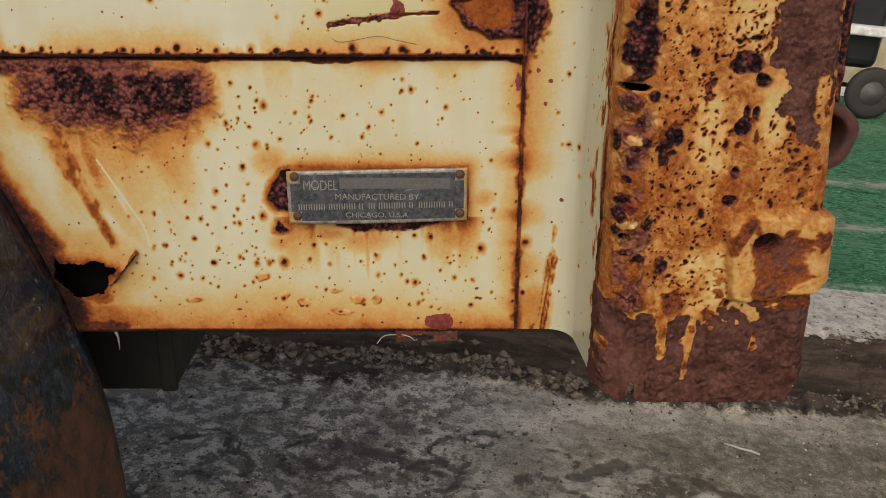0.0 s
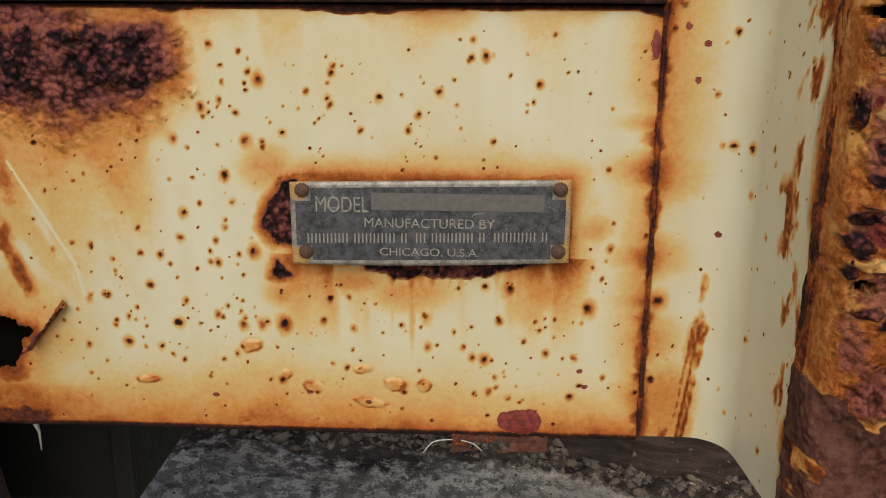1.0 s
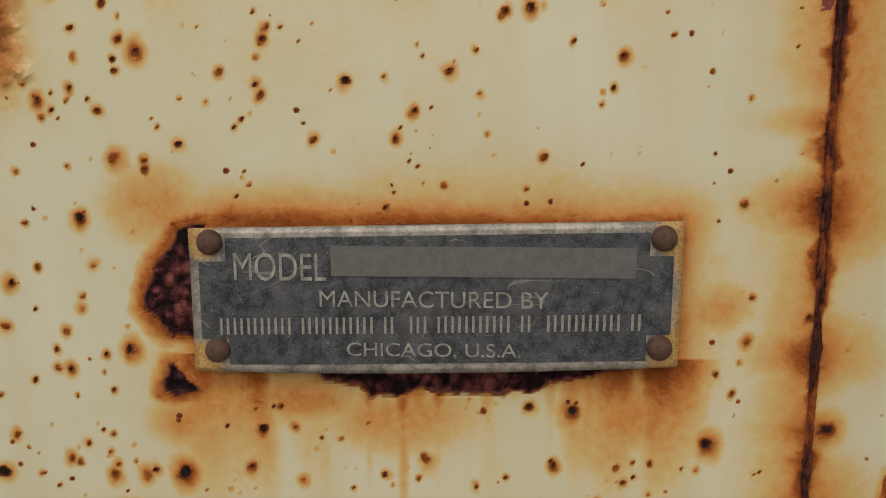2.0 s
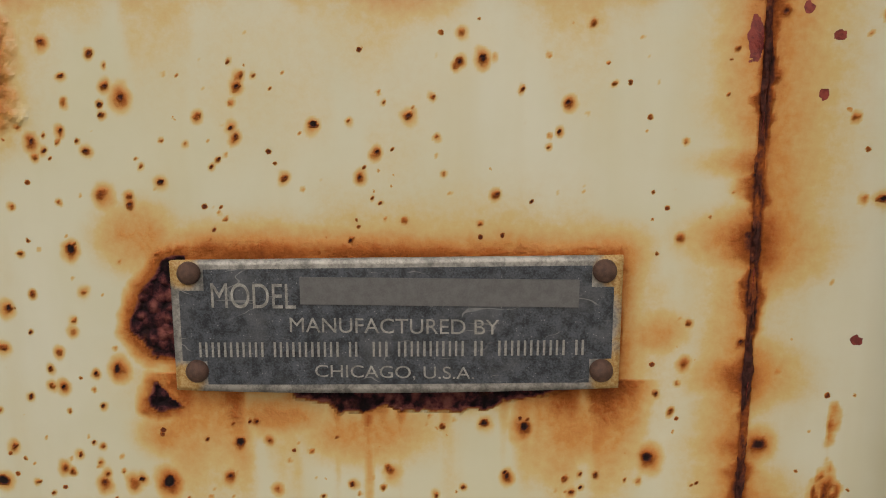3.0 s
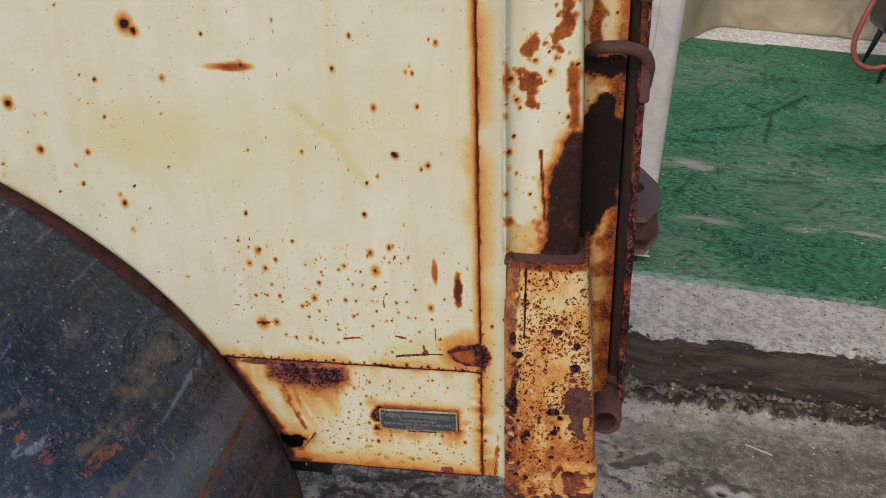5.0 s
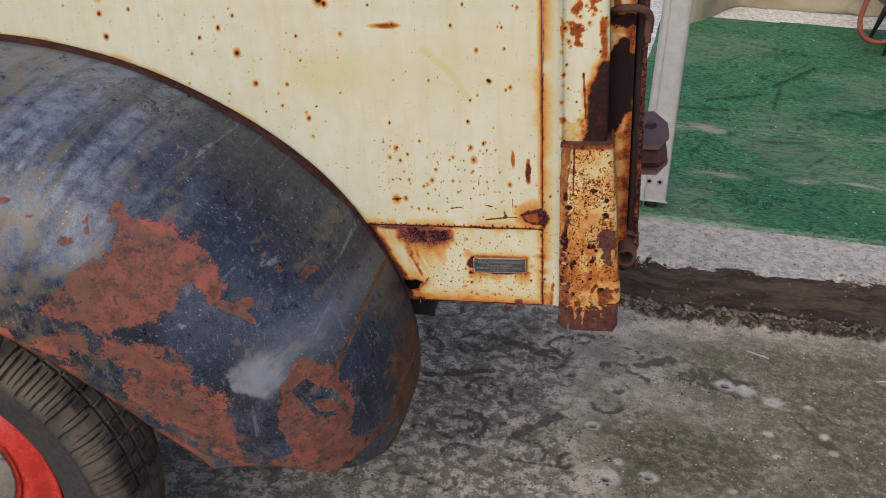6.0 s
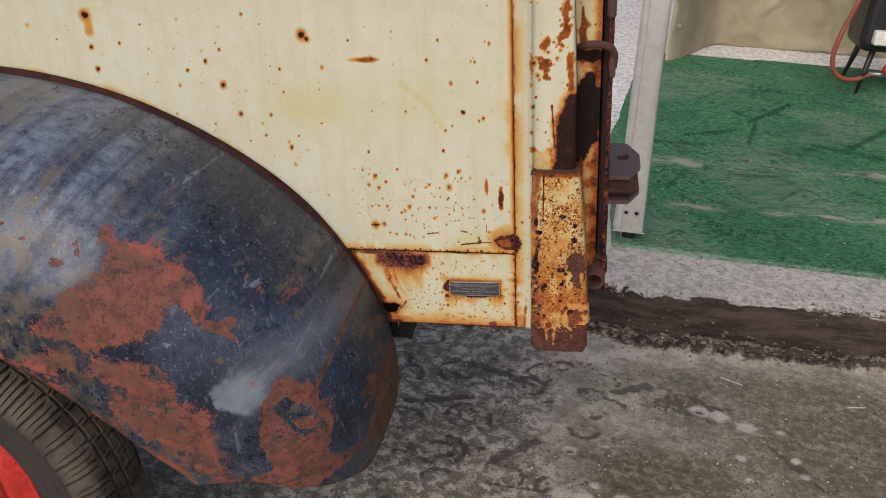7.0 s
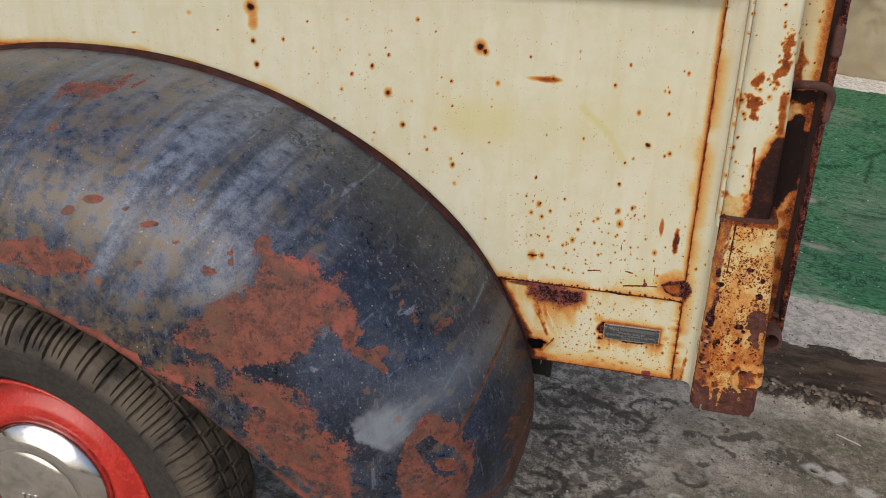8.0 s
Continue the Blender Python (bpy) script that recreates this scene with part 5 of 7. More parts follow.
    rust = np.maximum(rust, 0.50 * np.exp(np.minimum(gap, 0) / 0.0045) * (0.6 + 0.8 * rag))
    rust = np.maximum(rust, 0.25 * np.exp(np.minimum(gap, 0) / 0.014) * (0.75 + 0.5 * rag))
    rust = np.maximum(rust, 0.30 * blob(U, V, -0.214, -0.134, 0.030, 0.010, 0.45, 0.6, 60, 42))
    rust = np.maximum(rust, 0.60 * blob(U, V, -0.212, -0.137, 0.014, 0.004, 0.6, 0.4, 140, 421))
    # edges
    rust = np.maximum(rust, 0.72 * (1 - smooth(0.0003, 0.0015, -V - 0.0006 - 0.0045 * np.maximum(rag - 0.5, 0) * 2)))
    rust = np.maximum(rust, 0.30 * np.exp(V / 0.006) * smooth(0.3, 0.65, fbm(U * 40, V * 20, 44, 3)))
    foot = V + 0.140
    rust = np.maximum(rust, 0.36 * np.exp(-foot / 0.009) * (0.5 + rag) + 0.5 * (1 - smooth(0.0006, 0.0022, foot)))
    rust = np.maximum(rust, 0.27 * np.exp(-np.maximum(foot - 0.016 * (fbm(U * 25, V * 9, 441, 3) - 0.4), 0) / 0.015))
    rust = np.maximum(rust, 0.12 * np.exp(V / 0.022) * smooth(0.38, 0.72, fbm(U * 70, V * 8, 454, 3)))
    smudge = scatter(rng, 90, -0.20, -0.01, -0.135, -0.008, 0.0008, 0.0022, 0.05, 0.25)
    rust = np.maximum(rust, spots(U, V, smudge, 2.0, 455))
    # denser stains round the lower corners and below the plate
    own = np.random.default_rng(458)
    dense = scatter(own, 20, -0.190, -0.130, -0.126, -0.070, 0.0007, 0.0016, 0.2, 0.8) + scatter(own, 34, -0.105, -0.008, -0.134, -0.088, 0.0007, 0.0018, 0.15, 0.75)
    rust = np.maximum(rust, spots(U, V, dense, 2.5, 459))
    seam = np.exp((U + 0.0004) / (0.0004 + 0.0022 * smooth(0.42, 0.75, fbm(U * 40, V * 130, 456, 4, 0.6)))) * (0.25 + 1.0 * fbm(U * 200, V * 150, 45, 4, 0.6))
    knobs = [(-0.0022 * rng.random() ** 2, z, 0.0012 + 0.0020 * rng.random() ** 2, 0.3 + 0.5 * rng.random()) for z in np.cumsum(rng.uniform(0.003, 0.028, 10)) - 0.142]
    rust = np.maximum(rust, spots(U, V, knobs, 2.6, 452))
    rust = np.maximum(rust, 0.85 * seam)
    rust = np.maximum(rust, 0.25 * np.exp(U / 0.008) * smooth(0.28, 0.58, fbm(U * 30, V * 25, 451, 3)))
    rust = np.maximum(rust, 0.05 * smooth(0.45, 0.72, fbm(U * 40, V * 14, 457, 4)))
    for cz, w, s in ((-0.0495, 0.0065, 0.50), (-0.0770, 0.0060, 0.42), (-0.0345, 0.0035, 0.34), (-0.012, 0.004, 0.3), (-0.0915, 0.005, 0.34), (-0.105, 0.006, 0.30), (-0.125, 0.010, 0.34)):
        rust = np.maximum(rust, s * np.exp(U / 0.0075) * np.exp(-((V - cz) / w) ** 2) + 0.6 * s * np.exp(U / 0.0012) * np.exp(-((V - cz) / (0.5 * w)) ** 2))
    # round the plate: bare scab at its end, the burnt rim and the runs below
    PX, PZ = -0.0695, -0.0655
    dx, dz = np.maximum(np.abs(U - PX) - 0.0435, 0), np.maximum(np.abs(V - PZ) - 0.0132, 0)
    dist = np.hypot(dx, dz)
    rust = np.maximum(rust, 0.36 * np.exp(-dist / 0.0040) * (0.50 + 0.9 * rag))
    rust = np.maximum(rust, 0.15 * np.exp(-dist / 0.011) * smooth(0.30, 0.62, fbm(U * 50, V * 50, 4531, 3)))
    rust = np.maximum(rust, (0.30 + 0.28 * smooth(-0.004, 0.008, PZ - V)) * (1 - smooth(0.0002, 0.0014, dist - 0.0022 * (fbm(U * 160, V * 160, 453, 3) - 0.45))))
    for cu, cv, ru, rv, k in ((-0.034, -0.0880, 0.011, 0.009, 0.22), (-0.019, -0.0680, 0.009, 0.006, 0.17), (-0.121, -0.0500, 0.010, 0.008, 0.22), (-0.117, -0.0910, 0.008, 0.006, 0.20), (-0.075, -0.0900, 0.016, 0.008, 0.20), (-0.095, -0.0860, 0.016, 0.006, 0.20)):
        rust = np.maximum(rust, k * np.exp(-1.2 * (((U - cu) / ru) ** 2 + ((V - cv) / rv) ** 2)) * (0.75 + 0.5 * rag))
    chip = [(-0.1215, -0.0606), (-0.1165, -0.0540), (-0.1120, -0.0535), (-0.1120, -0.0745), (-0.1195, -0.0742), (-0.1240, -0.0686)]
    chip2 = [(-0.1213, -0.0835), (-0.1192, -0.0800), (-0.1160, -0.0835), (-0.1140, -0.0850), (-0.1190, -0.0866), (-0.1210, -0.0855)]
    below_plate = [(-0.0925, -0.0780), (-0.0905, -0.0832), (-0.0835, -0.0835), (-0.0815, -0.0850), (-0.0745, -0.0852), (-0.0720, -0.0835), (-0.0690, -0.0850), (-0.0520, -0.0845), (-0.0450, -0.0822), (-0.0330, -0.0800), (-0.033, -0.078)]
    bare = np.maximum(smooth(-0.0003, 0.0005, inside(U, V, chip, 0.0012, 220, 46)), smooth(-0.0003, 0.0005, inside(U, V, chip2, 0.0012, 250, 47)))
    bare = np.maximum(bare, smooth(-0.0003, 0.0005, inside(U, V, below_plate, 0.0016, 230, 48)))
    rust = np.maximum(rust, 0.34 * smooth(-0.0045, 0.0, np.maximum(inside(U, V, chip, 0.002, 120, 461), inside(U, V, chip2, 0.002, 120, 471))) * (0.7 + 0.6 * rag))
    rust = np.maximum(rust, bare * (0.62 + 0.25 * fbm(U * 500, V * 500, 50, 2)))
    for u, ln, s in ((-0.082, 0.012, 0.30), (-0.0755, 0.018, 0.36), (-0.069, 0.012, 0.30), (-0.060, 0.010, 0.24), (-0.105, 0.012, 0.18), (-0.030, 0.014, 0.2), (-0.048, 0.010, 0.2)):
        below = np.clip((-0.079 - V) / ln, 0, 4)
        wide = 0.0010 + 0.0022 * np.exp(-below * 2)
        rust = np.maximum(rust, 1.45 * s * np.exp(-(((U - u - 0.0012 * (rag - 0.5)) / wide) ** 2)) * np.exp(-below * 1.1) * (V < -0.0785) * (0.6 + 0.8 * fbm(U * 300, V * 60, 51, 3)))
    skirt_stain = np.exp(-np.maximum(-0.079 - V, 0) / 0.014) * (V < -0.078) * smooth(0.058, 0.040, np.abs(U - PX)) * smooth(0.30, 0.75, fbm(U * 120, V * 14, 511, 3))
    rust = np.maximum(rust, 0.50 * skirt_stain)
    red = np.maximum(blob(U, V, -0.040, -0.1345, 0.0070, 0.0048, 0.35, 0.15, 170, 52), 0.9 * blob(U, V, -0.002, -0.012, 0.0018, 0.004, 0.5, 0.3, 300, 53))
    for u, v in ((-0.0185, -0.1215), (-0.0205, -0.116), (-0.142, -0.1275), (-0.090, -0.1285), (-0.110, -0.1255)):
        red = np.maximum(red, blob(U, V, u, v, 0.0012, 0.0008, 0.4, 0.3, 500, 54))
    rust = np.where(red > 0.35, np.minimum(rust, 0.42), rust)
    scr = np.maximum(stroke(U, V, -0.205, -0.049, -0.186, -0.083, 0.0004, 0.7, 0.2, 90, 55), stroke(U, V, -0.186, -0.083, -0.184, -0.093, 0.0004, 0.7, 0.2, 90, 55))
    rust = rust * (1 - 0.85 * scr)
    lump = (0.45 * scab + 0.55 * mass) * (fbm(U * 260, V * 260, 56, 3, 0.6) - 0.3)
    Yd = 0.0008 - 0.0006 * blister - 0.0035 * np.clip(-V / 0.14, 0, 1) + 0.0012 * (fbm(U * 12, V * 12, 57, 3) - 0.5) - 0.0052 * lump + 0.0009 * bare - 0.0005 * smooth(0.3, 0.6, rust) * (fbm(U * 420, V * 420, 571, 3) - 0.3)
    Yd = Yd + 0.0006 * np.exp(V / 0.0012) - 0.0016 * np.exp(-((np.hypot(U + 0.2000, V + 0.106)) / 0.007) ** 2) - 0.0010 * np.exp(-dist / 0.003) * (fbm(U * 130, V * 130, 58, 3) - 0.4)
    gone = (tear > 0.5) | (side < -0.012)
    keep = ~gone[:-1, :-1]
    P = skirt(np.stack([U, Yd, V], -1), 0.010)
    keep = np.pad(keep, 1, constant_values=True)
    tp("lower_side_panel", sheet("lower_side_panel", P, keep, {"rust": padded(rust), "red": padded(red), "yel": padded(0.03 + 0.25 * smooth(-0.065, -0.135, V) + 0.2 * blob(U, V, -0.12, -0.03, 0.05, 0.03, 0.4, 0.8, 30, 59)), "scab": padded(np.maximum(0.70 * scab + 0.16 * scab * mass, 0.9 * bare))}), M_PAINT, "cream lower panel with rust stains and a torn corner")
    # the metal torn loose at the hole's end curls outward
    ct, cu = np.meshgrid(np.linspace(0, 1, 30), np.linspace(0, 1, 26), indexing="ij")
    roll = 3.6 * cu
    qx = -0.2045 + 0.0130 * ct + 0.0026 * np.sin(roll) * (1 - 0.3 * ct)
    qz = -0.1100 + 0.0150 * ct - 0.0024 * cu + 0.0020 * (fbm(ct * 5, cu * 4, 572, 3) - 0.5)
    qy = -0.0022 - 0.0030 * (1 - np.cos(roll)) * (1 - 0.4 * ct)
    tip = cu > 0.75 + 0.35 * fbm(ct * 6, ct * 0, 573, 3)
    tp("torn_flap", sheet("torn_flap", np.stack([qx, qy, qz], -1), ~tip[:-1, :-1], {"rust": 0.30 + 0.35 * fbm(ct * 9, cu * 9, 574, 3) * cu, "red": 0 * cu, "yel": 0 * cu, "scab": 0.7 * smooth(0.3, 0.8, cu)}), M_POST, "curled flap of torn rusty sheet")
    # folded flange under the panel and the flake that hangs from it
    tp("bottom_flange", bevelled((-0.235, 0.004, -0.1415), (0.0175, 0.030, -0.1385), 0.0008), M_BROWN)
    # near-black strip, painted as the shade in the panel gap
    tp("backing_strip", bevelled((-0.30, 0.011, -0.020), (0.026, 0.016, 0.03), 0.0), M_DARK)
    wx, wz = np.meshgrid(np.linspace(-1, 1, 15), spread((-0.1395, 0.44, 0.0007)), indexing="ij")
    bead = fbm(wx * 0.6, wz * 230, 64, 4, 0.6)
    knot = sum(k * np.exp(-((wz - z) / w) ** 2) for z, w, k in ((-0.0130, 0.004, 0.5), (-0.0345, 0.003, 0.8), (-0.0495, 0.004, 1.0), (-0.0770, 0.005, 0.9), (-0.0915, 0.003, 0.6), (-0.1080, 0.005, 0.4), (-0.1270, 0.006, 0.6), (0.018, 0.010, 0.5)))
    thick = smooth(0.05, 0.0, wz)
    half = 0.0005 + 0.0011 * thick * np.where(wx < 0, fbm(wx * 0 + 2, wz * 330, 641, 4, 0.65), fbm(wx * 0 + 7, wz * 330, 642, 4, 0.65)) ** 1.5 + 0.0006 * knot * bead
    lie = np.where(wz < 0, 0.0008 - 0.0035 * np.clip(-wz / 0.14, 0, 1), -0.0012)
    hump = (1 - wx**2) * (0.0010 * (bead - 0.1) + 0.0008 * knot * bead) * (0.3 + 0.7 * thick)
    tp("seam_weld", sheet("seam_weld", np.stack([wx * half, lie + 0.0004 - 1.4 * hump, wz], -1), None, {"rust": 0.60 + 0.7 * (bead - 0.45) - 0.12 * wx**2, "scab": 0.25 * smooth(0.40, 0.6, bead), "red": 0.7 * smooth(0.60, 0.70, fbm(wx, wz * 60, 643, 2)), "yel": 0 * wx}), M_PAINT, "rust-filled weld seam")
    fx, fz = np.meshgrid(np.linspace(-0.062, -0.030, 60), np.linspace(-0.1475, -0.1395, 18), indexing="ij")
    hole = blob(fx, fz, -0.050, -0.1440, 0.008, 0.0018, 0.35, 0.1, 260, 60)
    ragf = (fz < -0.1475 + 0.003 * fbm(fx * 160, fx * 0, 61, 3) + 0.10 * np.maximum(fx + 0.036, 0)) | (hole > 0.5)
    flake = sheet("hanging_flake", np.stack([fx, -0.0045 + 0.004 * fbm(fx * 120, fz * 120, 62, 3), fz], -1), ~ragf[:-1, :-1], {"rust": 0.40 + 0.3 * fbm(fx * 200, fz * 200, 63, 3), "scab": 0.2 + 0 * fx, "scale": 0.60 + 0 * fx, "red": 0 * fx, "yel": 0 * fx})
    tp("hanging_flake", flake, M_POST, "rusty flake of torn sheet metal")
    for pts in (((-0.072, -0.003, -0.147), (-0.068, -0.003, -0.1425), (-0.060, -0.003, -0.1415)), ((-0.060, -0.003, -0.1415), (-0.055, -0.003, -0.1430), (-0.052, -0.003, -0.1455))):
        tp("cobweb_strand", pipe(bend(pts, 5), 0.00022, 5), M_WEB)
    tp("cobweb", pipe([(-0.2105, 0.004, -0.141), (-0.2095, 0.005, -0.147), (-0.2100, 0.006, -0.155)], 0.0009, 6, (1.6, 0.6, 0.25)), M_WEB, "dusty cobweb thread")


def corner_panel():
    """The flat strip beyond the seam, bent outward into the side of the corner post."""
    path = [(0.0006, 0.010), (0.0006, 0.0005)] + [(x, 0.0) for x in np.linspace(0.0010, 0.016, 27)]
    path += [(0.016 + 0.0128 * math.sin(a), -0.0130 + 0.0130 * math.cos(a)) for a in np.linspace(0.06, 1.50, 24)]
    path += [(0.0289 + 0.0031 * t, -0.0130 - 0.0420 * t) for t in np.linspace(0.04, 1, 48)]
    path = np.array(path)
    zs = spread((-0.1400, 0.17, 0.0008), (0.17, 0.52, 0.0026))
    along = np.concatenate([[0], np.cumsum(np.hypot(*np.diff(path, axis=0).T))]) - 0.010
    S, V = np.meshgrid(along, zs, indexing="ij")
    X, Yd = np.repeat(path[:, :1], len(zs), 1), np.repeat(path[:, 1:], len(zs), 1)
    dots = [(0.0225, -0.041, 0.0017, 1.0), (0.0285, -0.041, 0.0015, 1.0), (0.019, -0.041, 0.001, 0.5), (0.012, 0.058, 0.0020, 0.9), (0.034, -0.100, 0.0012, 0.7), (0.036, -0.020, 0.0010, 0.7),
            (0.030, -0.055, 0.0008, 0.7), (0.040, -0.050, 0.0010, 0.8), (0.042, -0.065, 0.0009, 0.8)]
    rnd = scatter(rng, 45, 0.004, 0.070, -0.13, 0.06, 0.0004, 0.0010, 0.4, 0.9) + scatter(rng, 26, 0.02, 0.07, 0.0, 0.30, 0.0006, 0.0018, 0.4, 0.9)
    rust = np.maximum(spots(S, V, dots, 2.2, 71), spots(S, V, rnd, 2.0, 72))
    rag = fbm(S * 60, V * 40, 73, 4, 0.6)
    rust = np.maximum(rust, 0.85 * np.exp(-np.maximum(S, 0) / (0.0004 + 0.0022 * smooth(0.42, 0.75, fbm(S * 40, V * 130, 741, 4, 0.6)))) * (0.30 + 0.75 * fbm(S * 140, V * 110, 74, 3)))
    for cz, w, s in ((-0.050, 0.010, 0.42), (-0.077, 0.008, 0.35), (-0.105, 0.010, 0.3), (0.020, 0.016, 0.40), (-0.128, 0.012, 0.34), (0.2, 0.01, 0.3)):
        rust = np.maximum(rust, s * np.exp(-np.maximum(S, 0) / 0.008) * np.exp(-((V - cz) / w) ** 2) * (0.6 + 0.8 * rag))
    rust = np.maximum(rust, 0.25 * np.exp(-np.maximum(S, 0) / 0.011) * smooth(0.30, 0.62, fbm(S * 10, V * 14, 75, 3)))
    lane = S - 0.0170 + 0.13 * (-0.083 - V)
    wedge = [(0.0172, -0.083), (0.0182, -0.100), (0.0170, -0.120), (0.0165, -0.141), (0.0085, -0.141), (0.0110, -0.120), (0.0150, -0.100)]
    wedge = smooth(-0.0015, 0.0020, inside(S, V, wedge, 0.0030, 140, 76))
    rust = np.maximum(rust, wedge * (0.17 + 0.42 * smooth(0.46, 0.68, fbm(lane * 700, V * 22, 761, 4, 0.6))))
    rust = np.maximum(rust, 0.55 * smooth(0.50, 0.62, fbm(S * 170, V * 170, 762, 4)) * smooth(-0.128, -0.139, V) * smooth(0.004, 0.009, S) * smooth(0.019, 0.014, S))
    rust = np.maximum(rust, 0.22 * blob(S, V, 0.008, -0.128, 0.010, 0.016, 0.4, 0.6, 60, 77))
    rust = np.maximum(rust, blob(S, V, 0.001, 0.018, 0.0075, 0.017, 0.7, 0.4, 130, 83) * (0.45 + 0.5 * fbm(S * 200, V * 200, 84, 3)))
    rust = np.maximum(rust, spots(S, V, [(0.0035 * rng.random() ** 2, z, 0.0012 + 0.0018 * rng.random() ** 2, 0.3 + 0.5 * rng.random()) for z in np.cumsum(rng.uniform(0.003, 0.028, 10)) - 0.142], 2.8, 85))
    for x0, z0, x1, z1, w in ((0.052, 0.012, 0.060, -0.020, 0.0026), (0.060, 0.03, 0.064, -0.050, 0.0030), (0.056, -0.05, 0.064, -0.11, 0.0030), (0.066, 0.08, 0.070, 0.02, 0.0030)):
        rust = np.maximum(rust, 0.50 * smooth(0.46, 0.66, fbm(S * 300, V * 110, 86, 4, 0.6)) * stroke(S, V, x0, z0, x1, z1, w * 1.3, 1.2, 0.8, 120, 87))
    rim = along[-1]
    edge = smooth(rim - 0.010, rim - 0.001, S + 0.006 * (rag - 0.5) + 0.010 * (fbm(S * 12, V * 22, 78, 3) - 0.5))
    rust = np.maximum(rust, 0.42 * edge * smooth(0.20, 0.15, V) + 0.25 * edge)
    rust = np.maximum(rust, 0.62 * smooth(0.46, 0.66, fbm(S * 320, V * 100, 79, 4, 0.6)) * edge * smooth(0.5, 0.9, edge))
    rust = np.maximum(rust, 0.55 * blob(S, V, rim + 0.002, -0.118, 0.012, 0.026, 0.5, 0.4, 60, 80))
    red = np.zeros_like(S)
    for u, v in ((0.010, -0.0215), (0.020, -0.069), (0.006, -0.006), (0.012, -0.011)):
        red = np.maximum(red, blob(S, V, u, v, 0.0011, 0.0011, 0.4, 0.3, 500, 81))
    shape = 0.0022 * np.exp(-((V + 0.020) / 0.05) ** 2) + 0.0016 * (fbm(S * 14, V * 16, 82, 3) - 0.5)
    bow = smooth(0.024, 0.05, S)
    X = X + bow * (0.003 * np.sin(V * 40) * np.exp(-((V + 0.03) / 0.09) ** 2) + shape)
    me = sheet("corner_panel", np.stack([X, Yd, V], -1), None, {"rust": rust, "red": red, "yel": 0 * S, "scab": np.maximum(0.7 * edge * smooth(0.55, 0.75, rag) * smooth(0.2, 0.1, V), blob(S, V, 0.001, 0.018, 0.0065, 0.016, 0.7, 0.4, 130, 83))})
    tp("corner_panel", me, M_PAINT, "cream corner strip bent outward, rust along its edges")


def post_cover():
    """The thick rust-eaten channel over the foot of the corner post."""
    zs = spread((-0.1455, 0.170, 0.00048))
    prof = [(0.0338, -0.0490), (0.0338, -0.0570), (0.0345, -0.0605), (0.0365, -0.0640), (0.0395, -0.0662)]
    prof += [(x, -0.0668 - 0.002 * math.sin((x - 0.0385) / 0.066 * math.pi)) for x in np.linspace(0.0415, 0.1045, 64)]
    prof += [(0.1075, -0.0655), (0.1100, -0.0630), (0.1110, -0.0590)] + [(0.1112, y) for y in np.linspace(-0.055, 0.0, 22)]
    prof = np.array(prof)
    along = np.concatenate([[0], np.cumsum(np.hypot(*np.diff(prof, axis=0).T))])
    even = np.linspace(0, along[-1], 350)
    prof = np.stack([np.interp(even, along, prof[:, 0]), np.interp(even, along, prof[:, 1])], -1)
    S, V = np.meshgrid(even, zs, indexing="ij")
    X, Yd = np.repeat(prof[:, :1], len(zs), 1), np.repeat(prof[:, 1:], len(zs), 1)
    T = S - np.interp(0.06, prof[90:220, 0], even[90:220]) + 0.06
    grow = smooth(0.05, 0.11, X)
    X = X + grow * 0.0085 * smooth(0.10, -0.12, V) - 0.006 * grow * smooth(0.05, 0.17, V) + 0.003 * smooth(0.045, 0.034, X) * smooth(0.09, 0.17, V)
    front = smooth(-0.055, -0.062, Yd)
    big, mid, fine = fbm(T * 26, V * 20, 91, 4), fbm(T * 90, V * 70, 92, 4, 0.6), fbm(T * 300, V * 300, 93, 3, 0.6)
    low = smooth(0.07, -0.04, V)
    # old cream paint showing through amber stain, more of it higher up
    stain = smooth(0.36, 0.56, 0.55 * big + 0.45 * mid + 0.07 * (low - 0.5))
    for cx, cz, ru, rv, k in ((0.068, -0.022, 0.007, 0.014, 0.8), (0.093, -0.012, 0.006, 0.016, 0.9), (0.066, -0.006, 0.006, 0.006, 0.6), (0.080, 0.030, 0.010, 0.014, 0.6), (0.070, 0.125, 0.010, 0.020, 0.7), (0.095, 0.085, 0.007, 0.022, 0.7),
                              (0.045, 0.112, 0.007, 0.018, 0.9), (0.088, 0.135, 0.012, 0.012, 0.7)):
        stain = stain * (1 - k * blob(X, V, cx, cz, ru, rv, 0.5, 0.6, 70, 94))
    rust = 0.055 + (0.125 + 0.065 * low) * stain + 0.045 * (mid - 0.45) * stain + 0.045 * low
    rust = np.maximum(rust, (0.165 + 0.10 * (mid - 0.4)) * smooth(0.0375, 0.0345, X))
    # flecks: many small dark chips, each in its own stain, in swarms
    own = np.random.default_rng(932)
    chips = scatter(own, 1500, 0.046, 0.110, -0.095, 0.165, 0.0007, 0.0020, 0.55, 1.0) + scatter(own, 700, 0.046, 0.108, 0.015, 0.120, 0.0007, 0.0018, 0.45, 0.95) + scatter(own, 240, 0.046, 0.110, -0.09, 0.162, 0.0016, 0.0030, 0.55, 0.95)
    swarm = fbm(np.array([c[0] for c in chips]) * 48, np.array([c[1] for c in chips]) * 34, 933, 3)
    chips = [c for c, w in zip(chips, swarm) if w > (0.42 if c[1] < 0.03 else 0.30)]
    wx, wv = X + 0.0030 * (fine - 0.5) + 0.003 * (mid - 0.5), V + 0.0044 * (fbm(T * 240, V * 240, 9341, 3, 0.6) - 0.5)
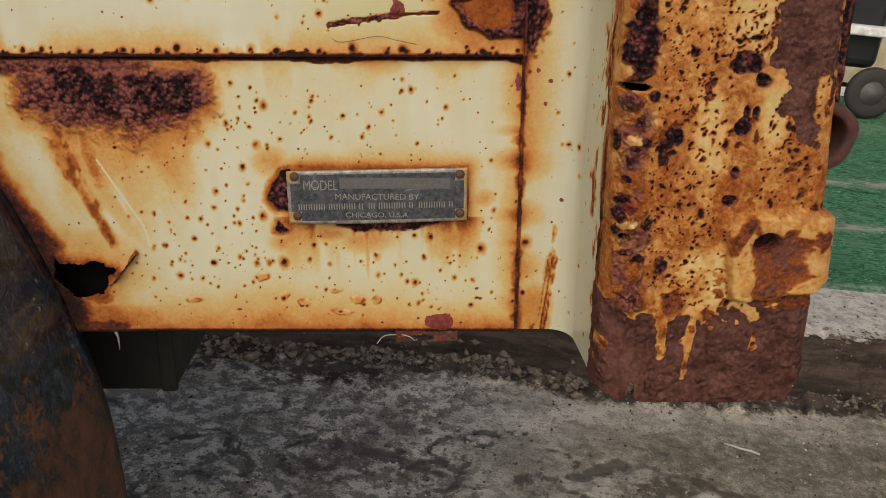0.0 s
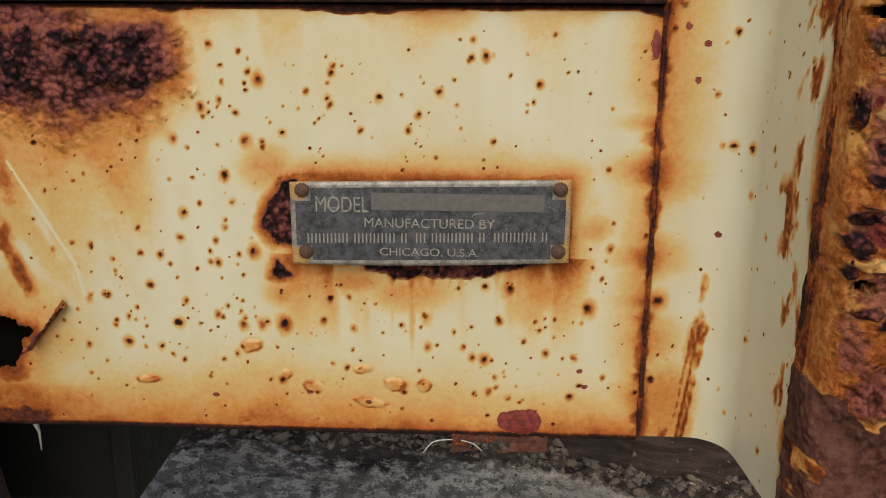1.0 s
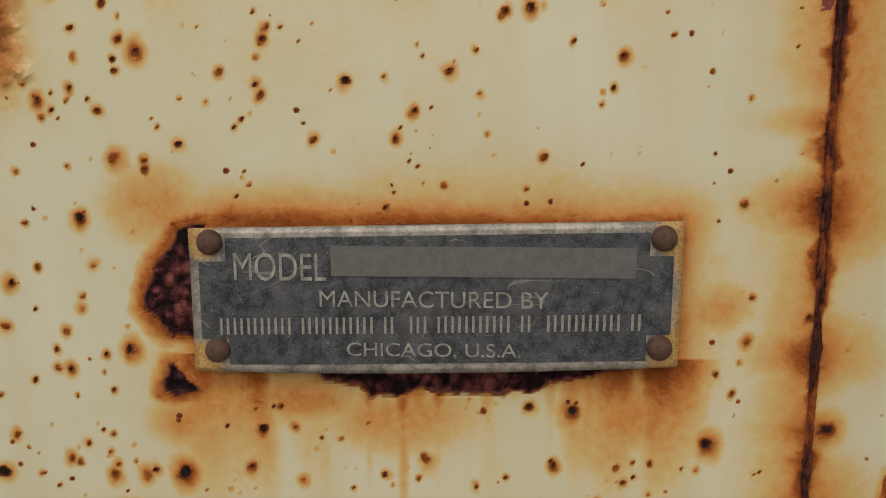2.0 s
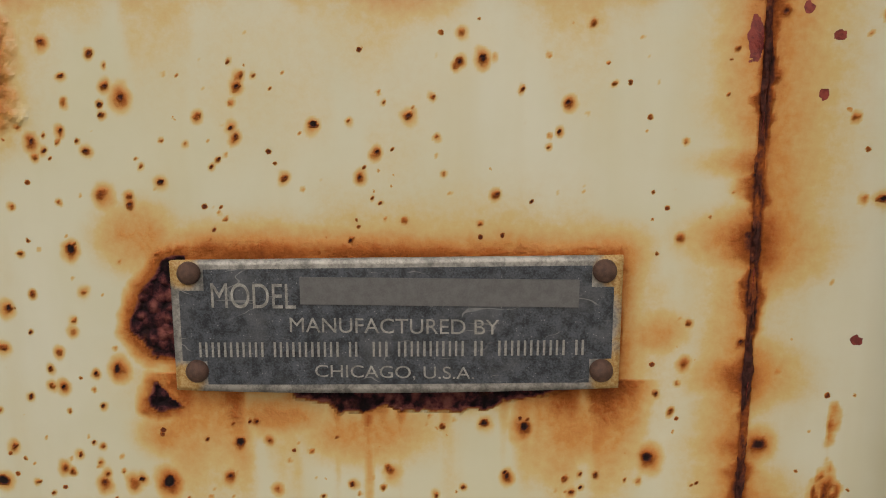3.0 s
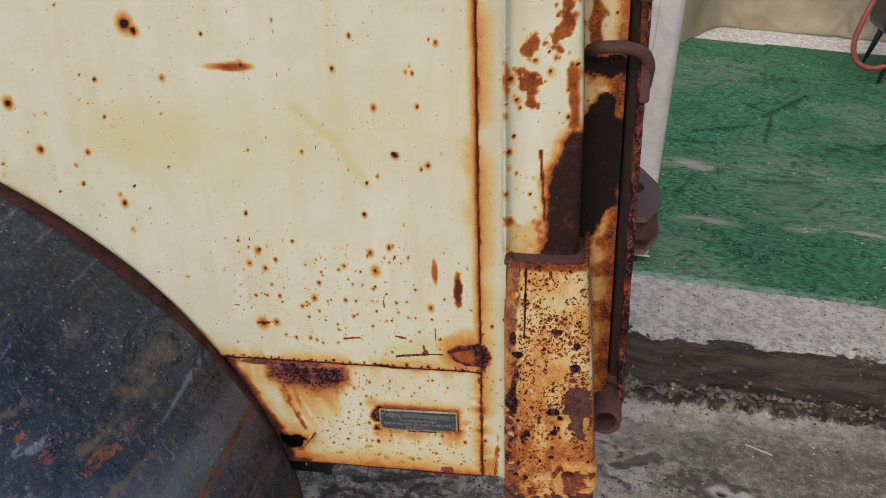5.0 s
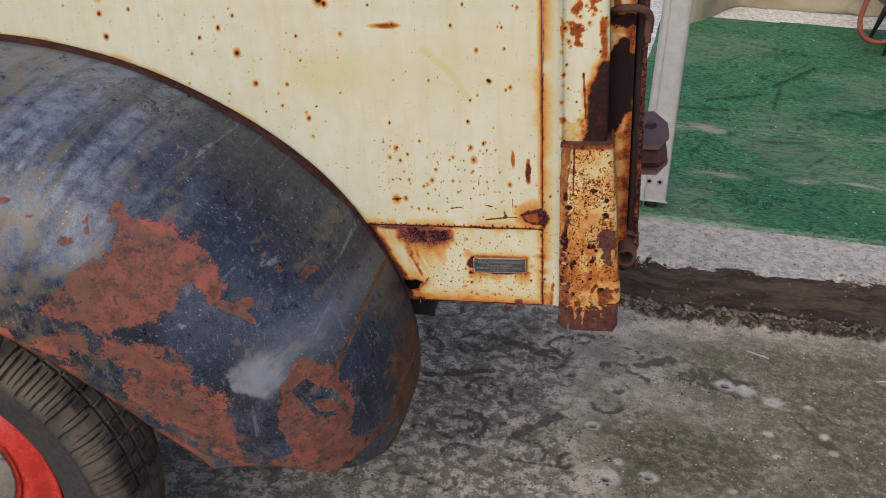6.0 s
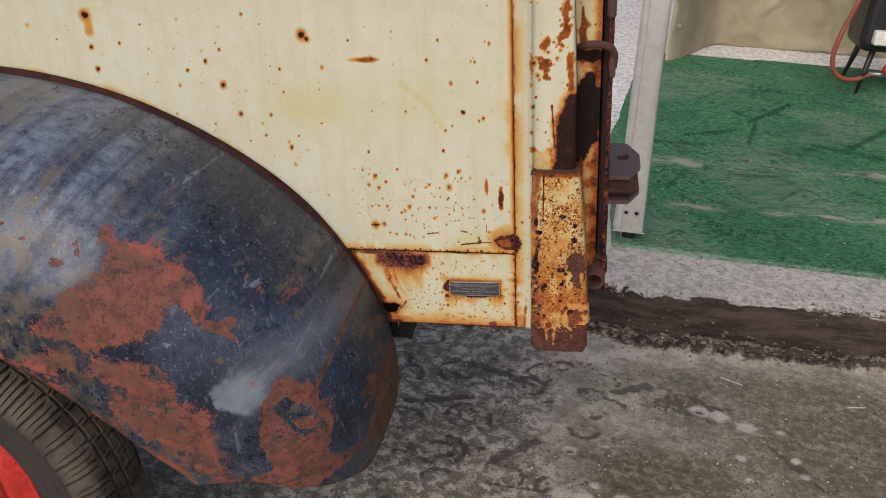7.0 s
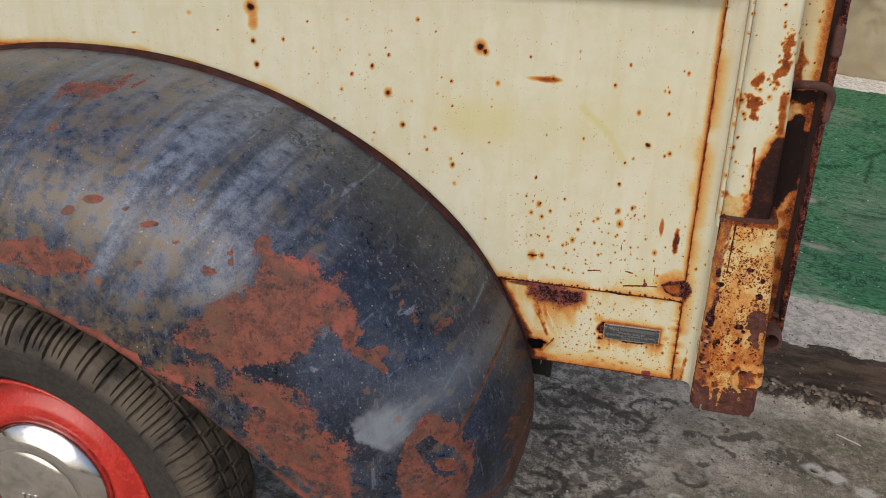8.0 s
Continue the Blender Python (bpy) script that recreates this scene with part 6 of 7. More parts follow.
    rust = np.maximum(rust, spots(wx, wv, chips, 1.7, 934))
    flake = smooth(0.655, 0.70, fbm(T * 170, V * 120, 921, 4, 0.55)) * smooth(0.044, 0.050, X) * smooth(0.45, 0.60, fbm(T * 30, V * 26, 922, 3))
    rust = np.maximum(rust, flake * (0.50 + 0.15 * fine))
    # scabbed fold down the inner edge: dark scale above the slot, a crumbling pink-brown column below it
    near = smooth(-0.050, -0.058, Yd)
    fold = np.exp(-(((X - 0.0408 - 0.0022 * (fbm(V * 60, V * 0, 923, 3) - 0.5) * 4) / 0.0034) ** 4)) * near * smooth(0.014, 0.030, V)
    heavy = np.clip(1.35 * fold * smooth(0.36, 0.54, fbm(T * 105, V * 60, 924, 4, 0.65)) * (0.35 + 0.65 * smooth(0.10, 0.02, V)), 0, 1)
    mass = [(0.0380, 0.0300), (0.0385, 0.0191), (0.0412, 0.0191), (0.0443, 0.0146), (0.0433, 0.0053), (0.0402, 0.0017), (0.0371, 0.0012), (0.0366, 0.0067), (0.0373, 0.0131), (0.0366, 0.0240)]
    heavy = np.maximum(heavy, 0.95 * smooth(-0.0004, 0.0008, inside(X, V, mass, 0.0030, 170, 925)) * near)
    run = [(0.0344, -0.0033), (0.0352, -0.0148), (0.0350, -0.0249), (0.0358, -0.0335), (0.0352, -0.0425), (0.0344, -0.0507), (0.0346, -0.0631), (0.0347, -0.0753), (0.0366, -0.0892), (0.0366, -0.098),
           (0.0483, -0.098), (0.0483, -0.0869), (0.0477, -0.0676), (0.0472, -0.0565), (0.0436, -0.0444), (0.0441, -0.0333), (0.0459, -0.0238), (0.0454, -0.0140), (0.0407, -0.0027)]
    column = smooth(-0.0010, 0.0016, inside(X, V, run, 0.0040, 150, 926)) * near
    clot = fbm(T * 190, V * 160, 9261, 4, 0.6)
    knobs = np.zeros_like(X)
    for cx, cz, ru, rv in ((0.0407, -0.0148, 0.0022, 0.0021), (0.0397, -0.0258, 0.0017, 0.0012), (0.0372, -0.0465, 0.0032, 0.0021), (0.0367, -0.0532, 0.0031, 0.0027), (0.0380, -0.0379, 0.0017, 0.0014), (0.0388, -0.0319, 0.0013, 0.0019),
                           (0.0352, -0.0215, 0.0014, 0.0042), (0.0434, -0.0226, 0.0021, 0.0021), (0.0458, -0.0572, 0.0020, 0.0025), (0.0431, -0.0725, 0.0030, 0.0015), (0.0396, -0.0700, 0.0034, 0.0011), (0.0527, -0.0205, 0.0020, 0.0030),
                           (0.0508, -0.0235, 0.0026, 0.0012), (0.0500, -0.0284, 0.0018, 0.0026), (0.0528, -0.0751, 0.0028, 0.0030), (0.0445, -0.0040, 0.0020, 0.0018), (0.0360, -0.0600, 0.0016, 0.0020)):
        knobs = np.maximum(knobs, blob(X, V, cx, cz, ru * (0.62 if cx < 0.042 else 0.95), rv * 1.05, 0.75, 0.15, 330, 927))
    knobs = knobs * near
    lumpy = 0.75 * blob(X, V, 0.0374, -0.0066, 0.0030, 0.0038, 0.6, 0.2, 260, 928) * near
    curl = np.maximum(blob(X, V, 0.0394, -0.0226, 0.0018, 0.0018, 0.8, 0.2, 330, 929), blob(X, V, 0.0386, -0.0575, 0.0030, 0.0018, 0.8, 0.2, 300, 9291)) * (1 - knobs)
    rust = np.maximum(rust, (0.25 + 0.22 * (mid - 0.4)) * smooth(0.0440, 0.0405, X + 0.003 * (mid - 0.5)) * smooth(0.010, 0.030, V) * near)
    rust = np.maximum(rust, heavy * (0.40 + 0.40 * fine))
    rust = np.maximum(rust, column * (0.14 + 0.22 * smooth(0.44, 0.66, clot) + 0.10 * (fine - 0.4)))
    rust = np.maximum(rust, 0.62 * knobs)
    rust = np.where(curl > 0.3, 0.10 + 0.10 * fine, rust)
    rust = np.maximum(rust, 0.72 * stroke(X, V, 0.0515, 0.165, 0.0505, 0.092, 0.0008, 0.7, 0.8, 160, 927))
    # brown scale over the foot, with runs of the old paint left in it
    edge = [(0.028, -0.094), (0.039, -0.097), (0.054, -0.100), (0.059, -0.102), (0.072, -0.095), (0.083, -0.0935), (0.095, -0.091), (0.125, -0.091), (0.125, -0.16), (0.028, -0.16)]
    footz = smooth(-0.0025, 0.0025, inside(X, V, edge, 0.016, 95, 961))
    for x0, z0, x1, z1, w in ((0.0700, -0.095, 0.0687, -0.1115, 0.0024), (0.0687, -0.1115, 0.0673, -0.129, 0.0014), (0.0565, -0.094, 0.0576, -0.118, 0.0017), (0.088, -0.092, 0.095, -0.099, 0.0030), (0.097, -0.108, 0.097, -0.114, 0.0020)):
        footz = footz * (1 - stroke(X, V, x0, z0, x1, z1, 0.7 * w, 0.9, 1.0, 200, 96))
    rust = np.maximum(rust, 0.20 * smooth(-0.085, -0.10, V) * front)
    rust = np.maximum(rust * (1 - footz), footz * (0.545 + 0.12 * (fine - 0.4) + 0.10 * (mid - 0.5)))
    crumb = smooth(-0.070, -0.090, V) * (1 - footz) * smooth(0.50, 0.60, fbm(T * 120, V * 120, 962, 4, 0.6)) * front
    rust = np.maximum(rust, 0.50 * crumb)
    scars = [(0.0787, 0.009, 0.0062, 0.0038), (0.0860, 0.0020, 0.0028, 0.0026), (0.0402, 0.0150, 0.0046, 0.0105), (0.0806, -0.0162, 0.0033, 0.0040), (0.0812, -0.0105, 0.0012, 0.0034), (0.0850, -0.0105, 0.0013, 0.0022),
             (0.0551, -0.0207, 0.0022, 0.0034), (0.0795, -0.0348, 0.0016, 0.0026), (0.0785, -0.0466, 0.0030, 0.0022), (0.0395, 0.0260, 0.0026, 0.0032), (0.0990, 0.085, 0.0030, 0.0040), (0.0800, 0.100, 0.0052, 0.0034),
             (0.0975, 0.060, 0.0045, 0.0045), (0.0450, 0.072, 0.0048, 0.0036), (0.0405, 0.090, 0.0026, 0.0080), (0.0588, 0.0129, 0.0022, 0.0018), (0.0816, 0.0183, 0.0026, 0.0010)]
    scar = np.zeros_like(X)
    for cx, cz, ru, rv in scars:
        scar = np.maximum(scar, blob(X, V, cx, cz, ru, rv, 0.45, 0.15, 190, 97))
    torn = [(0.0882, 0.031), (0.0880, 0.014), (0.0878, 0.008), (0.0943, 0.007), (0.0987, 0.001), (0.0950, -0.009), (0.1026, -0.015), (0.1008, -0.020), (0.1080, -0.025), (0.113, -0.004), (0.113, 0.034), (0.097, 0.040)]
    bare = smooth(-0.0006, 0.0008, inside(X, V, torn, 0.0050, 200, 98)) * front
    bare = bare * (1 - 0.8 * blob(X, V, 0.1085, -0.006, 0.003, 0.010, 0.6, 0.3, 130, 981))
    rust = np.maximum(rust * (1 - bare), np.maximum(scar * 0.80, bare * (0.53 + 0.18 * (fine - 0.4))))
    rust = np.where(Yd > -0.056, np.maximum(rust, 0.19 + 0.45 * smooth(0.54, 0.66, fbm(Yd * 260, V * 60, 982, 4, 0.6)) + 0.40 * smooth(-0.055, -0.10, V + 0.05 * (fbm(Yd * 60, V * 60, 983, 3) - 0.5))), rust)
    rust = np.maximum(rust, 0.5 * smooth(0.160, 0.168, V))
    red = 0.8 * blob(X, V, 0.0396, -0.0500, 0.0022, 0.0030, 0.7, 0.3, 250, 99) * front + 0.7 * blob(X, V, 0.0372, -0.0205, 0.0008, 0.0016, 0.7, 0.3, 300, 991) + 0.7 * blob(X, V, 0.0930, 0.088, 0.0022, 0.0026, 0.5, 0.3, 300, 100)
    red = np.maximum(red, 0.8 * blob(X, V, 0.0960, 0.047, 0.0040, 0.0030, 0.8, 0.3, 260, 1001) * front)
    # relief: flaking scabs stand proud, chips and scars sink, the torn paint leaves a step
    lift = heavy * (0.0055 * (mid - 0.35) + 0.0040 * (fine - 0.4)) + column * (0.0062 * (clot - 0.47) + 0.0030 * (fine - 0.45)) + 0.0016 * knobs + 0.0022 * curl + 0.0016 * lumpy + footz * (0.0016 * (mid - 0.5) + 0.0006 * (fine - 0.5)) + 0.0014 * (mid - 0.5) + 0.0008 * (fine - 0.5) + 0.0020 * (big - 0.5)
    lift = lift - 0.0011 * scar - 0.0009 * bare - 0.0008 * flake - 0.0010 * footz + 0.0022 * crumb * (fine - 0.3) - 0.0006 * smooth(0.35, 0.7, rust) * (1 - footz)
    # the pressed boss with its hole, near the outer edge of the foot
    ridge = [(0.0790, -0.060), (0.0835, -0.0525), (0.1130, -0.0515), (0.1220, -0.054), (0.1220, -0.081), (0.1125, -0.0870), (0.0950, -0.0905), (0.0830, -0.0895), (0.0795, -0.072)]
    boss = smooth(-0.0016, 0.0020, inside(X, V, ridge, 0.0022, 90, 101)) * front
    sunk = [(0.0870, -0.0640), (0.0930, -0.0590), (0.1040, -0.0600), (0.1085, -0.0700), (0.1110, -0.0790), (0.1050, -0.0880), (0.0960, -0.0900), (0.0895, -0.0870), (0.0905, -0.0780), (0.0872, -0.0710)]
    dish = smooth(-0.0020, 0.0026, inside(X, V, sunk, 0.0050, 170, 1011)) * front
    hole = blob(X, V, 0.0955, -0.0645, 0.0052, 0.0046, 0.16, 0.18, 120, 102) * front
    lift = lift * (1 - 0.4 * boss) + 0.0050 * boss - 0.0016 * dish - 0.011 * hole
    rust = np.where(boss > 0.2, 0.185 + 0.12 * (mid - 0.4) + 0.10 * (1 - boss), rust)
    rust = np.maximum(rust, boss * 0.50 * smooth(0.50, 0.58, fbm(X * 90, V * 90, 1022, 4, 0.6)) * smooth(0.088, 0.100, X + 0.6 * (V + 0.070)))
    rust = np.maximum(rust, boss * 0.55 * stroke(X, V, 0.0800, -0.068, 0.0870, -0.0560, 0.0022, 0.8, 0.6, 150, 1021))
    rust = np.maximum(rust, dish * (0.36 + 0.22 * fine))
    rust = np.maximum(rust, 0.92 * hole)
    Yd = Yd - lift * front
    X = X + lift * 0.8 * (1 - front)
    X = X + 0.0035 * boss * smooth(0.105, 0.115, X)
    shift = smooth(0.098, 0.111, X) - smooth(0.042, 0.034, X)
    # rusted-through slot, holes and the notched, ragged foot
    cut = blob(X, V, 0.0378, -0.0012, 0.0058, 0.0016, 0.3, 0.1, 150, 103)
    cut = np.maximum(cut, blob(X, V, 0.0382, -0.0640, 0.0021, 0.0017, 0.2, 0.1, 200, 104))
    foot_line = -0.1435 + 0.0030 * fbm(X * 70, X * 0, 105, 3) + 0.005 * smooth(0.040, 0.034, X)
    foot_line = np.maximum(foot_line, -0.133 * np.exp(-(((X - 0.0455) / 0.0032) ** 4)) - 0.2 * (1 - np.exp(-(((X - 0.0455) / 0.0032) ** 4))))
    foot_line = np.where(X > 0.112, foot_line + 0.010 * smooth(0.112, 0.117, X), foot_line)
    gone = ((cut > 0.5) & (front > 0.5)) | (V < foot_line)
    X, Yd = X + 0.0033 * shift, Yd - 0.0035 * front
    me = sheet("post_cover", np.stack([X, Yd, V], -1), ~gone[:-1, :-1], {"rust": rust, "red": red, "yel": 0 * X, "scale": np.clip(footz * (1 - boss) + 0.85 * bare + 0.42 * dish, 0, 1), "scab": np.clip(np.maximum(np.maximum(0.92 * heavy, np.maximum(np.maximum(0.95 * knobs, lumpy), 0.50 * column * smooth(0.66, 0.44, clot))) * (1 - curl), np.maximum(0.30 * footz * (1 - boss) * smooth(0.45, 0.6, mid), np.maximum(1.0 * scar, 0.26 * dish + 0.28 * bare))), 0, 1)})
    ob = tp("post_cover", me, M_POST, "thick orange channel eaten by flaking rust")
    mod = ob.modifiers.new("thick", "SOLIDIFY")
    mod.thickness, mod.offset = 0.0035, -1.0
    tp("cover_top", bevelled((0.0305, -0.062, 0.1625), (0.104, -0.004, 0.1665), 0.0015), M_BROWN, "rust-brown top ledge")
    # near-black sheet added as the shade behind the cover's holes
    tp("cover_shade_sheet", bevelled((0.036, -0.046, -0.137), (0.106, -0.040, 0.160), 0.0), M_DARK)


def corner_post():
    """The pressed pillar above the cover, with a raised bead, and the recessed strip behind it."""
    prof = [(0.0270, -0.010), (0.0270, -0.040), (0.0285, -0.0445), (0.0315, -0.046), (0.0335, -0.0445), (0.0350, -0.0430), (0.0375, -0.0430)]
    prof += [(x, -0.0432 - 0.0012 * math.sin((x - 0.04) / 0.052 * math.pi)) for x in np.linspace(0.040, 0.092, 34)]
    prof += [(0.0950, -0.042), (0.0968, -0.039), (0.0972, -0.034), (0.0972, -0.015), (0.0972, 0.0045)]
    prof = np.array(prof)
    zs = spread((0.150, 0.525, 0.0018))
    along = np.concatenate([[0], np.cumsum(np.hypot(*np.diff(prof, axis=0).T))])
    S, V = np.meshgrid(along, zs, indexing="ij")
    X, Yd = np.repeat(prof[:, :1], len(zs), 1), np.repeat(prof[:, 1:], len(zs), 1)
    X = X - 0.010 * smooth(0.06, 0.097, X) * smooth(0.26, 0.46, V) * 0.6
    mid = fbm(X * 60, V * 60, 111, 4, 0.6)
    dots = scatter(rng, 60, 0.028, 0.095, 0.16, 0.46, 0.0008, 0.0035, 0.5, 0.95) + [(0.033, 0.250, 0.0020, 1.0), (0.0335, 0.265, 0.0022, 0.9), (0.034, 0.33, 0.003, 0.9), (0.0405, 0.245, 0.0013, 1.0)]
    rust = spots(X, V, dots, 2.0, 112)
    high = [(0.0757, 0.4192), (0.0814, 0.4191), (0.0860, 0.3931), (0.0843, 0.3720), (0.0752, 0.3520), (0.0631, 0.3575), (0.0710, 0.3695), (0.0781, 0.3932), (0.0746, 0.4037)]
    left = [(0.0400, 0.3380), (0.0579, 0.3372), (0.0628, 0.3262), (0.0532, 0.3069), (0.0444, 0.3153), (0.0400, 0.3220)]
    peel = np.maximum(smooth(-0.002, 0.002, inside(X, V, high, 0.012, 130, 113)), smooth(-0.002, 0.002, inside(X, V, left, 0.012, 130, 114)))
    peel = np.maximum(peel, 0.9 * blob(X, V, 0.0510, 0.357, 0.007, 0.010, 1.1, 0.3, 130, 1141) + 0.8 * blob(X, V, 0.0310, 0.331, 0.003, 0.016, 0.9, 0.3, 110, 1142))
    peel = np.maximum(peel, stroke(X, V, 0.0860, 0.337, 0.0900, 0.292, 0.0035, 0.7, 0.9, 90, 115))
    rust = np.maximum(rust, peel * (0.34 + 0.24 * mid))
    rust = np.maximum(rust, 0.62 * stroke(X, V, 0.0611, 0.2673, 0.0659, 0.2001, 0.0010, 0.7, 0.5, 90, 116))
    foot = [(0.0361, 0.1968), (0.0645, 0.2020), (0.0660, 0.1600), (0.0280, 0.1600), (0.0310, 0.1780)]
    rust = np.maximum(rust, smooth(-0.006, 0.006, inside(X, V, foot, 0.016, 70, 117)) * (0.10 + 0.34 * smooth(0.38, 0.62, mid)))
    burnt = [(0.0898, 0.2858), (0.0790, 0.2717), (0.0737, 0.2588), (0.0675, 0.2414), (0.0657, 0.2209), (0.0674, 0.1971), (0.0700, 0.1822), (0.0620, 0.1668), (0.0620, 0.1500), (0.1106, 0.1500), (0.1106, 0.2750), (0.0939, 0.2880)]
    out = inside(X, V, burnt, 0.007, 80, 118)
    dark = smooth(-0.001, 0.003, out)
    rust = np.maximum(rust, 0.40 * np.exp(np.minimum(out, 0) / 0.0045) * (0.6 + 0.8 * mid))
    rust = np.maximum(rust, (0.68 + 0.22 * mid) * dark)
    rust = np.where(Yd > -0.034, np.maximum(rust, 0.30 + 0.35 * mid * smooth(0.0, 0.04, X - 0.05)), rust)
    me = sheet("corner_post", np.stack([X, Yd, V], -1), None, {"rust": rust, "red": 0 * X, "yel": 0 * X, "scale": 0.22 * dark, "scab": 0.10 * dark})
    tp("corner_post", me, M_PAINT, "cream corner pillar with bead, brown rust bleeding up")
    # recessed strip
    xs, z2 = np.linspace(0.0870, 0.1315, 38), spread((-0.070, 0.525, 0.0022))
    U, V = np.meshgrid(xs, z2, indexing="ij")
    mid = fbm(U * 70, V * 70, 121, 4, 0.6)
    rust = 0.04 + 0.16 * smooth(0.44, 0.66, mid) * smooth(0.36, 0.30, V) + 0.10 * smooth(0.34, 0.28, V) + 0.28 * smooth(0.114, 0.131, U + 0.01 * (mid - 0.5))
    rust = np.maximum(rust, spots(U, V, scatter(rng, 70, 0.097, 0.131, -0.06, 0.5, 0.0008, 0.0024, 0.4, 0.9), 2.0, 122))
    rust = np.maximum(rust, 0.48 * stroke(U, V, 0.1026, 0.400, 0.1050, 0.345, 0.0028, 0.9, 1.0, 90, 1221))
    burnt = [(0.0982, 0.2850), (0.1090, 0.3001), (0.1173, 0.3060), (0.1230, 0.3001), (0.1220, 0.2857), (0.1335, 0.2741), (0.1345, 0.2419), (0.1288, 0.1967), (0.1205, 0.1844), (0.1094, 0.1656), (0.1041, 0.1300), (0.0860, 0.1300), (0.0860, 0.2800)]
    ledge = [(0.0900, 0.3420), (0.1340, 0.3400), (0.1340, 0.3255), (0.1168, 0.3180), (0.0900, 0.3250)]
    out = np.maximum(inside(U, V, burnt, 0.008, 80, 123), inside(U, V, ledge, 0.010, 90, 125) - 0.001)
    dark = smooth(-0.001, 0.003, out)
    rust = np.maximum(rust, 0.36 * np.exp(np.minimum(out, 0) / 0.006) * (0.6 + 0.8 * mid))
    rust = np.maximum(rust, (0.98 + 0.25 * mid) * dark)
    rust = np.maximum(rust, 0.6 * smooth(-0.045, -0.062, V))
    Yd = 0.004 + 0.002 * (mid - 0.5) - 0.003 * smooth(0.122, 0.1315, U)
    P = skirt(np.stack([U, Yd, V], -1), 0.03)
    tp("recessed_strip", sheet("recessed_strip", P, None, {"rust": padded(rust), "red": padded(0 * U), "yel": padded(0 * U), "scale": padded(0.10 * dark), "scab": padded(0.08 * dark)}), M_POST, "yellow-brown rusted channel strip")


def tailgate_edge():
    """The tailgate's dark edge behind the post, its hinge tube and the chain hook."""
    tp("tailgate", bevelled((0.134, 0.020, -0.045), (0.147, 0.80, 0.46), 0.003), M_SOOT, "rust-brown tailgate seen on its edge")
    xs, zs = np.linspace(0.1425, 0.1490, 8), spread((-0.060, 0.50, 0.0025))
    U, V = np.meshgrid(xs, zs, indexing="ij")
    mid = fbm(U * 120, V * 60, 131, 4, 0.6)
    P = skirt(np.stack([U + 0.0015 * (mid - 0.5), -0.002 - 0.002 * mid, V], -1), 0.045)
    tp("tailgate_lip", sheet("tailgate_lip", P, None, {"rust": padded(0.62 + 0.4 * (mid - 0.4)), "red": padded(0 * U), "yel": padded(0 * U), "scab": padded(smooth(0.4, 0.6, mid))}), M_POST, "thin rusted lip of the tailgate")
    # near-black sheet, painted as the shade in the tailgate gap
    tp("gap_back", bevelled((0.128, 0.030, -0.06), (0.146, 0.036, 0.50), 0.0), M_DARK)
    tube = lathe([(0.0105, 0.10), (0.0105, -0.0275), (0.0112, -0.0300), (0.0150, -0.0305), (0.0160, -0.0290), (0.0160, 0.10)], 28)
    for w in tube.verts:
        w.co.x *= 1 + 0.05 * math.sin(w.co.z * 300)
    tp("hinge_tube", tube, M_BROWN, "open rusty hinge tube", None, (0.1315, 0.0, -0.0305))
    tp("tube_collar", lathe([(0.0162, 0.012), (0.0205, 0.010), (0.0210, 0.050), (0.0162, 0.052)], 24), M_BROWN, "", None, (0.1315, 0.0, -0.0265))
    hook = bend([(0.100, 0.004, 0.343), (0.112, -0.010, 0.349), (0.128, -0.014, 0.350), (0.143, -0.010, 0.345), (0.150, -0.002, 0.332), (0.149, 0.006, 0.312)], 8)
    tp("chain_hook", pipe(hook, 0.0056, 10), M_BROWN, "bent rusty chain hook")
    tp("hook_plate", bevelled((0.1435, -0.006, 0.298), (0.1525, 0.012, 0.338), 0.003), M_BROWN)
    tp("upper_hook", bevelled((0.138, -0.006, 0.385), (0.151, 0.014, 0.425), 0.004), M_BROWN)


def hitch():
    """Tow bracket in the middle of the rear: two chamfered plates with a pin hole on a block."""
    root = tp("tow_hitch", bevelled((0.100, 0.5635, -0.130), (0.2265, 0.745, -0.075), 0.020, 1), M_BROWN, "red-oxide steel tow bracket")
    for z0 in (-0.078, -0.137):
        bm = bmesh.new()
        outline = [(0.10, 0.560), (0.204, 0.560), (0.231, 0.625), (0.231, 0.705), (0.204, 0.785), (0.10, 0.785)]
        hole = [(0.1915 + 0.0145 * math.cos(a), 0.686 + 0.026 * math.sin(a)) for a in np.linspace(0, 2 * math.pi, 21)[:-1]]
        rings = []
        for z in (z0, z0 + 0.010):
            rings.append(([bm.verts.new((x, y, z)) for x, y in outline], [bm.verts.new((x, y, z)) for x, y in hole]))
        for o, h in rings:
            edges = [bm.edges.new((o[i], o[(i + 1) % 6])) for i in range(6)] + [bm.edges.new((h[i], h[(i + 1) % 20])) for i in range(20)]
            bmesh.ops.triangle_fill(bm, edges=edges, use_beauty=True)
        (o0, h0), (o1, h1) = rings
        for a, b in ((o0, o1), (h0, h1)):
            for i in range(len(a)):
                bm.faces.new((a[i], a[(i + 1) % len(a)], b[(i + 1) % len(a)], b[i]))
        bmesh.ops.recalc_face_normals(bm, faces=bm.faces)
        part("hitch_plate", bm, M_OXIDE, root)


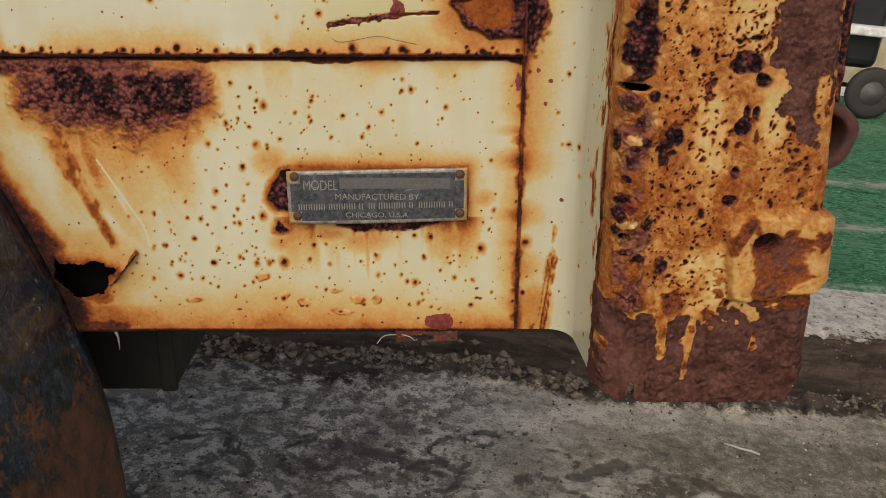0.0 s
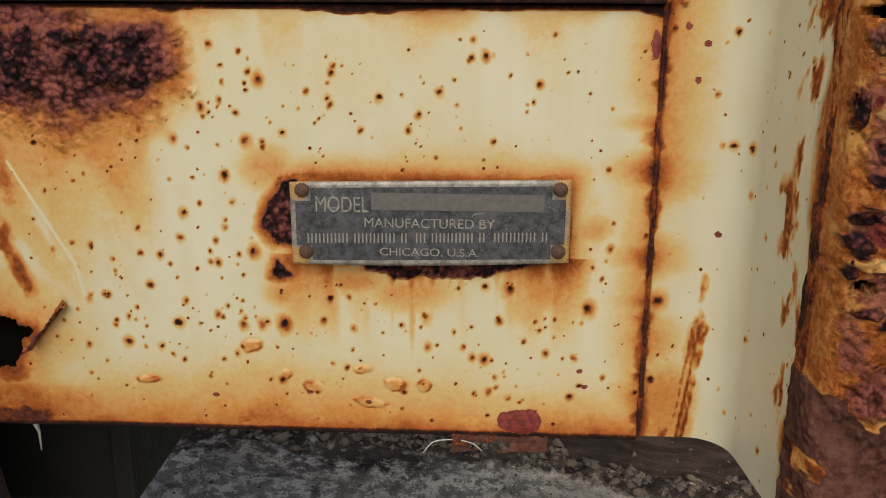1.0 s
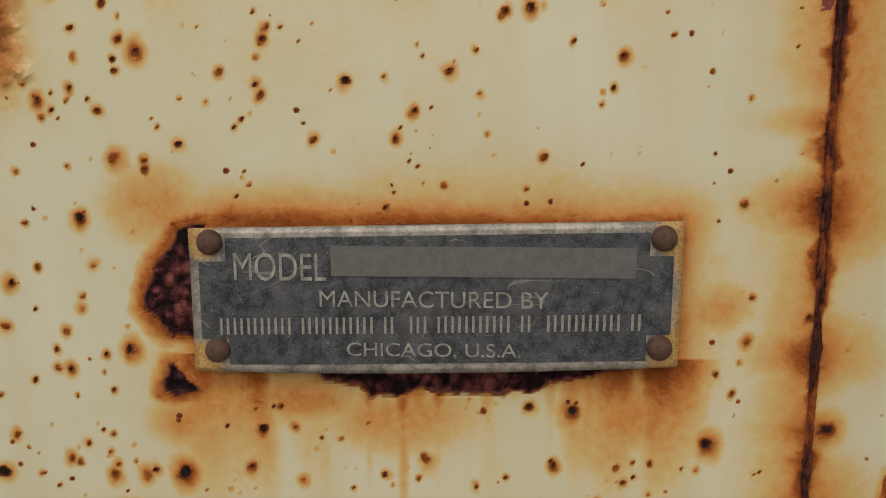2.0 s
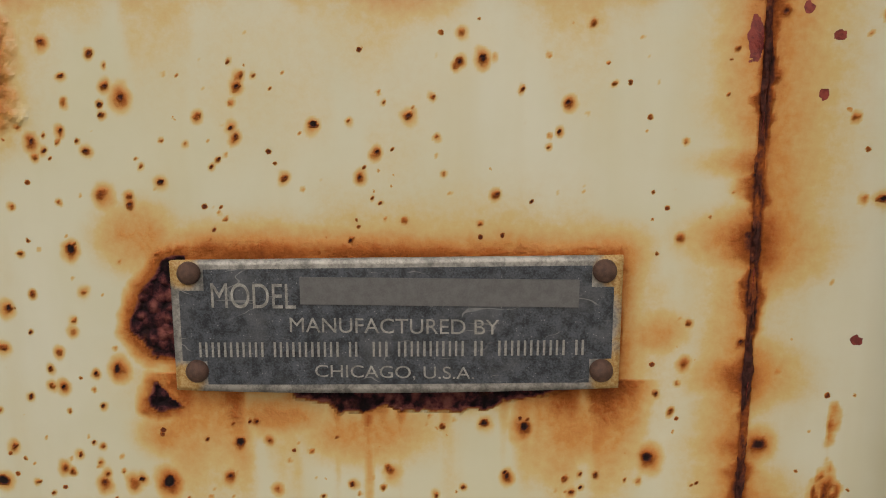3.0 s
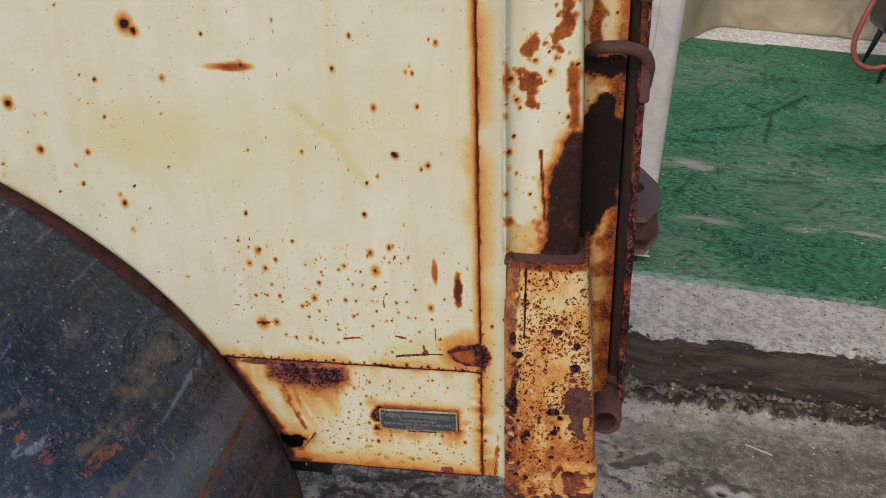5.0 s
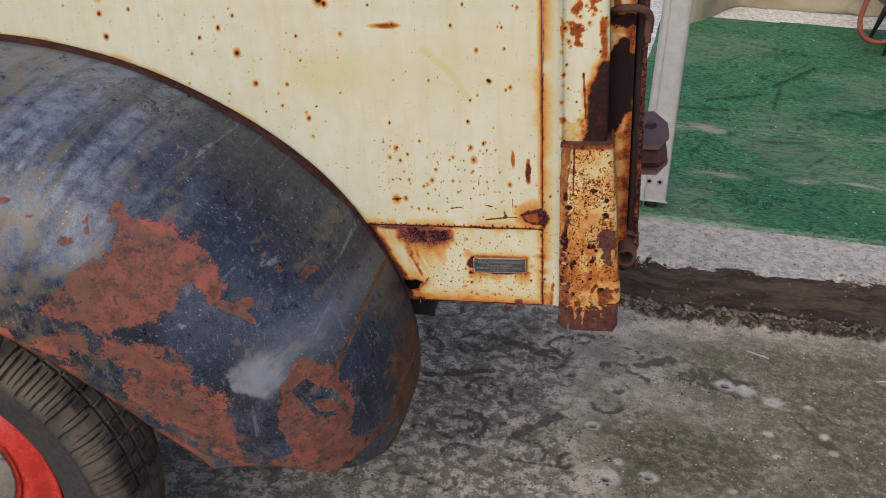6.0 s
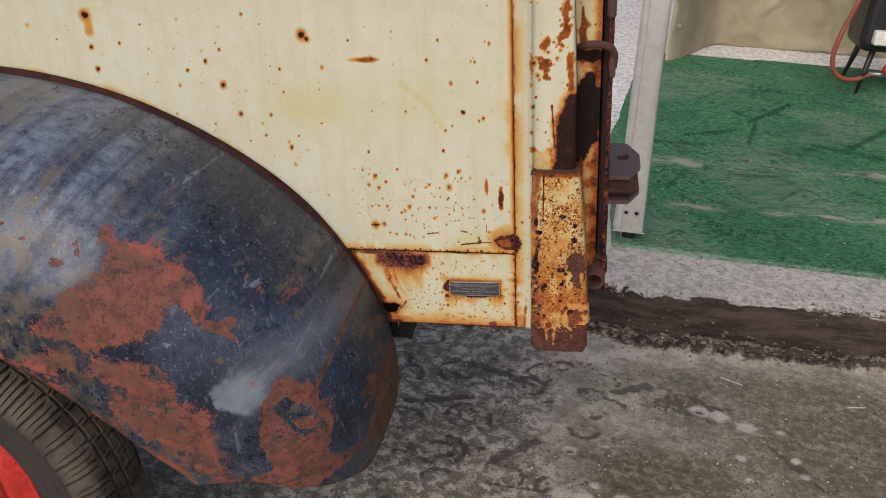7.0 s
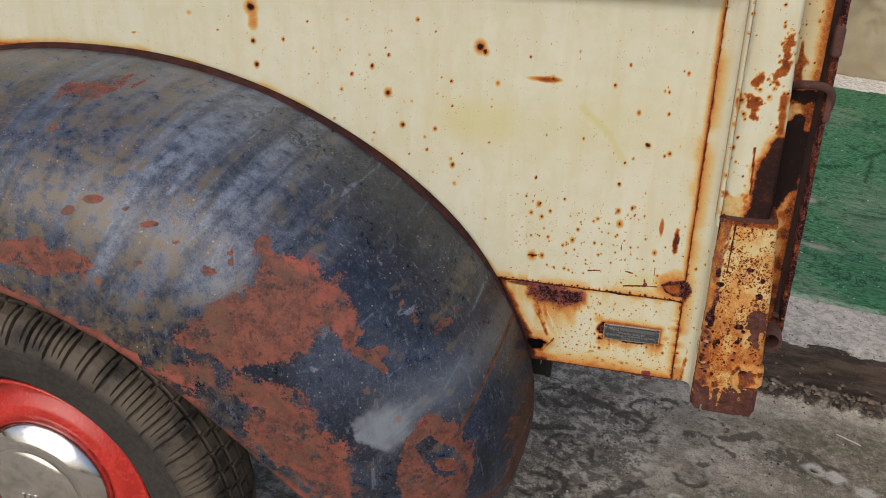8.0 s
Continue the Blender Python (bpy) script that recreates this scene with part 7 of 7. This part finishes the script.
def fender():
    n, m = 820, 300
    u = np.linspace(0, 1, n)[:, None] * np.ones((1, m))
    a = np.ones((n, 1)) * np.linspace(0, math.pi / 2, m)[None, :]
    p = 2.8
    ca, sa = np.clip(np.cos(a), 0, 1) ** (2 / p), np.clip(np.sin(a), 0, 1) ** (2 / p)
    end = np.interp(sa, [0, 0.5, 0.8, 0.93, 1.0], [-2.0, 3.5, 6.6, 8.8, 12.8])
    th = 124 + (end - 124) * u
    rp = np.interp(th, _td, _rw)
    ro = np.interp(th, [0, 10, 15.5, 20, 25, 31, 38, 46, 60, 80, 125], [0.60, 0.575, 0.560, 0.540, 0.524, 0.512, 0.502, 0.494, 0.484, 0.474, 0.468])
    Y = np.interp(th, [0, 8, 18, 26, 36, 50, 60, 80, 125], [0.285, 0.300, 0.318, 0.330, 0.343, 0.354, 0.360, 0.362, 0.362])
    r = ro + (rp - ro) * ca
    X, Z, Yd = HUB.x + r * np.cos(np.radians(th)), HUB.z + r * np.sin(np.radians(th)), -Y * sa
    dent = 0.003 * (fbm(X * 6, Z * 6, 141, 3) - 0.5)
    X, Z = X + dent, Z + dent
    # worn-through patches, in the side view's axes
    def worn(corners, seed, ragged=0.007, deep=0.030, scale=38):
        return np.clip(0.5 + 0.5 * inside(X, Z, corners, ragged, scale, seed) / deep, 0, 1)

    shield = [(-0.562, 0.151), (-0.549, 0.152), (-0.533, 0.132), (-0.488, 0.121), (-0.455, 0.097), (-0.431, 0.065), (-0.419, 0.035), (-0.421, 0.010), (-0.436, 0.017), (-0.450, 0.039), (-0.468, 0.053), (-0.468, 0.019),
              (-0.483, 0.013), (-0.518, 0.000), (-0.588, -0.010), (-0.618, 0.005), (-0.656, 0.020), (-0.656, 0.038), (-0.624, 0.059), (-0.606, 0.078), (-0.568, 0.097), (-0.554, 0.117)]
    lower = [(-0.605, -0.008), (-0.517, -0.020), (-0.474, -0.048), (-0.445, -0.094), (-0.420, -0.117), (-0.407, -0.143), (-0.399, -0.203), (-0.400, -0.270), (-0.470, -0.260), (-0.529, -0.191), (-0.571, -0.145), (-0.588, -0.111),
             (-0.566, -0.078), (-0.611, -0.033)]
    hook = [(-0.331, -0.084), (-0.300, -0.110), (-0.273, -0.151), (-0.268, -0.197), (-0.276, -0.222), (-0.263, -0.281), (-0.311, -0.290), (-0.355, -0.243), (-0.366, -0.165), (-0.358, -0.128), (-0.342, -0.097)]
    eye = [(-0.324, -0.116), (-0.300, -0.139), (-0.280, -0.169), (-0.289, -0.203), (-0.317, -0.184), (-0.334, -0.158), (-0.340, -0.133)]
    front = [(-0.920, 0.142), (-0.845, 0.146), (-0.796, 0.142), (-0.760, 0.123), (-0.774, 0.106), (-0.833, 0.104), (-0.925, 0.118)]
    rim = r - ro
    lay = random.Random(23)
    patch = np.maximum(worn(shield, 142), 0.80 * worn(lower, 143, 0.020, 0.045, 28))
    patch = np.maximum(patch, worn(front, 144, 0.010, 0.022))
    patch = np.maximum(patch, 0.60 * blob(X, Z, -0.640, -0.030, 0.060, 0.035, 0.4, 0.8, 22, 145) + 0.04)
    patch = np.maximum(patch, 0.66 * smooth(0.030, 0.0, rim + 0.030 * (fbm(X * 30, Z * 30, 147, 3) - 0.5)))
    hollow = worn(eye, 148, 0.010, 0.014)
    ring = worn(hook, 149, 0.008, 0.018) * (1 - 0.9 * smooth(0.45, 0.75, hollow))
    ring = np.maximum(ring, 0.72 * blob(X, Z, -0.303, -0.170, 0.022, 0.010, 0.5, 0.5, 50, 1491, -40))
    patch = np.maximum(patch, ring)
    patch = np.maximum(patch, 0.62 * blob(X, Z, -0.345, -0.270, 0.11, 0.028, 0.4, 0.4, 30, 150))
    bright = np.zeros_like(X)
    for x0, z0, x1, z1, w in ((-0.518, 0.127, -0.494, 0.117, 0.006), (-0.490, 0.116, -0.478, 0.110, 0.005), (-0.760, 0.010, -0.660, -0.035, 0.010), (-0.930, 0.098, -0.860, 0.085, 0.010), (-0.640, -0.050, -0.610, -0.075, 0.010), (-0.366, -0.110, -0.345, -0.090, 0.008)):
        bright = np.maximum(bright, stroke(X, Z, x0, z0, x1, z1, w, 0.9, 0.5, 30, 1511))
    flap = [(-0.518, 0.128), (-0.494, 0.119), (-0.462, 0.098), (-0.435, 0.068), (-0.420, 0.034), (-0.418, 0.010), (-0.438, 0.021), (-0.463, 0.037), (-0.473, 0.064), (-0.484, 0.091), (-0.505, 0.113)]
    flap = smooth(-0.004, 0.005, inside(X, Z, flap, 0.010, 45, 1512))
    bright = np.maximum(bright, 0.62 * flap * smooth(0.38, 0.58, fbm(X * 60, Z * 60, 1513, 4, 0.65)))
    bright = np.maximum(bright, 0.6 * smooth(0.022, 0.004, rim) * smooth(0.45, 0.6, fbm(X * 14, Z * 14, 1514, 3)))
    for x0, z0, x1, z1, w in ((-0.422, 0.012, -0.404, 0.001, 0.006), (-0.404, 0.001, -0.386, -0.019, 0.004), (-0.406, 0.006, -0.391, 0.004, 0.006)):
        patch = np.maximum(patch, 0.72 * stroke(X, Z, x0, z0, x1, z1, w, 0.8, 0.6, 40, 152))
    near = rp - r
    edge = 0.85 * smooth(0.034, 0.002, near + 0.085 * (fbm(X * 26, Z * 26, 1531, 4, 0.6) - 0.5)) * smooth(26, 12, th)
    edge = np.maximum(edge, 0.85 * stroke(X, Z, -0.240, -0.010, -0.290, -0.130, 0.0026, 1.0, 0.9, 70, 153))
    edge = np.maximum(edge, 0.30 * smooth(0.02, 0.0, near + 0.02 * (fbm(X * 40, Z * 40, 1532, 3) - 0.5)))
    for cx, cz, ru, rv, s in ((-0.386, 0.064, 0.011, 0.010, 0.54), (-0.357, 0.035, 0.011, 0.008, 0.52), (-0.585, 0.132, 0.014, 0.012, 0.62), (-0.694, 0.175, 0.013, 0.005, 0.66), (-0.768, 0.202, 0.016, 0.005, 0.66),
                              (-0.655, 0.154, 0.008, 0.005, 0.6), (-0.725, 0.192, 0.006, 0.004, 0.6), (-0.554, 0.146, 0.012, 0.010, 0.70), (-0.854, 0.270, 0.018, 0.005, 0.54), (-0.800, 0.188, 0.010, 0.006, 0.65), (-0.610, 0.120, 0.012, 0.008, 0.6),
                              (-0.330, 0.010, 0.018, 0.008, 0.52), (-0.220, -0.030, 0.008, 0.014, 0.54), (-0.213, -0.160, 0.005, 0.04, 0.52), (-0.222, -0.26, 0.012, 0.04, 0.56), (-0.870, 0.300, 0.05, 0.008, 0.55), (-0.700, 0.130, 0.012, 0.006, 0.6)):
        patch = np.maximum(patch, s * blob(X, Z, cx, cz, ru, rv, 0.9, 0.45, 60, 154))
    # a rubbed whitish smear: hard at its lower end, brushed out upwards to the rear
    pale = [(-0.424, -0.091), (-0.416, -0.116), (-0.400, -0.128), (-0.381, -0.132), (-0.363, -0.127), (-0.352, -0.110), (-0.335, -0.092), (-0.300, -0.078), (-0.268, -0.060), (-0.272, -0.034), (-0.300, -0.034), (-0.335, -0.050), (-0.376, -0.066), (-0.404, -0.074)]
    along, across = (X + 0.424) * 0.90 + (Z + 0.098) * 0.44, -(X + 0.424) * 0.44 + (Z + 0.098) * 0.90
    reach = np.clip(along / 0.16, 0, 1)
    brush = fbm(across * 75 + 4 * fbm(along * 8, across * 8, 1552, 2), along * 9, 1551, 4, 0.6)
    smear = smooth(-0.002 - 0.050 * reach, 0.004 + 0.040 * reach, inside(X, Z, pale, 0.009, 80, 155)) * np.exp(-np.maximum(along - 0.055, 0) / 0.048) * (0.78 + 1.9 * (brush - 0.45) * (0.30 + reach))
    smear = np.maximum(smear, 0.32 * smooth(-0.040, 0.02, inside(X, Z, pale, 0.02, 20, 1553)) * smooth(0.0, 0.08, along) * (0.5 + brush))
    smear = np.clip(smear, 0, 0.80) * (1 - smooth(0.50, 0.70, ring))
    # sky reflection on the upper front, put into the lacquer's colour
    grey = 1.0 * smooth(-0.43, -0.60, X + 0.12 * (fbm(X * 5, Z * 5, 157, 3) - 0.5)) * smooth(0.03, 0.11, Z + 0.06 * (fbm(X * 14, Z * 14, 1573, 3) - 0.5))
    dust = smooth(-0.80, -0.50, X) * 0.40 * smooth(-0.17, -0.05, Yd + 0.05 * (fbm(X * 9, Z * 9, 1581, 4, 0.6) - 0.5))
    grey = np.maximum(grey, (0.14 + 0.21 * smooth(-0.50, -0.66, X)) * smooth(0.45, 0.7, fbm(X * 7, Z * 7, 158, 4)))
    radial = fbm(th * 0.55, r * 9, 1571, 4, 0.6)
    grey = grey * (0.42 + 0.9 * smooth(0.34, 0.60, radial)) * (1 - 0.66 * smooth(-0.68, -0.82, X + 0.08 * (fbm(X * 9, Z * 9, 1576, 3) - 0.5)) * smooth(0.37, 0.25, Z))
    # knocks and scratches through the lacquer
    for k in range(34):
        cx, cz, turn, long = lay.uniform(-0.80, -0.22), lay.uniform(-0.10, 0.30), radians(lay.uniform(-40, 100)), lay.choice((0.006, 0.010, 0.016, 0.030, 0.055))
        grey = np.maximum(grey, lay.uniform(0.6, 1.3) * stroke(X, Z, cx, cz, cx + long * math.cos(turn), cz + long * math.sin(turn), lay.uniform(0.0007, 0.0014), 0.8, 1.2, 90, 1600 + k))
    olive = smooth(-0.52, -0.68, X + 0.1 * (fbm(X * 6, Z * 6, 159, 3) - 0.5)) * smooth(0.44, 0.24, Z)
    olive = olive * smooth(0.32, 0.50, fbm(th * 0.45, r * 5, 1572, 4, 0.6))
    olive = np.maximum(olive, 0.55 * smooth(0.13, 0.03, rim))
    olive = np.maximum(olive, 0.8 * smooth(0.56, 0.66, fbm(X * 42, Z * 42, 1574, 5, 0.7)) * smooth(0.45, 0.60, fbm(X * 8, Z * 8, 1575, 3)))
    me = sheet("rear_fender", np.stack([X, Yd, Z], -1), None, {"primer": patch, "smear": np.clip(smear, 0, 1), "grey": grey, "olive": olive, "dust": dust, "edge": 0.8 * edge, "bright": np.clip(bright, 0, 1)})
    ob = tp("rear_fender", me, M_FENDER, "bulbous dark-blue rear fender worn to red primer")
    mod = ob.modifiers.new("thick", "SOLIDIFY")
    mod.thickness, mod.offset = 0.003, -1.0
    edge = [(HUB.x + (q + 0.002) * math.cos(radians(t)), -yy + 0.004, HUB.z + (q + 0.002) * math.sin(radians(t))) for t, q, yy in zip(th[:, -1][::3], ro[:, -1][::3], Y[:, -1][::3])]
    tp("fender_lip", pipe(edge, 0.0045, 8), M_FENDER, "rolled fender lip")
    bead = [(x, -0.009, z) for x, z in zip(_wx[::2], _wz[::2])]
    thin = [float(np.interp(a, [16, 36], [0.18, 1.0])) for a in _td[::2]]
    tp("fender_welt", pipe(bead, 0.0105, 8, thin), M_WELT, "rust-brown welt between fender and body")
    # inner wheel house: near-black sheets painted as the shade behind tear and fender
    tp("tear_shade_sheet", bevelled((-0.30, 0.020, -0.137), (-0.185, 0.024, -0.020), 0.0), M_DARK)
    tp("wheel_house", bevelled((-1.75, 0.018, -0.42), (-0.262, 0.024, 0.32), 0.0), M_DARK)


def wheel_unit():
    root = part("rear_wheel", lathe([(0.05, 0.02), (0.05, 0.12)], 16), M_DARK, truck, "red steel wheel with chrome cap and black tyre", HUB - BASE)
    # tyre: treaded crown, lugged shoulders, plain wall with raised rings
    prof = [(0.210, -0.020), (0.226, -0.030), (0.233, -0.036), (0.243, -0.0500), (0.262, -0.0660), (0.285, -0.0745), (0.305, -0.0775), (0.318, -0.0780), (0.320, -0.0795), (0.3255, -0.0795), (0.3275, -0.0775), (0.338, -0.0750), (0.349, -0.0690)]
    prof += [(0.3585, -0.0610), (0.3655, -0.0510), (0.3690, -0.0400), (0.3715, -0.028), (0.3630, -0.0265), (0.3630, -0.0205), (0.3725, -0.019), (0.3735, 0.0), (0.3645, 0.0015), (0.3645, 0.0075), (0.3735, 0.009), (0.373, 0.028)]
    prof += [(0.3635, 0.0295), (0.3635, 0.0355), (0.3715, 0.037), (0.368, 0.055), (0.358, 0.075), (0.32, 0.098), (0.27, 0.095), (0.21, 0.06)]
    lugs, per = 66, 16
    seg = lugs * per
    prof = np.array(prof)
    ang = np.linspace(0, 2 * math.pi, seg, endpoint=False)
    A, R = np.meshgrid(ang, prof[:, 0], indexing="ij")
    Hh = np.repeat(prof[None, :, 1], seg, 0)
    phase = (np.arange(seg) % per)[:, None] * np.ones_like(R)
    shoulder = (R > 0.336) & (Hh < -0.028)
    jit = lattice(np.floor(np.arange(seg) / per), np.zeros(seg), 7)[:, None]
    groove = (phase < 2) & shoulder
    sipe = ((phase == 6) | ((phase == 11) & (jit > 0.35))) & shoulder & (Hh > -0.072)
    R2 = np.where(groove, R - 0.0065, np.where(sipe, R - 0.0040, R))
    Hh2 = np.where(groove, Hh + 0.004, np.where(sipe, Hh + 0.0025, Hh))
    tread = (R > 0.368) & (Hh > -0.03) & ((np.arange(seg)[:, None] + (Hh * 180).astype(int)) % per < 2)
    R2 = np.where(tread, R2 - 0.006, R2)
    P = np.stack([R2 * np.cos(A), Hh2, R2 * np.sin(A)], -1)
    dusty = 0.10 + 0.90 * smooth(0.322, 0.345, R)
    me = sheet("tyre", P, None, {"dust": dusty}, True)
    me.polygons.foreach_set("use_smooth", np.zeros(len(me.polygons), bool))
    part("tyre", me, M_TYRE, root, "dusty black tyre with lugged shoulder")
    rim = lathe([(0.214, -0.030), (0.2290, -0.042), (0.2300, -0.0365), (0.223, -0.030), (0.216, -0.026), (0.208, -0.010), (0.196, 0.004), (0.184, 0.010), (0.172, 0.006), (0.160, -0.006), (0.146, -0.012), (0.128, -0.006), (0.118, 0.004), (0.0, 0.010)], 96)
    part("rim", rim, M_ENAMEL, root, "glossy red steel rim")
    cap = lathe([(0.1285, -0.004), (0.1300, -0.012), (0.1265, -0.020), (0.118, -0.028), (0.104, -0.0375), (0.090, -0.0440), (0.0885, -0.0425), (0.0865, -0.0445), (0.070, -0.0500), (0.045, -0.0540), (0.02, -0.0560), (0.0, -0.0563)], 96)
    hub = part("hubcap", cap, M_CHROME, root, "chrome hubcap with stepped dome")
    for k in range(3):
        part("cap_mark", bevelled((-0.016 + 0.012 * k, -0.0585, -0.006), (-0.010 + 0.012 * k, -0.0545, 0.008), 0.001), M_CHROME, hub)


def tyre_mat():
    k = Nodes("dusty_tyre")
    n1, n2 = k.noise(14, 5), k.noise(120, 5, 0.7)
    col = k.mix(k.step(n2, 0.35, 0.65), (0.014, 0.0135, 0.013), (0.034, 0.031, 0.028))
    col = k.mix(k.math("MULTIPLY", k.step(n1, 0.34, 0.60), k.math("MULTIPLY", k.attr("dust"), 0.9)), col, (0.115, 0.094, 0.071))
    k.set(Base_Color=col, Roughness=0.8, Specular_IOR_Level=0.35)
    k.bump(n2, 0.0012, 0.7)
    return k.m


M_TYRE = tyre_mat()


def under_parts():
    tp("frame_hanger", bevelled((-0.30, 0.055, -0.209), (-0.199, 0.128, -0.150), 0.004), M_FRAME, "black frame bracket under the bed")
    tp("hanger_flange", bevelled((-0.207, 0.050, -0.207), (-0.197, 0.0552, -0.145), 0.002), M_FRAME)
    # unseen bed floor added to shade the ground, cut short to let light under
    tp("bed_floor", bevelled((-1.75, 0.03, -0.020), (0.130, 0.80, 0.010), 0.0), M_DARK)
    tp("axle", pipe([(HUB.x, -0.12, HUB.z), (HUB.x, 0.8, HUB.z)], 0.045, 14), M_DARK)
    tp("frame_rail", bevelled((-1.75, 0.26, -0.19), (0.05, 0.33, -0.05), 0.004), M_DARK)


def text_mesh(body, width, high):
    cu = bpy.data.curves.new("letters", "FONT")
    cu.body, cu.size, cu.extrude, cu.align_x, cu.align_y = body, 1.0, 0.0, "CENTER", "CENTER"
    tmp = bpy.data.objects.new("letters", cu)
    scene.collection.objects.link(tmp)
    bpy.context.view_layer.update()
    me = bpy.data.meshes.new_from_object(tmp)
    bpy.data.objects.remove(tmp)
    co = np.empty(len(me.vertices) * 3, np.float32)
    me.vertices.foreach_get("co", co)
    co = co.reshape(-1, 3)
    lo, hi = co.min(0), co.max(0)
    c = (lo + hi) / 2
    co = np.stack([(co[:, 0] - c[0]) * width / (hi[0] - lo[0]), np.zeros(len(co)), (co[:, 1] - c[1]) * high / (hi[1] - lo[1])], -1)
    me.vertices.foreach_set("co", co.astype(np.float32).ravel())
    me.update()
    return me


def data_plate():
    C = Vector((-0.0695, -0.0062, -0.0655))
    W, H = 0.0870, 0.0262
    xs, zs = np.linspace(-W / 2, W / 2, 70), np.linspace(-H / 2, H / 2, 24)
    U, V = np.meshgrid(xs, zs, indexing="ij")
    bow = 0.0007 * (1 - (U / (W / 2)) ** 2) * (0.4 - V / H)
    sag = -0.0006 * (1 - (U / (W / 2)) ** 2) * smooth(0.0, -H / 2, V)
    wav = 0.0004 * (fbm(U * 80, V * 90, 161, 3) - 0.5)
    P = skirt(np.stack([U, -bow + wav, V + sag + 0.0009 * U / W * 2], -1), 0.0012)
    amber = padded(np.exp(-(np.hypot(np.abs(U) - W / 2 + 0.002, np.abs(V) - H / 2 + 0.002) / 0.0042) ** 2) + 0.5 * smooth(W / 2 - 0.004, W / 2, U))
    body = tp("data_plate", sheet("data_plate", P, None, {"amber": amber}), M_ALU, "dark metal maker's plate with worn silver rim and rusty rivets", None, C)
    fx, fz = np.meshgrid(np.linspace(-W / 2 + 0.0016, W / 2 - 0.0016, 120), np.linspace(-H / 2 + 0.0013, H / 2 - 0.0017, 40), indexing="ij")
    corner = (np.abs(fx) > W / 2 - 0.0062) & (np.abs(fz) > H / 2 - 0.0060)
    bow = 0.0007 * (1 - (fx / (W / 2)) ** 2) * (0.4 - fz / H) - 0.0004 * (fbm(fx * 80, fz * 90, 161, 3) - 0.5)
    part("dark_field", sheet("dark_field", np.stack([fx, -bow - 0.00025, fz + 0.0009 * fx / W * 2], -1), ~corner[:-1, :-1]), M_FIELD, body, "blackened field", None)

    def put(name, me, material, dx, dz, label=""):
        off = 0.0007 * (1 - (dx / (W / 2)) ** 2) * (0.4 - dz / H)
        return part(name, me, material, body, label, (dx, -off - 0.0006, dz + 0.0009 * dx / W * 2))

    put("serial_strip", bevelled((-0.0267, -0.0001, -0.0027), (0.0267, 0.0001, 0.0027), 0.0), M_STRIP, 0.0086, 0.0066, "pale blank strip")
    put("lettering", text_mesh("MODEL", 0.0165, 0.0050), M_LETTER, -0.0272, 0.0062)
    put("lettering", text_mesh("MANUFACTURED BY", 0.0405, 0.0030), M_LETTER, 0.0000, 0.0000)
    put("lettering", text_mesh("CHICAGO, U.S.A.", 0.0310, 0.0029), M_LETTER, 0.0000, -0.0094)
    # the maker's line as plain bars, one for each stroke-width sign
    x = -0.0384
    for count in (13, 9, 7):
        for k in range(count):
            for off in (0.0, 0.0012)[: 1 if (k * 5 + count) % 6 == 2 else 2]:
                put("line_bar", bevelled((-0.00022, -0.00006, -0.00150), (0.00022, 0.00006, 0.00150), 0.0), M_LETTER, x + 0.0003 + off, -0.0046)
            x += 0.00246
        x += 0.00215
    for dx, dz in ((-0.0396, 0.0100), (0.0400, 0.0112), (-0.0390, -0.0098), (0.0400, -0.0085)):
        part("rivet", lathe([(0.0023, 0.0), (0.0022, -0.0008), (0.0017, -0.0015), (0.0008, -0.0019), (0.0, -0.0020)], 18), M_RIVET, body, "rusty rivet head", (dx, -0.0004, dz))


upper_panel()
paint_crack()
lower_panel()
corner_panel()
post_cover()
corner_post()
tailgate_edge()
hitch()
fender()
wheel_unit()
under_parts()
data_plate()
